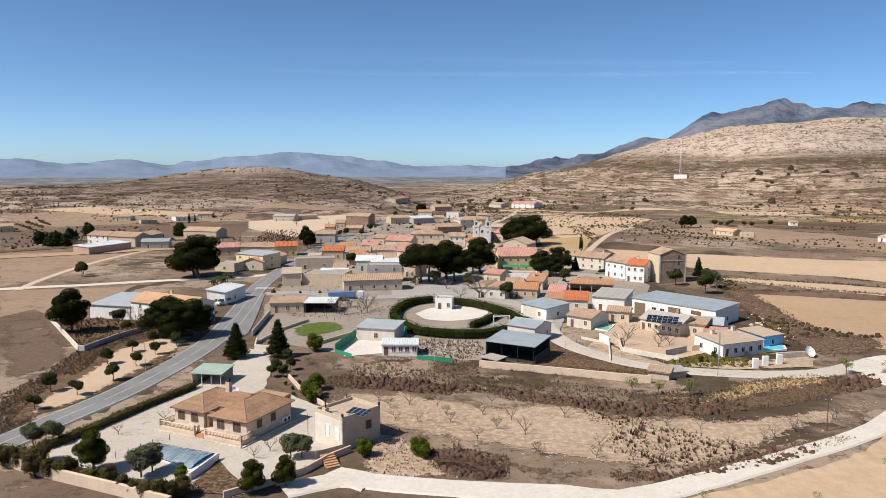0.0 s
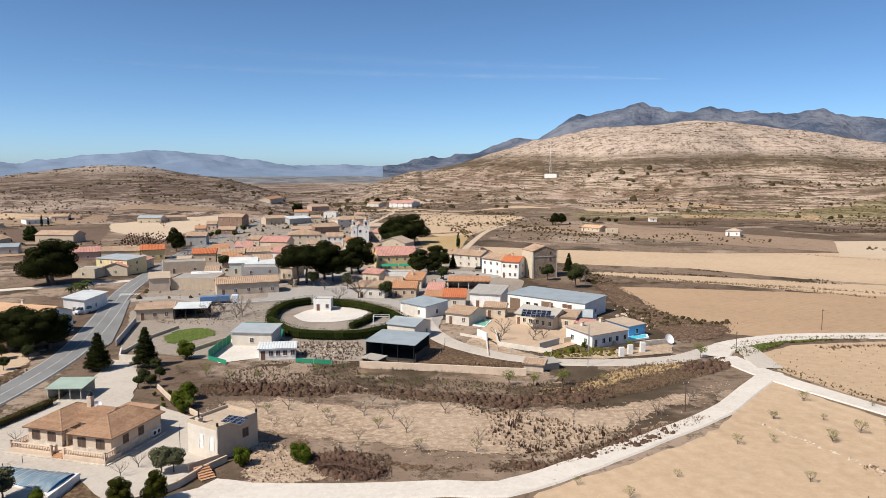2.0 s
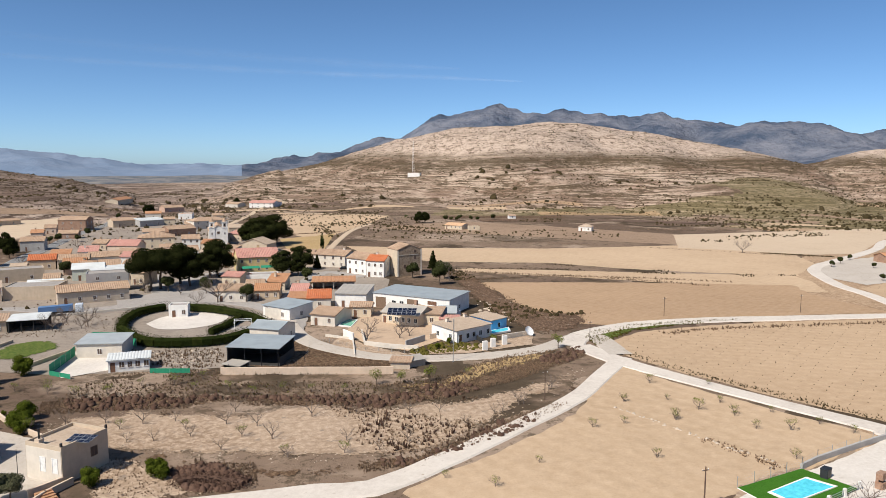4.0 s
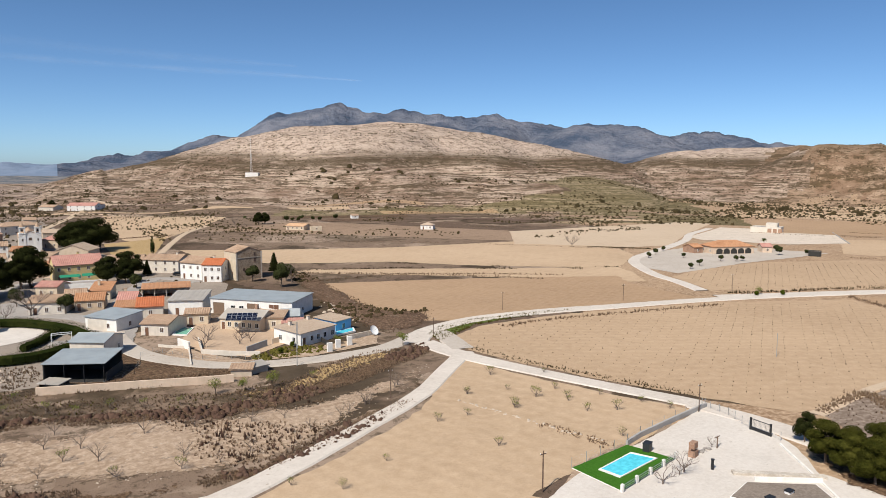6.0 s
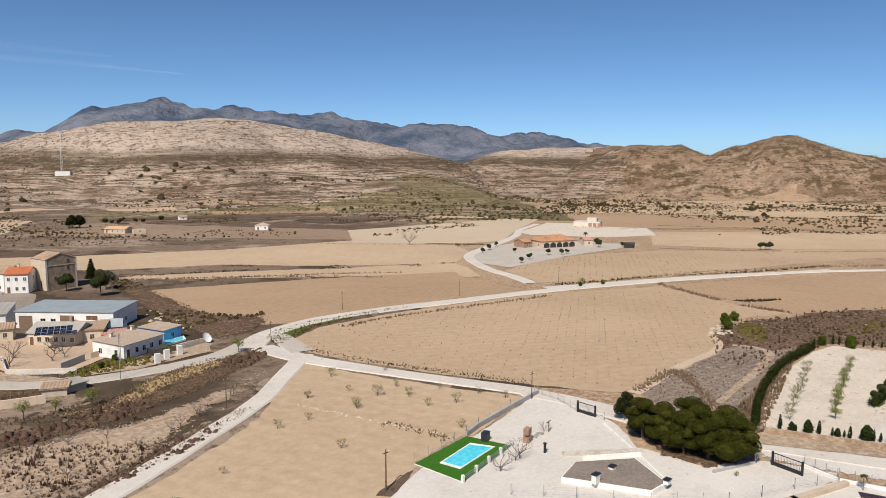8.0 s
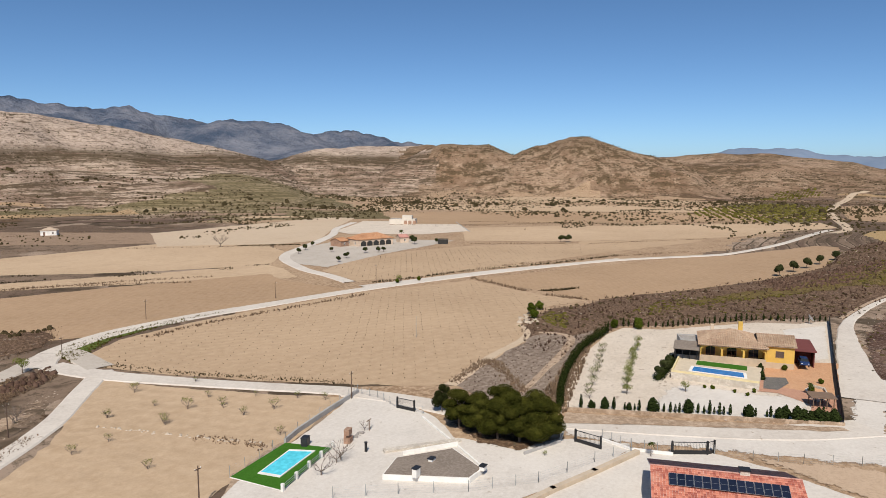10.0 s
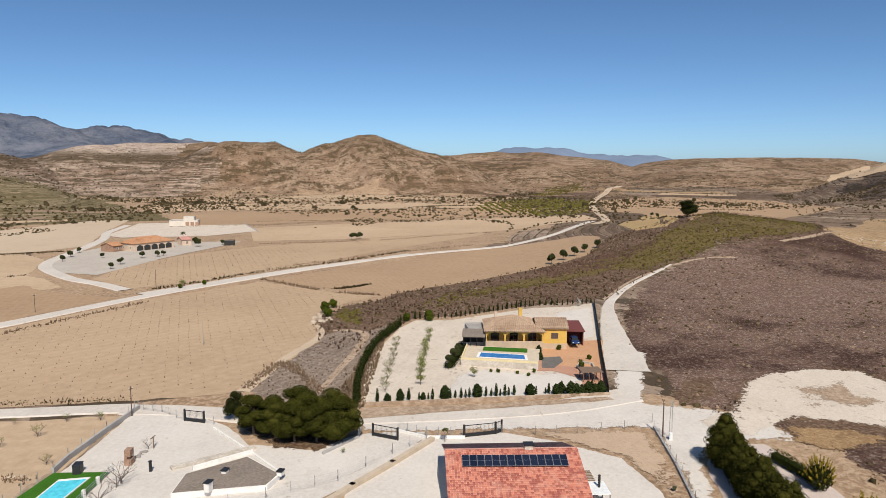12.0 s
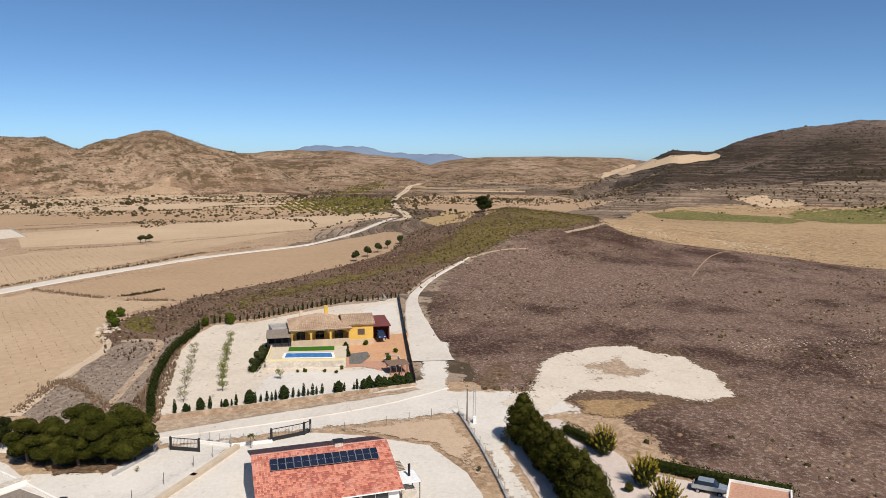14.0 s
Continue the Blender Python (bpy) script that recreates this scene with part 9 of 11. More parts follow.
def rows_at(p, q, t, k):
    return (*p.lerp(q, t), 0.22 + 0.42 * math.sin(math.pi * t) ** 0.6 + 0.02 * (k % 2))


covered_pool()


def annex():
    A, B = (-14.9, 101.8), (-10.1, 107.2)
    # stands lower than the yard behind it
    a = house("annex_building", A, (A[0] + (B[0] - A[0]) * 1.06, A[1] + (B[1] - A[1]) * 1.06), 6.5, 4.7, "flat", 0, "tan", "roof_gravel", (0, 0), 1, label="tan flat-roofed annex with solar panels and a flue", category="outbuilding", group="", parapet=0.5)
    L = math.dist(A, B) * 1.06
    window(a, L * 0.68, 0, 2.2, 1.0, 1.2, 0, "shutter", "wood")
    part("white_side", boxes((-0.05, 0.1, -0.4, 0.0, 6.4, 4.6)), "offwhite", a)
    for y in (1.2, 3.4):
        window(a, -0.05, y, 1.4, 0.9, 2.0, -90, "frame_white", "frame_white", "door", False)
    part("flue", tube(bmesh.new(), (0.5, 4.5, 4.6), (0.5, 4.5, 7.0), 0.14), "iron", a)
    part("flue_base", boxes((0.1, 4.1, 4.6, 0.9, 4.9, 5.6)), "villa", a)
    part("corner_lamp", boxes((L - 0.25, 0.0, 5.2, L, 0.25, 5.7)), "iron", a)
    part("corner_lamp", boxes((0, 0.0, 5.2, 0.25, 0.25, 5.7)), "iron", a)


annex()
solar_array("solar_panels", (-14.8, 104.2), (-11.7, 102.5), (-9.6, 103.9), 4, 3, 5.0, 5.25, lift=0.12)
W("retaining_wall", [(-18.4, 99.1), (-15.0, 101.6)], 1.2, 0.3, "villa", "peach retaining wall beside steps")


def steps(name, a, b, n, width, label, mat="tile_terracotta"):
    r = empty(name, *a, math.degrees(math.atan2(b[1] - a[1], b[0] - a[0])), label=label, category="steps")
    L = math.dist(a, b)
    for k in range(n):
        part("step", boxes((L * k / n, -width / 2, -0.3, L * (k + 1) / n + 0.02, width / 2, 0.16 * (k + 1))), mat, r)


steps("steps", (-15.3, 96.0), (-16.8, 98.7), 6, 2.0, "short flight of terracotta steps up to the yard")
pole((-21.0, 106.7), 4.0, 0.05, "iron", "slim dark yard lamp post", False, "yard_lamp")
pole((-59.2, 137.8), 7.5, 0.06, "steel", "slim grey street lamp", False, "street_lamp")
pole((-70.5, 235.5), 7.0, 0.06, "steel", "slim grey street lamp", False, "street_lamp")
pole((-50.1, 140.6), 3.0, 0.05, "steel", "slim grey road sign post", False, "sign_post")


# ---- red-roofed house ----
def red_house():
    A, B = (79.3, 16.1), (83.7, -0.6)
    L = math.dist(A, B)
    tr = math.degrees(math.atan2(B[1] - A[1], B[0] - A[0]))
    h = empty("house", *A, tr, label="white house with a chequered red flat-tile roof and solar panels", category="house")
    D = 17.4
    E, rise = 2.8, 2.8
    part("wall", boxes((0.5, 0.5, -0.4, L - 0.5, D - 0.5, E)), "white", h)
    for x in (0.5, L - 0.5):
        g = bmesh.new()
        prism(g, [(x - 0.1, 0.5), (x + 0.1, 0.5), (x + 0.1, D - 0.5), (x - 0.1, D - 0.5)], E - 0.1, E)
        vs = [g.verts.new(p) for p in ((x, 0.6, E), (x, D - 0.6, E), (x, D / 2, E + rise - 0.2))]
        g.faces.new(vs)
        part("gable", g, "white", h)
    # flat tiles, each its own piece, in overlapping courses
    V, Q = [], []
    hyp = math.hypot(D / 2, rise)
    c, s = (D / 2) / hyp, rise / hyp
    rows, cols = int(hyp / 0.36), int(L / 0.34)
    for back in (0, 1):
        for j in range(rows):
            for i in range(cols):
                x0, x1 = L * i / cols + 0.006, L * (i + 1) / cols - 0.006
                d0, d1 = hyp * j / rows - 0.05, hyp * (j + 1) / rows
                b = len(V)
                for x, d, up in ((x0, d0, 0.06), (x1, d0, 0.06), (x1, d1, 0.02), (x0, d1, 0.02), (x0, d0, 0.0), (x1, d0, 0.0)):
                    y, z = d * c - up * s, E + d * s + up * c
                    V.append((x, D - y if back else y, z))
                Q += [(b, b + 1, b + 2, b + 3), (b + 4, b + 5, b + 1, b)]
    ob = new("tiles", quick_mesh("tiles", np.array(V), np.array(Q), [M["tile_flat"]]))
    ob.parent = h
    ob["kind"] = "stuff"
    rf = bmesh.new()
    slope(rf, [(0, 0, E - 0.01), (L, 0, E - 0.01), (L, D / 2, E + rise - 0.01), (0, D / 2, E + rise - 0.01)], thick=0.1)
    slope(rf, [(L, D, E - 0.01), (0, D, E - 0.01), (0, D / 2, E + rise - 0.01), (L, D / 2, E + rise - 0.01)], thick=0.1)
    part("roof_deck", rf, "white", h)
    rg = bmesh.new()
    for k in range(int(L / 0.4)):
        tube(rg, (L * k / int(L / 0.4), D / 2, E + rise + 0.05), (L * (k + 1) / int(L / 0.4) - 0.02, D / 2, E + rise + 0.05), 0.12, 0.1, 6)
    part("ridge", rg, "tile_pink", h)
    gt = part("gutter", boxes((0, -0.14, E - 0.1, L, 0.0, E + 0.02)), "white_metal", h)
    ch = part("chimney", boxes((L * 0.6, D / 2 - 0.3, 4.2, L * 0.6 + 1.1, D / 2 + 0.7, 6.1), bevel=0.03), "pale_stone", h)
    part("cap", boxes((L * 0.6 - 0.1, D / 2 - 0.4, 6.1, L * 0.6 + 1.2, D / 2 + 0.8, 6.25)), "iron", ch)
    for x, w in ((L * 0.42, 2.6), (L * 0.6, 3.0), (L * 0.8, 3.2)):
        window(h, x, 0.5, 0.4, w, 2.0, 0, "glass", "frame_white")
    # side kitchen with flue
    k = part("barbecue", boxes((L + 0.2, 2.0, -0.3, L + 2.2, 4.0, 1.2)), "pale_stone", h)
    part("canopy", boxes((L, 1.8, 2.5, L + 2.6, 5.2, 2.62)), "white_metal", k)
    part("flue", tube(bmesh.new(), (L + 1.6, 3.6, 2.0), (L + 1.6, 3.6, 4.2), 0.16), "iron", k)
    for x, y in ((L + 2.5, 1.9), (L + 2.5, 5.1), (L + 0.2, 1.9)):
        part("post", tube(bmesh.new(), (x, y, -0.3), (x, y, 2.5), 0.06), "iron", k)
    for i in range(7):
        part("pergola_slat", boxes((L - 0.1, 5.4 + i * 0.45, 2.6, L + 1.6, 5.5 + i * 0.45, 2.72)), "wood", h)


red_house()
solar_array("solar_panels", (85.1, 15.5), (88.2, 2.5), (90.1, 2.6), 14, 1, 4.6, 5.3, "row of black solar panels on a red roof", 0.2)


# ---- orange villa with the pool ----
def orange_villa():
    z0 = 1.2
    A, B = (158.5, 23.6), (160.9, 10.9)
    L = math.dist(A, B)
    tr = math.degrees(math.atan2(B[1] - A[1], B[0] - A[0]))
    h = empty("villa", *A, tr, label="orange-yellow villa with an arched porch and a hipped tile roof", category="villa", z=z0)
    E, D = 3.5, 12.0
    part("stone_base", boxes((-0.1, -0.15, -1.2, L, 0.3, 1.0), (-0.1, 0.3, -1.2, 0.3, D, 1.0)), "ochre", h)
    part("wall", boxes((0, 3.0, -1.2, L, D, E)), "orange", h)
    # porch front with arches
    pw = bmesh.new()
    bays = 3
    w = L / bays
    for b in range(bays):
        x0, x1 = b * w, (b + 1) * w
        box(pw, x0 - 0.2 if b else x0, 0, 1.0, x0 + 0.2, 0.35, E)
        n = 10
        for i in range(n):
            t0, t1 = i / n, (i + 1) / n
            xa, xb = x0 + 0.2 + (w - 0.4) * t0, x0 + 0.2 + (w - 0.4) * t1
            za = 2.45 + 0.6 * math.sin(math.pi * (t0 + t1) / 2)
            box(pw, xa, 0, za, xb, 0.35, E)
    box(pw, L - 0.2, 0, 1.0, L, 0.35, E)
    part("arcade", pw, "orange", h)
    part("porch_floor", boxes((0, 0.3, -1.0, L, 3.0, 0.2)), "pave_terracotta", h)
    part("porch_side", boxes((0, 0.35, -1.0, 0.3, 3.0, 1.0), (L - 0.3, 0.35, -1.0, L, 3.0, E)), "orange", h)
    for x in (w * 0.5, w * 1.5, w * 2.5):
        window(h, x, 3.0, 0.3, 1.8, 2.1, 0, "glass", "wood", "window", False)
    hip_roof(h, "tile_old", 0, 0, L, D, E, 2.3, 0.5, 0.45, 0.6)
    # wing
    x0, x1 = L, L + 5.6
    part("wing", boxes((x0, 1.5, -1.2, x1, D - 1, E + 0.3)), "orange", h)
    part("wing_base", boxes((x0, 1.42, -1.2, x1 + 0.06, 1.5, 0.2)), "ochre", h)
    rf = bmesh.new()
    slope(rf, [(x0 - 1.5, 1.0, E + 0.25), (x1 + 0.4, 1.0, E + 0.25), (x1 + 0.4, 6.0, E + 1.8), (x0 - 1.5, 6.0, E + 1.8)], 0.45, 0.09, 0.14, 0.6)
    part("wing_roof_slope", rf, "tile_old", h)["kind"] = "stuff"
    rf = bmesh.new()
    slope(rf, [(x1 + 0.4, D - 0.5, E + 0.2), (x0 - 1.5, D - 0.5, E + 0.2), (x0 - 1.5, 6.0, E + 1.8), (x1 + 0.4, 6.0, E + 1.8)], 0.45, 0.09, 0.14, 0.6)
    part("wing_roof_slope", rf, "tile_old", h)["kind"] = "stuff"
    window(h, x0 + 2.8, 1.5, 1.4, 1.5, 1.2, 0, "shutter", "wood")
    ch = part("chimney", boxes((L * 0.62, D * 0.72, E + 0.5, L * 0.62 + 0.9, D * 0.72 + 0.9, E + 3.4), bevel=0.03), "orange", h)
    ch2 = part("chimney", boxes((L * 0.18, D * 0.8, E + 0.5, L * 0.18 + 0.7, D * 0.8 + 0.7, E + 2.2), bevel=0.03), "palepeach", h)
    # burgundy carport beside the wing
    g = empty("garage", *(166.5, 6.5), tr, label="burgundy timber garage with a dark open front", category="garage", z=0.8)
    part("wall", boxes((0, 3.0, -0.8, 4.6, 8.5, 2.9), (0, 0.0, -0.8, 0.5, 3.0, 2.9), (4.4, 0, -0.8, 4.6, 3.0, 2.9)), "burgundy", g)
    rf = bmesh.new()
    slope(rf, [(-0.3, -0.5, 2.9), (4.9, -0.5, 2.8), (4.9, 8.8, 3.4), (-0.3, 8.8, 3.4)])
    part("roof", rf, "burgundy", g)
    vehicle("car", (166.1, 4.0), tr + 90, "car_blue", "car", "dark blue car parked in front of the garage").location.z = 0.9


orange_villa()


def pool_terrace():
    c = [(144.8, 26.9), (144.9, 10.7), (156.7, 11.3), (156.5, 27.8)]
    o = c[0]
    t = empty("pool_terrace", *o, label="raised pool terrace with a lemon parapet over a stone wall", category="terrace")
    P = [(p[0] - o[0], p[1] - o[1]) for p in c]
    part("retaining_wall", prism(bmesh.new(), P, -0.4, 1.45), "pale_stone", t)
    part("paving", prism(bmesh.new(), P, 1.45, 1.5), "cream", t)
    part("parapet", prism(bmesh.new(), [P[0], P[1], (P[1][0] + 0.3, P[1][1]), (P[0][0] + 0.3, P[0][1])], 1.5, 1.85), "lemon", t)
    part("parapet", prism(bmesh.new(), [P[0], (P[0][0] + 0.1, P[0][1] - 0.3), (P[3][0], P[3][1] - 0.3), P[3]], 1.5, 1.85), "lemon", t)
    pool("pool", [(147.2, 23.4), (147.2, 13.6), (150.7, 14.2), (150.7, 23.5)], "water_blue", "white", 0.04, 1.5, label="blue swimming pool on a raised terrace").location.z = 1.5
    tf = empty("turf_strip", *(153.5, 23.4), label="strip of green artificial turf", category="turf", z=1.5)
    Q = [(152.6, 23.5), (153.0, 13.7), (156.4, 14.0), (155.9, 23.7)]
    part("mat", prism(bmesh.new(), [(p[0] - tf.location.x, p[1] - tf.location.y) for p in Q], 0.0, 0.05), "turf", tf)
    # dark pergola at the pool's end
    A, B = (155.8, 28.4), (156.5, 23.8)
    open_shed("pergola", A, B, 6.0, 2.5, 0.3, "roof_grey", "dark shaded pergola beside the pool", "iron", True).location.z = 1.2
    house("outbuilding", *((164.6, 28.9), (166.0, 24.9)), 5.0, 2.4, "flat", 0, "grey", "concrete", (0, 0), 1, category="outbuilding", group="", label="grey flat-roofed outdoor kitchen").location.z = 1.0
    satellite_dish((214.5, 4.4), 2.2, label="white satellite dish behind the house", h=1.6)


pool_terrace()
W("garden_wall", [(116.0, 40.0), (116.5, 38.8), (120.9, 26.4), (125.3, 14.5), (131.7, -3.2)], 0.7, 0.35, "chalk", "low pale garden wall along the track")
fence("garden_fence", [(131.7, -3.2), (157.8, -2.2), (220.7, -0.3)], 1.8, 3.0, "iron", "dark screened garden fence", solid="shade_net")
W("bed_wall", [(144.7, 1.9), (148.9, 2.9), (152.4, 1.8), (151.4, -0.1), (146.6, -0.9), (143.0, 0.5), (144.7, 1.9)], 0.6, 0.3, "pale_stone", "round raised stone flower bed")
gz = open_shed("pergola", (138.8, 1.6), (139.8, -1.9), 3.0, 2.2, 0.0, "wood", "small dark wooden garden pergola", "wood", False)


# ---- compound with the green pool terrace ----
def green_terrace():
    c = [(68.3, 69.9), (68.7, 60.9), (83.2, 64.0), (81.3, 71.5)]
    o = c[0]
    t = empty("pool_terrace", *o, label="raised terrace of artificial turf with white walls round a pool", category="terrace")
    P = [Vector((p[0] - o[0], p[1] - o[1])) for p in c]
    part("base", prism(bmesh.new(), [tuple(p) for p in P], -1.6, 0.15), "white", t)
    part("turf", prism(bmesh.new(), [tuple(p * 0.985 + (P[0] + P[1] + P[2] + P[3]) * 0.25 * 0.015) for p in P], 0.15, 0.2), "turf", t)
    a, b = P[1], P[2]
    for k in range(5):
        q = a.lerp(b, k / 4)
        part("pillar", boxes((q.x - 0.18, q.y - 0.18, -1.2, q.x + 0.18, q.y + 0.18, 1.15)), "white", t)
        if k < 4:
            r = a.lerp(b, (k + 1) / 4)
            for z in (0.35, 0.65, 0.95):
                part("rail", tube(bmesh.new(), (q.x, q.y, z), (r.x, r.y, z), 0.05, n=4), "steel", t)
    pool("pool", [(71.4, 67.2), (71.9, 64.1), (80.4, 65.5), (78.9, 68.7)], "water_cyan", "white", 0.04, 0.2, 0.4, "turquoise swimming pool with a white rim").location.z = 0.2
    cb = empty("pump_box", *(82.0, 68.2), 20, label="black pool pump housing", category="box", z=0.1)
    part("body", boxes((-0.7, -0.5, 0, 0.7, 0.5, 1.3), bevel=0.04), "plastic_dark", cb)
    part("lid", boxes((-0.75, -0.55, 1.3, 0.75, 0.55, 1.4), bevel=0.02), "iron", cb)


green_terrace()


def low_roof():
    c = [(77.9, 51.5), (83.4, 52.9), (90.5, 47.4), (86.2, 40.5), (82.7, 40.7)]
    o = c[0]
    t = empty("cistern_roof", *o, label="low flat grey roof with white parapet and vents", category="roof")
    P = [(p[0] - o[0], p[1] - o[1]) for p in c]
    part("wall", prism(bmesh.new(), P, -0.5, 0.85), "white", t)
    part("roof", prism(bmesh.new(), [(x * 0.97 + 0.2, y * 0.97 - 0.1) for x, y in P], 0.85, 0.9), "roof_grey", t)
    for p, w, h in (((79.6, 47.2), 0.55, 1.2), ((85.0, 47.9), 0.5, 0.4), ((85.9, 40.3), 0.5, 0.6)):
        v = part("vent", boxes((-w, -0.35, 0, w, 0.35, h), bevel=0.02), "white", t)
        v.matrix_basis = pose(p[0] - o[0], p[1] - o[1], 0.85)
        part("vent_cap", boxes((-w - 0.08, -0.43, h, w + 0.08, 0.43, h + 0.1)), "iron", v)
    W("gravel_wall", [(86.1, 56.2), (94.7, 48.9)], 0.5, 1.0, "pale_stone", "low strip of stones behind a white kerb")
    W("kerb", [(86.3, 53.4), (93.3, 48.2)], 0.7, 0.25, "white", "white concrete kerb of the yard")


low_roof()


def yard_things():
    p = (86.2, 63.3)
    b = empty("brick_barbecue", *p, 15, label="small red brick barbecue in the gravel yard", category="barbecue")
    part("hearth", boxes((-0.7, -0.5, 0, 0.7, 0.5, 1.0), bevel=0.02), "brick", b)
    part("hood", prism(bmesh.new(), [(-0.65, -0.4), (0.65, -0.4), (0.65, 0.45), (-0.65, 0.45)], 1.35, 2.3), "brick", b)
    for x in (-0.55, 0.55):
        part("pier", boxes((x - 0.12, 0.1, 1.0, x + 0.12, 0.45, 1.35)), "brick", b)
    q = (84.6, 58.9)
    f = empty("flue_pipe", *q, label="short black flue pipe standing in the gravel", category="pipe")
    part("pipe", tube(bmesh.new(), (0, 0, -0.1), (0, 0, 1.5), 0.2, n=12), "iron", f)
    part("cap", tube(bmesh.new(), (0, 0, 1.5), (0, 0, 1.6), 0.27, n=12), "iron", f)
    d = empty("dry_tree_frame", *(91.8, 63.3), 10, label="bare wooden T-shaped drying post", category="post")
    part("shaft", tube(bmesh.new(), (0, 0, -0.1), (0, 0, 1.8), 0.08), "wood", d)
    part("cross_arm", tube(bmesh.new(), (-0.9, 0, 1.9), (0.9, 0.1, 1.75), 0.07), "wood", d)
    g = empty("rubble_heap", *(89.3, 63.7), label="small heap of grey rubble", category="rubble")
    bm = bmesh.new()
    for k in range(14):
        x, y = random.uniform(-1.2, 1.2), random.uniform(-0.7, 0.7)
        box(bm, x, y, -0.1, x + random.uniform(0.2, 0.5), y + random.uniform(0.2, 0.5), random.uniform(0.1, 0.5), bevel=0.04)
    part("stone", bm, "concrete", g)


random.seed(21)
yard_things()
W("boundary_wall", [(106.1, 75.9), (96.2, 74.5), (85.6, 72.7), (81.3, 71.5)], 0.9, 0.35, "grey", "low grey boundary wall under a wire fence")
fence("boundary_fence", [(106.4, 76.1), (96.4, 74.7), (85.8, 72.9), (81.3, 71.5), (68.3, 69.9)], 1.7, 3.0, "steel", "wire fence on slim posts round the compound")
fence("boundary_fence", [(106.2, 76.7), (105.7, 71.1), (103.2, 65.5)], 1.5, 1.6, "steel", "grey fence panels beside the gate", wires=8)
gate("gate", (103.1, 65.2), (102.9, 61.6))
fence("boundary_fence", [(102.9, 61.6), (102.6, 59.7)], 1.5, 1.6, "steel", "grey fence panels beside the gate", wires=8)
gate("gate", (103.7, 33.1), (102.7, 28.8))
fence("boundary_fence", [(107.0, 29.8), (105.3, 25.1)], 1.5, 1.4, "steel", "pale fence panels on a low wall", wires=8)
W("boundary_wall", [(106.1, 29.6), (104.5, 24.7), (105.7, 19.0)], 0.5, 0.3, "white", "low white boundary wall")
fence("boundary_fence", [(105.3, 24.9), (106.3, 19.3)], 1.6, 1.5, "steel", "pale fence panels on a low wall", wires=8)
gate("gate", (106.1, 19.1), (108.5, 14.5))
gate("gate", (108.5, 14.5), (109.6, 13.7), 2.0, "narrow dark metal pedestrian gate")
fence("boundary_fence", [(109.1, 13.6), (109.6, 8.4), (111.9, 1.9), (115.1, -5.4), (119.3, -10.0)], 1.5, 3.2, "steel", "wire fence on slim posts along the track")
fence("boundary_fence", [(116.0, -10.0), (102.8, -12.0), (91.3, -13.1), (83.5, -13.6)], 1.5, 3.2, "steel", "wire fence on slim posts above a low wall")
W("boundary_wall", [(116.8, -10.1), (102.8, -12.0), (91.3, -13.1), (83.5, -13.6)], 0.35, 0.35, "grey", "low concrete kerb wall")
W("boundary_wall", [(103.4, 23.7), (93.9, 27.1), (85.9, 30.2), (80.5, 32.0)], 0.7, 0.8, "tan", "low tan dividing wall between yards")
fence("boundary_fence", [(103.8, 24.5), (97.7, 28.2), (92.4, 30.5), (87.5, 32.8), (80.5, 39.8), (75.4, 47.4), (70.4, 54.1)], 1.6, 3.2, "steel", "wire fence on slim posts round the compound")
W("drive_kerb", [(101.1, 58.8), (93.3, 48.2), (87.4, 40.6)], 0.3, 0.3, "white", "white kerb of the drive")
W("slope_wall", [(95.3, 38.0), (102.2, 35.1), (105.8, 35.8)], 0.5, 0.3, "grey", "low stone edge below the pines")
pole((103.2, 75.1), 5.2, 0.1)
pole((60.1, 66.7), 5.6, 0.11)
pole((61.9, 110.4), 5.6, 0.1)
pole((95.0, 147.7), 4.6, 0.09)
pole((129.5, 163.5), 5.6, 0.09)
pole((171.0, 154.5), 5.4, 0.09)
pole((216.6, 146.9), 6.0, 0.09)
pole((148.7, 88.8), 5.5, 0.08, "steel", "weathered grey field pole", False, "field_pole")
pole((60.9, 152.6), 6.5, 0.08, "steel", "slim grey street pole", False)
pole((55.7, 140.0), 9.5, 0.09, "steel", "slim grey street pole", False)
pole((113.3, -11.1), 6.0, 0.12)
pole((102.9, 35.2), 5.2, 0.08, "steel", "slim grey steel pole beside a hedge", False)


def lattice_pole(p, h=6.2):
    r = empty("lattice_pole", *p, label="slim galvanised lattice power pole", category="pole")
    for x, y in ((-0.2, -0.2), (0.2, -0.2), (0.2, 0.2), (-0.2, 0.2)):
        part("leg", tube(bmesh.new(), (x, y, -0.2), (x * 0.5, y * 0.5, h), 0.03, n=4), "steel", r)
    n = 12
    for k in range(n):
        z0, z1 = h * k / n, h * (k + 1) / n
        s = -1 if k % 2 else 1
        for q in range(2):
            part("brace", tube(bmesh.new(), (-0.2 * s, -0.2 if q else 0.2, z0), (0.2 * s, -0.2 if q else 0.2, z1), 0.018, n=3), "steel", r)
    part("meter_box", boxes((-0.9, -0.25, 0, -0.35, 0.25, 1.2), bevel=0.02), "white_metal", r)


lattice_pole((112.7, -12.2))
vehicle("car", (86.3, -39.5), 60, "car_silver", "car", "silver hatchback parked on the drive")
house("house", (79.8, -46.6), (83.2, -40.5), 8.0, 2.9, "flat", 0.0, "white", "pave_red", (2, 0), 1, label="low white house with a flat reddish roof behind conifers", group="")


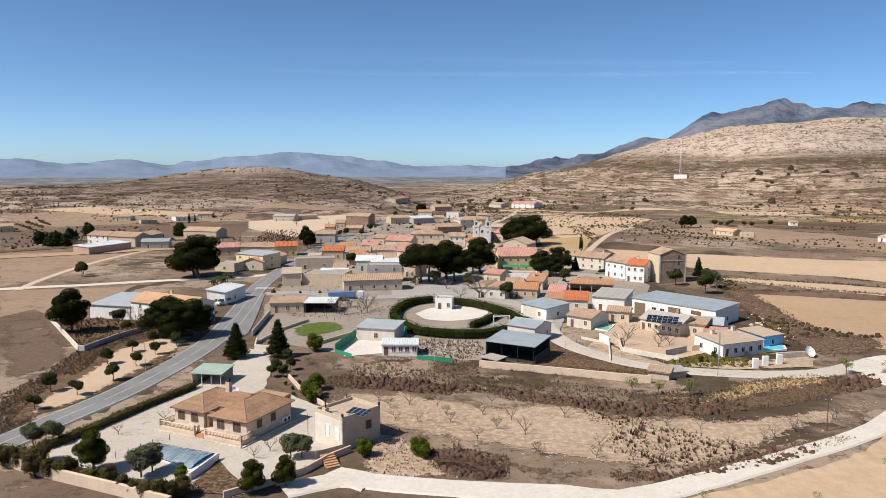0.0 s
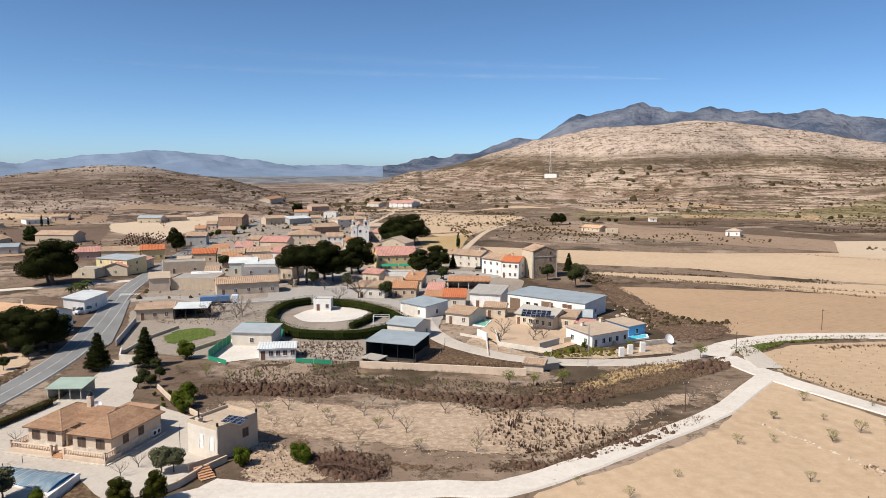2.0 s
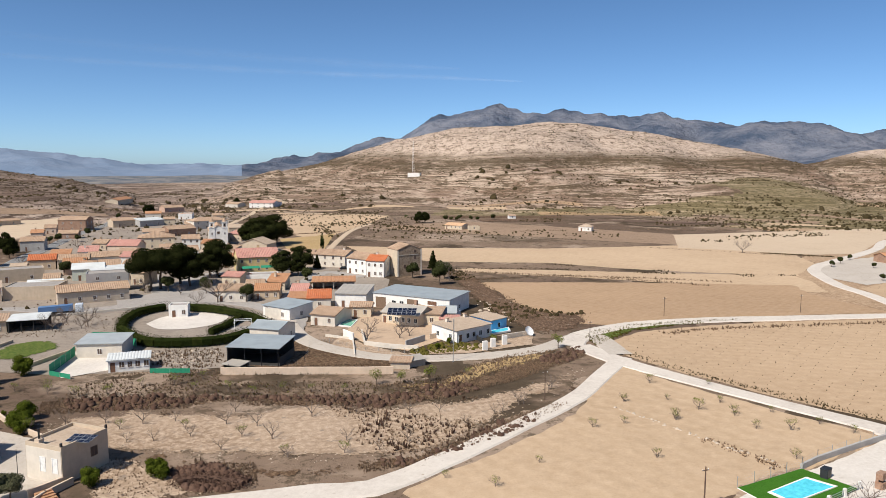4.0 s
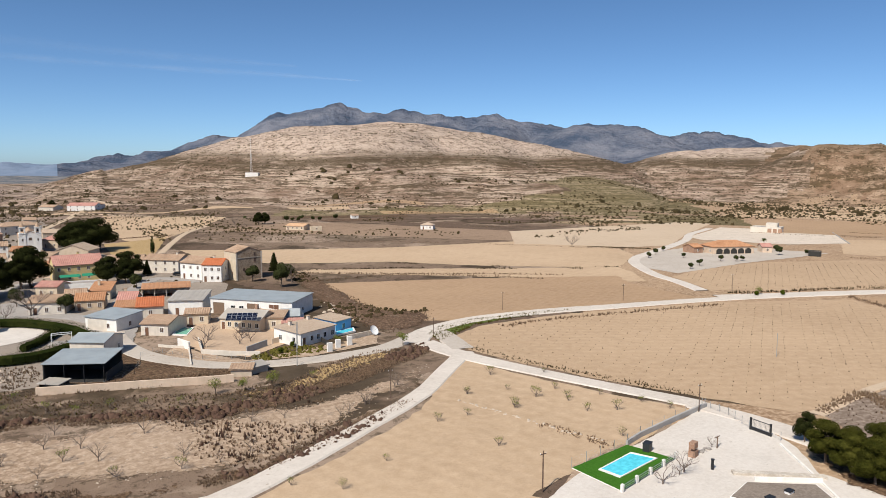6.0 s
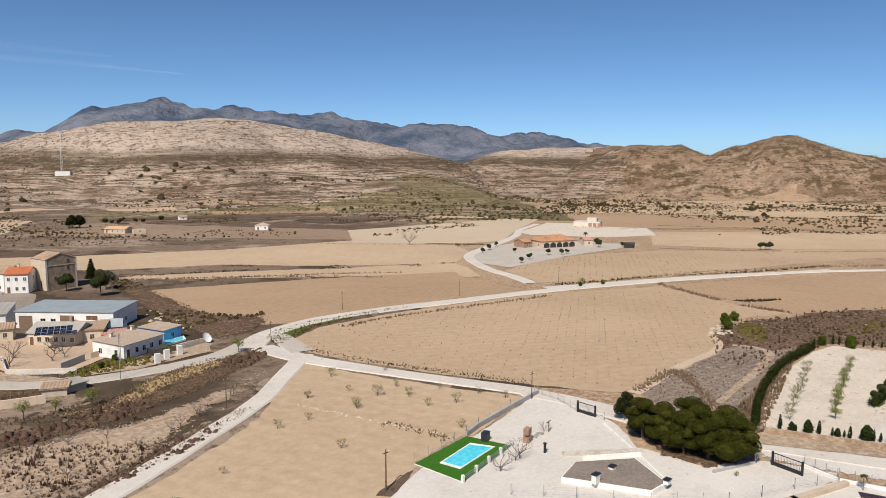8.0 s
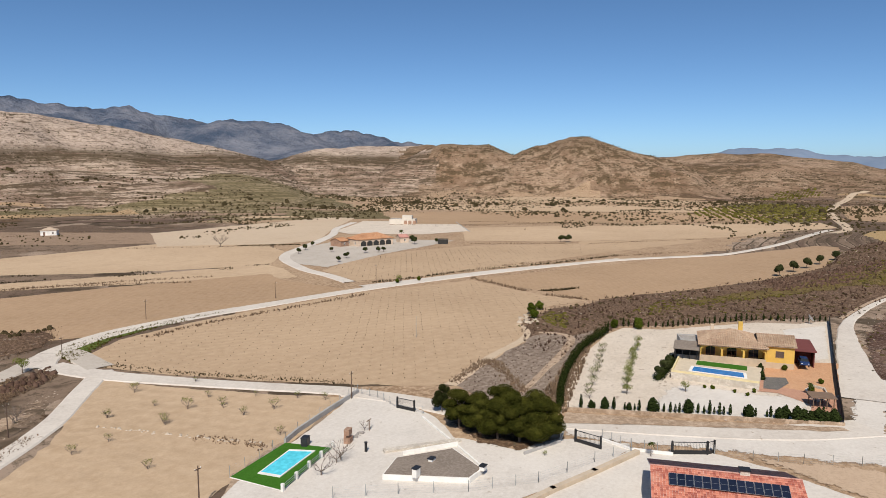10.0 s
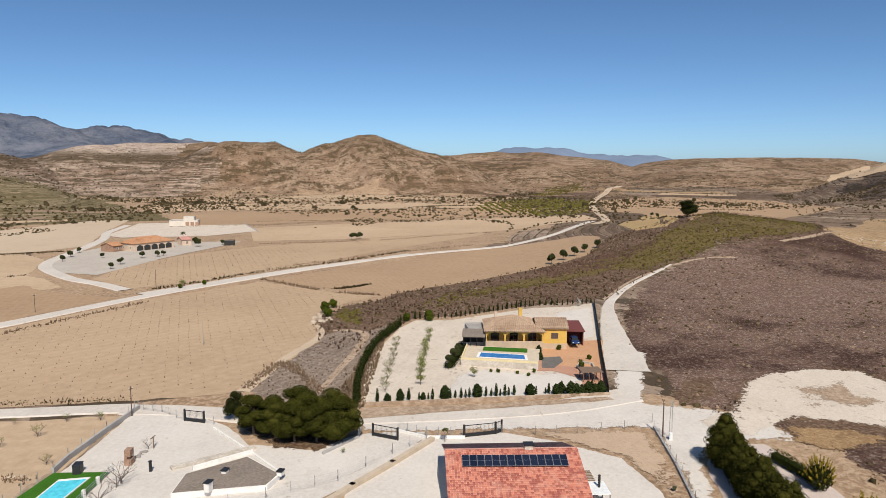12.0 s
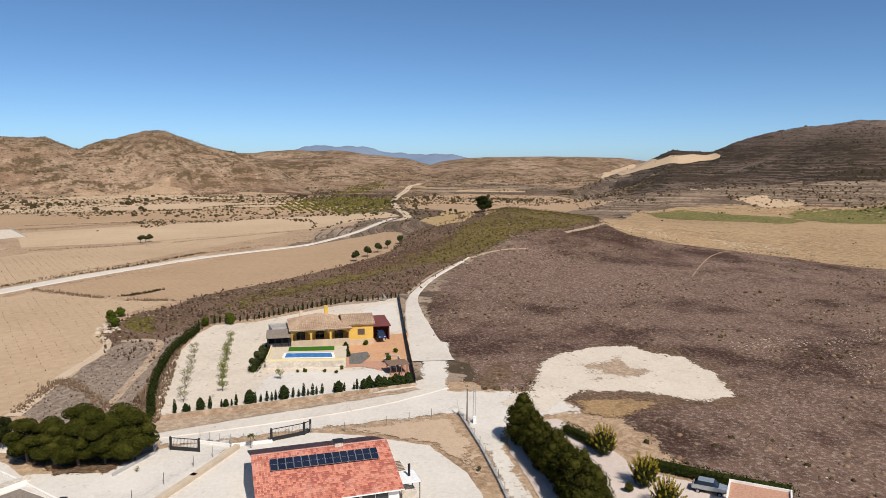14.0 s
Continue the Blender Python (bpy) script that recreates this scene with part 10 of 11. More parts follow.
# ---- farmhouses on the plain ----
def arch_house():
    A, B = (301.6, 215.8), (322.1, 207.6)
    h = house("farmhouse", A, B, 12.0, 3.6, "hip", 2.6, "palepeach", "tile_terracotta", (0, 2), 1, label="long peach farmhouse with an arched arcade and tile roof", category="farmhouse", group="")
    L = math.dist(A, B)
    for k in range(5):
        x0 = 1.2 + k * (L - 2.4) / 5
        w = (L - 2.4) / 5
        bm = bmesh.new()
        for i in range(8):
            t = (i + 0.5) / 8
            box(bm, x0 + 0.25 + (w - 0.5) * i / 8, -0.05, 0.1, x0 + 0.25 + (w - 0.5) * (i + 1) / 8, 0.02, 1.9 + 0.9 * math.sin(math.pi * t))
        # near-black slab on the solid wall: the arch's inner shade as colour
        part("arch_opening", bm, "shade_net", h)


arch_house()
house("outbuilding", (296.3, 223.1), (301.6, 222.1), 8.0, 3.0, "gable", 1.4, "brick", "tile_terracotta", (1, 0), 1, category="outbuilding", group="outlying farms")
house("outbuilding", (330.1, 208.1), (333.9, 205.1), 7.0, 3.0, "gable", 1.4, "palepeach", "tile_pink", (1, 0), 1, category="outbuilding", group="outlying farms")
house("shed", (335.9, 187.7), (338.1, 182.9), 5.0, 2.2, "flat", 0, "shade_net", "roof_grey", (0, 0), 1, category="shed", group="outlying farms", label="low dark livestock shed")
w2 = house("villa", (430.7, 281.0), (438.0, 264.1), 12.0, 3.4, "flat", 0, "offwhite", "concrete", (0, 1), 1, label="white modern villa with an arched porch", category="villa", group="outlying farms")
part("upper_floor", boxes((9.0, 2.0, 3.4, 16.0, 9.0, 6.2)), "offwhite", w2)
for k in range(3):
    part("arch_opening", boxes((10.5 + k * 3.2, -0.06, 0.1, 12.9 + k * 3.2, 0.02, 2.8)), "brick", w2)
W("terrace_wall", [(471.2, 248.2), (408.8, 205.2)], 0.4, 0.5, "grey", "grey retaining wall of the terrace")


def mast():
    p = (280.8, 846.4)
    b = house("transmitter_hut", (p[0] - 6, p[1] + 4), (p[0] + 7, p[1] - 4), 8.0, 5.0, "flat", 0, "white", "concrete", (0, 0), 1, label="white transmitter hut on the hillside", category="hut", group="")
    r = empty("radio_mast", *p, label="tall slim white lattice radio mast", category="mast")
    H = 46.0
    for i in range(3):
        a = i * 2.1
        part("leg", tube(bmesh.new(), (1.6 * math.cos(a), 1.6 * math.sin(a), -2), (0.35 * math.cos(a), 0.35 * math.sin(a), H), 0.1, 0.06, 4), "white_metal", r)
    for k in range(14):
        z = H * k / 14
        s = 1.6 - 1.25 * z / H
        for i in range(3):
            a, c = i * 2.1, (i + 1) * 2.1
            part("brace", tube(bmesh.new(), (s * math.cos(a), s * math.sin(a), z), (s * 0.93 * math.cos(c), s * 0.93 * math.sin(c), z + H / 14), 0.04, n=3), "white_metal", r)


mast()
# ---- trees ----
def row(kind, pts, height=None, group="", spread_h=0.15, label="", **k):
    for p in pts:
        plant(kind, p, height * random.uniform(1 - spread_h, 1 + spread_h) if height else None, group=group, label=label, **k)


def between(a, b, n, jitter=0.0):
    return [(a[0] + (b[0] - a[0]) * (i + 0.5) / n + random.uniform(-jitter, jitter), a[1] + (b[1] - a[1]) * (i + 0.5) / n + random.uniform(-jitter, jitter)) for i in range(n)]


random.seed(11)
# large pines
row("pine", [(-93.7, 269.6)], 17.0, width=1.35, spread_h=0.02)
row("pine", [(-97.2, 275.1)], 14.0, width=1.3, spread_h=0.02)
row("pine", [(-95.4, 179.1)], 11.5, spread_h=0.02)
row("pine", [(-70.2, 173.1), (-64.7, 170.8), (-62.2, 174.3), (-69.9, 178.0)], 9.8, width=1.15, spread_h=0.06)
row("spruce", [(-45.9, 154.1)], 8.0, width=1.25, spread_h=0.02)
row("spruce", [(-36.8, 155.1)], 8.6, width=1.15, spread_h=0.02)
row("pine", [(38.1, 393.3), (43.1, 381.7), (51.7, 393.6)], 15.0, width=1.1)
row("stone_pine", [(-8.3, 257.9), (-5.0, 260.5)], 14.5, width=1.1)
row("pine", [(1.3, 268.6), (4.5, 263.0), (12.2, 280.0), (15.2, 286.2)], 15.0, width=1.0)
row("pine", [(38.9, 278.0), (44.5, 275.2), (48.1, 290.5)], 9.0, width=1.1)
row("spruce", [(54.6, 290.3)], 6.0)
row("pine", [(-22.4, 668.0), (-19.7, 685.0)], 10.0)
row("pine", [(60.5, 753.8)], 9.0)
row("pine", [(-71.6, 382.1), (-71.1, 371.1), (-76.9, 393.9)], 10.5, width=0.7)
row("cypress", [(69.8, 356.9)], 9.0, width=0.8, spread_h=0.0, label="tall slender dark cypress")
row("spruce", [(98.4, 270.9)], 8.0, spread_h=0.03)
row("olive_round", [(84.1, 254.0)], 6.0, spread_h=0.05, label="rounded dark tree in front of a stone tower")
row("olive_round", [(88.6, 236.6), (94.6, 247.6)], 6.5, label="dark green rounded broadleaf tree")
row("bare", [(94.9, 243.1)], 7.5, spread_h=0.03)
row("bare", [(11.8, 227.9)], 9.0, spread_h=0.03)
row("olive_round", [(20.3, 226.0)], 6.0)
row("olive_round", [(-63.9, 434.2), (-60.7, 441.4), (-50.8, 441.0)], 5.0)
row("bare", [(-180.7, 350.0)], 8.0)
row("palm", [(-74.7, 228.0), (-74.9, 233.2), (-72.1, 229.0), (-71.2, 232.2)], 7.0, spread_h=0.1)
row("pine", [(178.7, 510.5), (174.5, 511.4)], 9.0)
row("olive_round", [(238.8, 517.4), (198.0, 516.5), (202.1, 515.2), (206.3, 514.0), (212.6, 523.7), (219.2, 516.4), (222.1, 510.0)], 4.5, group="trees by the far lane")
row("bare", [(157.5, 514.7)], 7.0)
row("palm", [(163.0, 507.9)], 7.0)
row("cypress", [(-192.5, 549.6), (-195.0, 544.2)], 7.0, label="slender dark cypress by a farm")
for a, b, n in (((-226.3, 390.4), (-212.3, 412.1), 12), ((-214.3, 380.1), (-199.3, 380.5), 8)):
    row("cypress_bush", between(a, b, n, 1.5), 6.0, "cypress windbreak", 0.2)
row("cypress_bush", [(-163.9, 437.2), (-161.5, 437.2), (-223.4, 444.3), (-217.9, 436.7)], 7.5, "cypress windbreak")
row("olive_round", [(-141.8, 277.1), (-139.4, 271.1)], 5.0)
row("bare", [(-46.1, 399.6), (-61.4, 342.0), (-32.8, 520.1), (-10.0, 254.0), (1.2, 245.5), (5.7, 225.9), (-28.0, 211.5), (-22.3, 205.5), (38.8, 481.2), (-49.2, 540.4), (-107.0, 517.6), (-30.1, 202.2)], 5.0, "bare village trees", 0.25)
row("olive_round", [(-2.8, 254.0), (9.1, 245.4), (29.9, 307.6), (22.6, 370.9), (-40.3, 305.8), (-48.7, 472.1), (-41.4, 617.7), (-69.2, 420.0), (45.8, 495.2), (-5.9, 306.8), (49.7, 307.5), (45.5, 261.4)], 4.5, "village trees", 0.25)
row("bare", [(-32.2, 205.5), (-28.2, 200.6), (-23.5, 202.2)], 3.6, "bare shrubs by the street")
row("spruce", [(55.2, 293.6)], 6.0)
# villa garden
row("pine_bright", [(-48.5, 94.4)], 6.0, spread_h=0.02)
row("olive", [(-40.3, 94.4), (-41.1, 92.6)], 4.2)
row("olive", [(-61.8, 103.2), (-59.6, 104.7)], 3.6)
row("pine_bright", [(-24.7, 88.2), (-20.8, 89.9)], 5.2, width=0.9)
row("olive", [(-22.1, 99.1), (-20.4, 99.1)], 4.0)
row("olive", [(-62.3, 104.5), (-61.1, 105.4), (-59.7, 106.3)], 2.6, "grey shrubs by the road hedge")
row("brown_bush", [(-61.6, 96.2), (-59.5, 95.8), (-57.5, 97.4), (-56.1, 93.3), (-53.5, 92.6), (-51.7, 92.6), (-50.8, 93.3)], 3.0, "garden shrubs by the wall", 0.2)
row("brown_bush", [(-43.9, 89.8), (-41.9, 88.5), (-39.7, 87.2), (-37.8, 86.3), (-36.1, 86.0), (-34.7, 86.3), (-33.5, 86.9)], 2.6, "garden shrubs below the pool", 0.2)
row("small_bush", [(-47.0, 90.5), (-45.9, 90.8)], 2.2, "garden shrubs by the wall")
row("round_bush", [(-35.4, 91.9)], 2.4)
row("round_bush", [(-11.4, 100.0)], 3.0, spread_h=0.02)
row("round_bush", [(-2.6, 99.2), (-3.6, 100.4)], 2.8)
row("small_bush", [(-24.1, 131.5)], 3.4)
row("small_bush", [(-29.4, 160.1)], 4.2)
row("olive_round", [(-34.0, 151.3), (-34.3, 142.7), (-32.4, 139.5), (-31.8, 144.8), (-34.6, 139.5)], 2.6, "drive shrubs")
row("small_bush", [(-25.6, 128.1), (-23.8, 124.2), (-23.0, 126.4), (-24.0, 128.1)], 2.6, "drive shrubs")
row("small_bush", [(-28.6, 131.4), (-28.0, 135.0), (-27.7, 128.0), (-30.6, 134.3)], 0.9, "drive shrubs")
row("almond", [(-30.3, 108.3), (-27.4, 99.1), (-25.7, 101.6), (-51.3, 108.2), (-46.6, 114.6)], 2.4, "bare garden trees")
row("olive_round", [(-87.1, 187.1), (-80.8, 178.0)], 4.0)
row("bare", [(-81.4, 184.5)], 5.0)
OLIVES = [(-71.1, 119.8), (-73.8, 129.8), (-67.8, 127.8), (-65.4, 137.0), (-72.1, 148.8), (-65.3, 147.5), (-71.0, 158.8), (-65.0, 156.8), (-69.2, 166.2), (-63.4, 165.1)]
row("olive_round", OLIVES, 3.3, "olive trees by the road")
# right of the village
row("almond", [(43.3, 165.7), (45.8, 172.5), (51.0, 164.2), (53.3, 169.7), (54.1, 165.8)], 4.2, "bare courtyard trees", width=1.2)
row("blossom_bush", [(37.7, 188.6)], 3.0)
row("spring_tree", [(83.2, 142.6)], 3.6, spread_h=0.02, label="bright spring-green tree at the junction")
row("spring_tree", [(70.8, 152.0)], 2.6, label="yellow-green shrub by the gate")
row("small_bush", [(61.1, 159.1), (60.7, 155.6), (56.5, 151.9)], 1.4)
row("spring_tree", [(46.0, 128.4), (40.4, 129.1), (35.7, 130.0)], 3.0, "trees on the bank")
row("almond_green", [(54.4, 128.5)], 2.4)
# almond groves
UP = [(-22.9, 144.8), (-18.0, 141.2), (-12.4, 139.6), (-6.9, 144.5), (-1.0, 142.9), (-23.4, 147.8), (-29.0, 149.1), (2.4, 138.2), (8.5, 135.2), (12.6, 131.7), (18.0, 131.7), (23.0, 129.3), (28.8, 127.0), (4.3, 145.0)]
row("almond_green", UP, 2.6, "almond grove", 0.25)
LOW = [(-17.7, 126.5), (-11.6, 124.9), (-5.9, 122.5), (-0.9, 121.9), (-4.1, 114.0), (1.3, 114.0), (5.4, 106.6), (6.9, 117.6), (11.5, 114.9), (14.3, 100.7), (20.7, 116.3), (27.6, 98.7), (32.5, 100.2), (41.8, 111.1), (43.6, 104.0), (52.1, 107.5), (57.3, 109.9), (66.8, 116.5), (23.8, 104.0), (13.1, 108.5), (28.1, 114.9), (36.7, 112.4), (8.8, 123.4), (-12.9, 117.5), (-7.9, 114.8), (50.4, 107.3), (56.4, 109.9), (65.8, 115.8)]
row("almond", LOW, 2.6, "almond grove", 0.3)
row("almond_green", [(-22.9, 124.8), (-9.3, 121.2), (0.6, 117.5), (8.8, 111.0), (14.0, 101.8), (22.4, 99.3)], 2.2, "almond grove", 0.2)
FIELD = [(74.9, 104.7), (77.6, 93.8), (90.9, 98.3), (88.2, 91.7), (100.3, 78.9), (83.5, 74.5), (86.1, 112.3), (95.6, 91.2), (98.6, 83.9), (82.9, 102.8), (84.7, 96.6), (87.2, 85.9), (92.0, 83.5), (68.4, 95.4), (33.3, 86.3), (75.1, 104.8), (77.8, 94.3), (89.0, 92.7), (38.6, 81.5), (62.6, 95.7), (47.7, 86.3), (64.7, 81.9), (96.2, 107.4)]
row("almond_green", FIELD, 1.9, "young almond trees in the field", 0.35)
# compounds
row("pine", [(105.1, 57.3)], 4.6, "pine clump", width=0.7)
row("pine_bright", [(100.2, 51.4), (103.0, 49.4), (99.4, 47.4), (98.8, 44.0), (99.3, 40.6), (100.6, 37.2), (105.2, 45.8), (104.8, 40.2), (102.2, 43.2)], 6.4, "pine clump", 0.14, width=1.15)
row("leyland", [(103.5, -18.5), (99.3, -19.4), (94.5, -19.8), (90.9, -20.8), (86.4, -21.2), (82.4, -21.6), (79.0, -22.1)], 6.7, "conifer row", 0.1, width=1.3)
row("golden", [(98.5, -29.4), (88.3, -31.7), (81.8, -32.2)], 4.6, "golden conifers", 0.05)
row("pine_bright", [(86.8, -29.2)], 1.6)
row("olive", [(94.1, -10.9)], 0.8)
row("palm", [(103.7, 21.6)], 2.4, spread_h=0.0, label="small spiky yucca palm")
row("almond", [(79.3, 60.3), (80.5, 60.5), (75.0, 59.6)], 2.8, "bare shrubs by the pool", width=1.3)
row("almond", [(91.4, 63.9)], 2.0)
row("spring_tree", [(96.3, 35.3)], 0.8)
# orange villa garden
fa, fb = (117.7, 37.6), (133.1, -2.9)
random.seed(5)
for i in range(52):
    t = (i + random.uniform(-0.3, 0.3) + 0.5) / 52
    p = (fa[0] + (fb[0] - fa[0]) * t + 1.2, fa[1] + (fb[1] - fa[1]) * t)
    if random.random() < 0.82:
        k = "cypress_bush" if random.random() < 0.3 else "cypress"
        plant(k, p, random.uniform(1.3, 2.5), group="cypress row along the garden wall")
BACK = curve_points([(182.2, 50.3), (186.5, 47.4), (190.8, 38.1), (200.7, 29.1), (212.5, 17.4), (216.4, 7.5), (220.7, 0.6)], 1.6)
for p in BACK:
    plant("cypress", (p[0], p[1]), random.uniform(1.6, 2.4), group="cypress row behind the garden")
row("almond_green", between((122.6, 37.2), (160.2, 45.2), 9, 0.4), 2.4, "young garden trees", 0.15)
row("spring_tree", between((128.3, 32.0), (169.1, 39.4), 10, 0.4), 2.6, "young garden trees", 0.15)
row("small_bush", [(183.4, 49.1), (185.0, 43.0)], 2.8)
row("spring_tree", [(137.3, 22.8)], 2.4)
row("small_bush", [(141.6, 20.0), (141.6, 18.5), (141.4, 14.6), (143.2, 11.4), (140.5, 12.3)], 0.9, "garden shrubs")
row("cypress_bush", [(158.5, 11.7), (152.9, 10.9), (162.5, 11.9)], 1.7, "clipped shrubs")
row("small_bush", [(162.3, 7.4), (155.6, 0.5), (148.9, 2.0), (144.7, 1.5), (183.9, 16.6)], 1.4, "garden shrubs")
row("olive_round", [(144.0, 29.0), (148.1, 28.7), (154.7, 29.3)], 2.6, "garden shrubs")
row("palm", [(146.8, 2.2)], 3.0, label="small palm in a garden bed")
row("cypress_bush", [(130.1, 3.6), (130.4, 2.6), (131.0, 1.6), (131.3, 0.5), (131.9, -0.7), (132.2, -1.8), (130.2, 6.3), (128.2, 10.8)], 2.3, "cypress row along the garden wall")
# fields beyond
row("pine", [(418.8, -51.0)], 10.0, width=1.15, spread_h=0.0, label="lone broad pine on the scrub ridge")
row("olive_round", [(377.2, 132.5), (379.2, 130.7), (381.0, 129.1)], 4.5, "trees in the open field")
row("olive_round", [(297.8, 17.2), (309.0, 12.9), (318.7, 8.5), (328.6, 4.3), (339.6, -1.4)], 4.0, "trees along the field edge")
row("olive_round", [(604.1, -45.6), (589.8, -49.1)], 4.0)
row("small_bush", [(188.5, 74.1), (195.8, 74.6), (184.0, 71.7)], 3.0, "bushes on a stony knoll")
row("spring_tree", [(217.7, 137.6)], 3.2)
row("small_bush", [(223.8, 132.8), (215.2, 136.7)], 1.8)
row("olive_round", [(263.1, 223.1), (276.4, 230.1), (277.2, 214.6), (281.3, 197.4), (286.6, 193.3), (290.5, 192.8), (260.9, 193.4), (249.0, 188.9), (304.3, 233.1), (290.9, 237.3), (337.7, 189.3)], 2.8, "farmhouse shrubs")
row("palm", [(344.8, 216.7)], 6.0)
row("olive_round", [(340.0, 206.9), (327.4, 197.5)], 4.0)
row("bare", [(264.8, 276.3)], 6.0)


def hedge(name, pts, h, w, mat, label, n=None, wavy=0.15):
    C = curve_points(pts, 0.7)
    blobs = []
    for i, p in enumerate(C):
        k = 1 + wavy * (float(vnoise(p[0], p[1], 2.0)) - 0.5) * 2
        z = land_z(*p)
        for f in (0.28, 0.72):
            blobs.append((p[0], p[1], z + h * f * k, w * 0.55, w * 0.55, h * 0.34 * k))
    V, Fc = leaf_cloud(blobs, n or int(len(C) * 110), 0.26, len(name) + len(C), shell=0.5)
    r = empty(name, *C[0], label=label, category="hedge")
    o = np.array(r.location)
    ob = new("foliage", quick_mesh("foliage", V - o, Fc, [M[mat]]))
    ob.parent = r
    bm = bmesh.new()
    for a, b in zip(C[::3], C[3::3]):
        tube(bm, (a[0] - o[0], a[1] - o[1], land_z(*a) - o[2] + h * 0.45), (b[0] - o[0], b[1] - o[1], land_z(*b) - o[2] + h * 0.45), min(w * 0.4, h * 0.42), n=5)
    part("inner_growth", bm, mat, r)
    return r


hedge("hedge", [(-13.7, 194.5), (-13.1, 205.6), (-9.4, 215.2), (-2.8, 219.9)], 2.7, 3.0, "hedge", "clipped dark green hedge round the court")
hedge("hedge", [(2.8, 217.1), (11.2, 210.0), (18.6, 197.9), (22.1, 183.6), (20.3, 177.2)], 2.7, 3.2, "hedge", "clipped dark green hedge round the court")
hedge("hedge", [(-13.6, 193.1), (-7.8, 178.2), (-1.9, 174.0), (6.5, 172.3), (12.2, 174.1), (16.8, 178.4)], 2.7, 3.2, "hedge", "clipped dark green hedge round the court")
hedge("hedge", [(7.6, 183.5), (12.1, 190.4), (16.3, 199.4)], 2.2, 2.2, "hedge", "clipped dark green hedge beside the goal")
hedge("hedge", [(-59.9, 101.4), (-57.4, 106.3), (-54.7, 113.7), (-52.1, 121.0), (-50.0, 126.0), (-47.5, 132.0)], 1.5, 1.6, "hedge_brown", "straggly olive-brown roadside hedge")
hedge("hedge", [(-65.0, 100.2), (-61.2, 99.4), (-55.6, 95.1), (-50.7, 93.3), (-43.6, 89.8), (-35.1, 86.9), (-32.6, 88.2)], 1.6, 2.2, "hedge_brown", "straggling brown-green garden hedge")
hedge("hedge", [(116.0, 40.0), (128.9, 44.1), (143.0, 47.1), (159.4, 49.3), (177.3, 49.2)], 2.4, 1.3, "hedge", "tall dark clipped garden hedge")
hedge("hedge", [(106.9, -25.8), (103.6, -27.6), (100.8, -28.9)], 2.0, 1.6, "hedge", "dark green hedge by the drive")
hedge("hedge", [(93.7, -34.4), (90.8, -38.8), (87.6, -43.5), (84.5, -49.3)], 1.7, 1.8, "hedge", "clipped green hedge along a boundary")
hedge("hedge", [(142.1, 28.9), (150.2, 28.8), (159.4, 29.3)], 1.6, 2.0, "hedge", "dark planted slope beside the pool")
hedge("hedge", [(-0.7, 96.6), (2.3, 96.6), (5.3, 94.5), (7.4, 93.0)], 1.1, 2.6, "tuft_grey", "low mat of dark purple-brown shrubs")


# ---- wild plants and small stuff ----
def scatter_zone(name, poly, n, size, mat, kind, label, seed, keep=None, flat=1.0, category="plants", avoid=None):
    P = spread(poly, n, seed, keep=keep, avoid=avoid)
    return tufts(name, P, size, mat, kind, label, category, seed, flat)


BANK = [(-28.1, 141.1), (-9.5, 138.9), (7.2, 132.3), (22.6, 127.0), (34.9, 122.7), (53.4, 125.9), (74.0, 135.6), (88.3, 141.8), (85.5, 134.2), (62.2, 122.8), (45.1, 117.5), (32.4, 116.9), (21.8, 122.6), (6.9, 126.3), (-9.0, 130.8), (-22.2, 132.9)]
VERGE = [(-7.7, 111.4), (5.6, 101.7), (17.4, 96.9), (32.7, 94.3), (47.8, 101.9), (62.4, 110.2), (77.4, 119.9), (73.3, 113.3), (62.4, 105.2), (48.2, 97.4), (32.0, 92.2), (20.2, 91.1), (9.0, 93.0), (-0.3, 101.3)]
GROVE = [(-24.1, 131.5), (-8.9, 130.2), (6.9, 125.6), (21.7, 122.0), (32.2, 116.3), (49.7, 116.9), (69.6, 121.6), (81.4, 128.6), (78.5, 121.7), (61.0, 109.2), (42.1, 98.2), (33.0, 95.4), (17.5, 97.3), (5.6, 101.7), (-5.8, 110.4), (-17.7, 117.5)]
UPPER = [(-35.0, 151.3), (-28.5, 156.1), (-10.6, 155.2), (8.2, 150.7), (7.7, 142.1), (24.2, 136.8), (38.1, 130.4), (50.4, 131.8), (59.7, 128.5), (35.6, 121.5), (22.4, 126.3), (7.1, 130.9), (-9.3, 136.6), (-25.5, 139.6)]
scatter_zone("bank_weeds", BANK, 9000, (0.18, 0.5), "tuft_brown", "spiky", "dense dry brown weeds on the bank", 1, 0.4)
scatter_zone("bank_shrubs", BANK, 900, (0.5, 1.4), "tuft_grey", "dome", "dark low shrubs on the bank", 2, 0.5)
scatter_zone("verge_weeds", VERGE, 9000, (0.18, 0.5), "tuft_brown", "spiky", "dense dry brown weeds along the track", 3, 0.4)
scatter_zone("verge_shrubs", VERGE, 420, (0.5, 1.1), "tuft_grey", "dome", "grey-brown low shrubs along the track", 4, 0.5)
scatter_zone("grove_weeds", GROVE, 2600, (0.2, 0.6), "tuft_brown", "spiky", "sparse dry weeds between almond trees", 5, 0.5)
scatter_zone("grove_shrubs", GROVE, 420, (0.5, 1.1), "tuft_grey", "spiky", "brown shrubs between almond trees", 6, 0.55)
scatter_zone("grove_stones", GROVE, 900, (0.12, 0.35), "rock", "dome", "pale field stones", 16, None, 0.6, "stones")
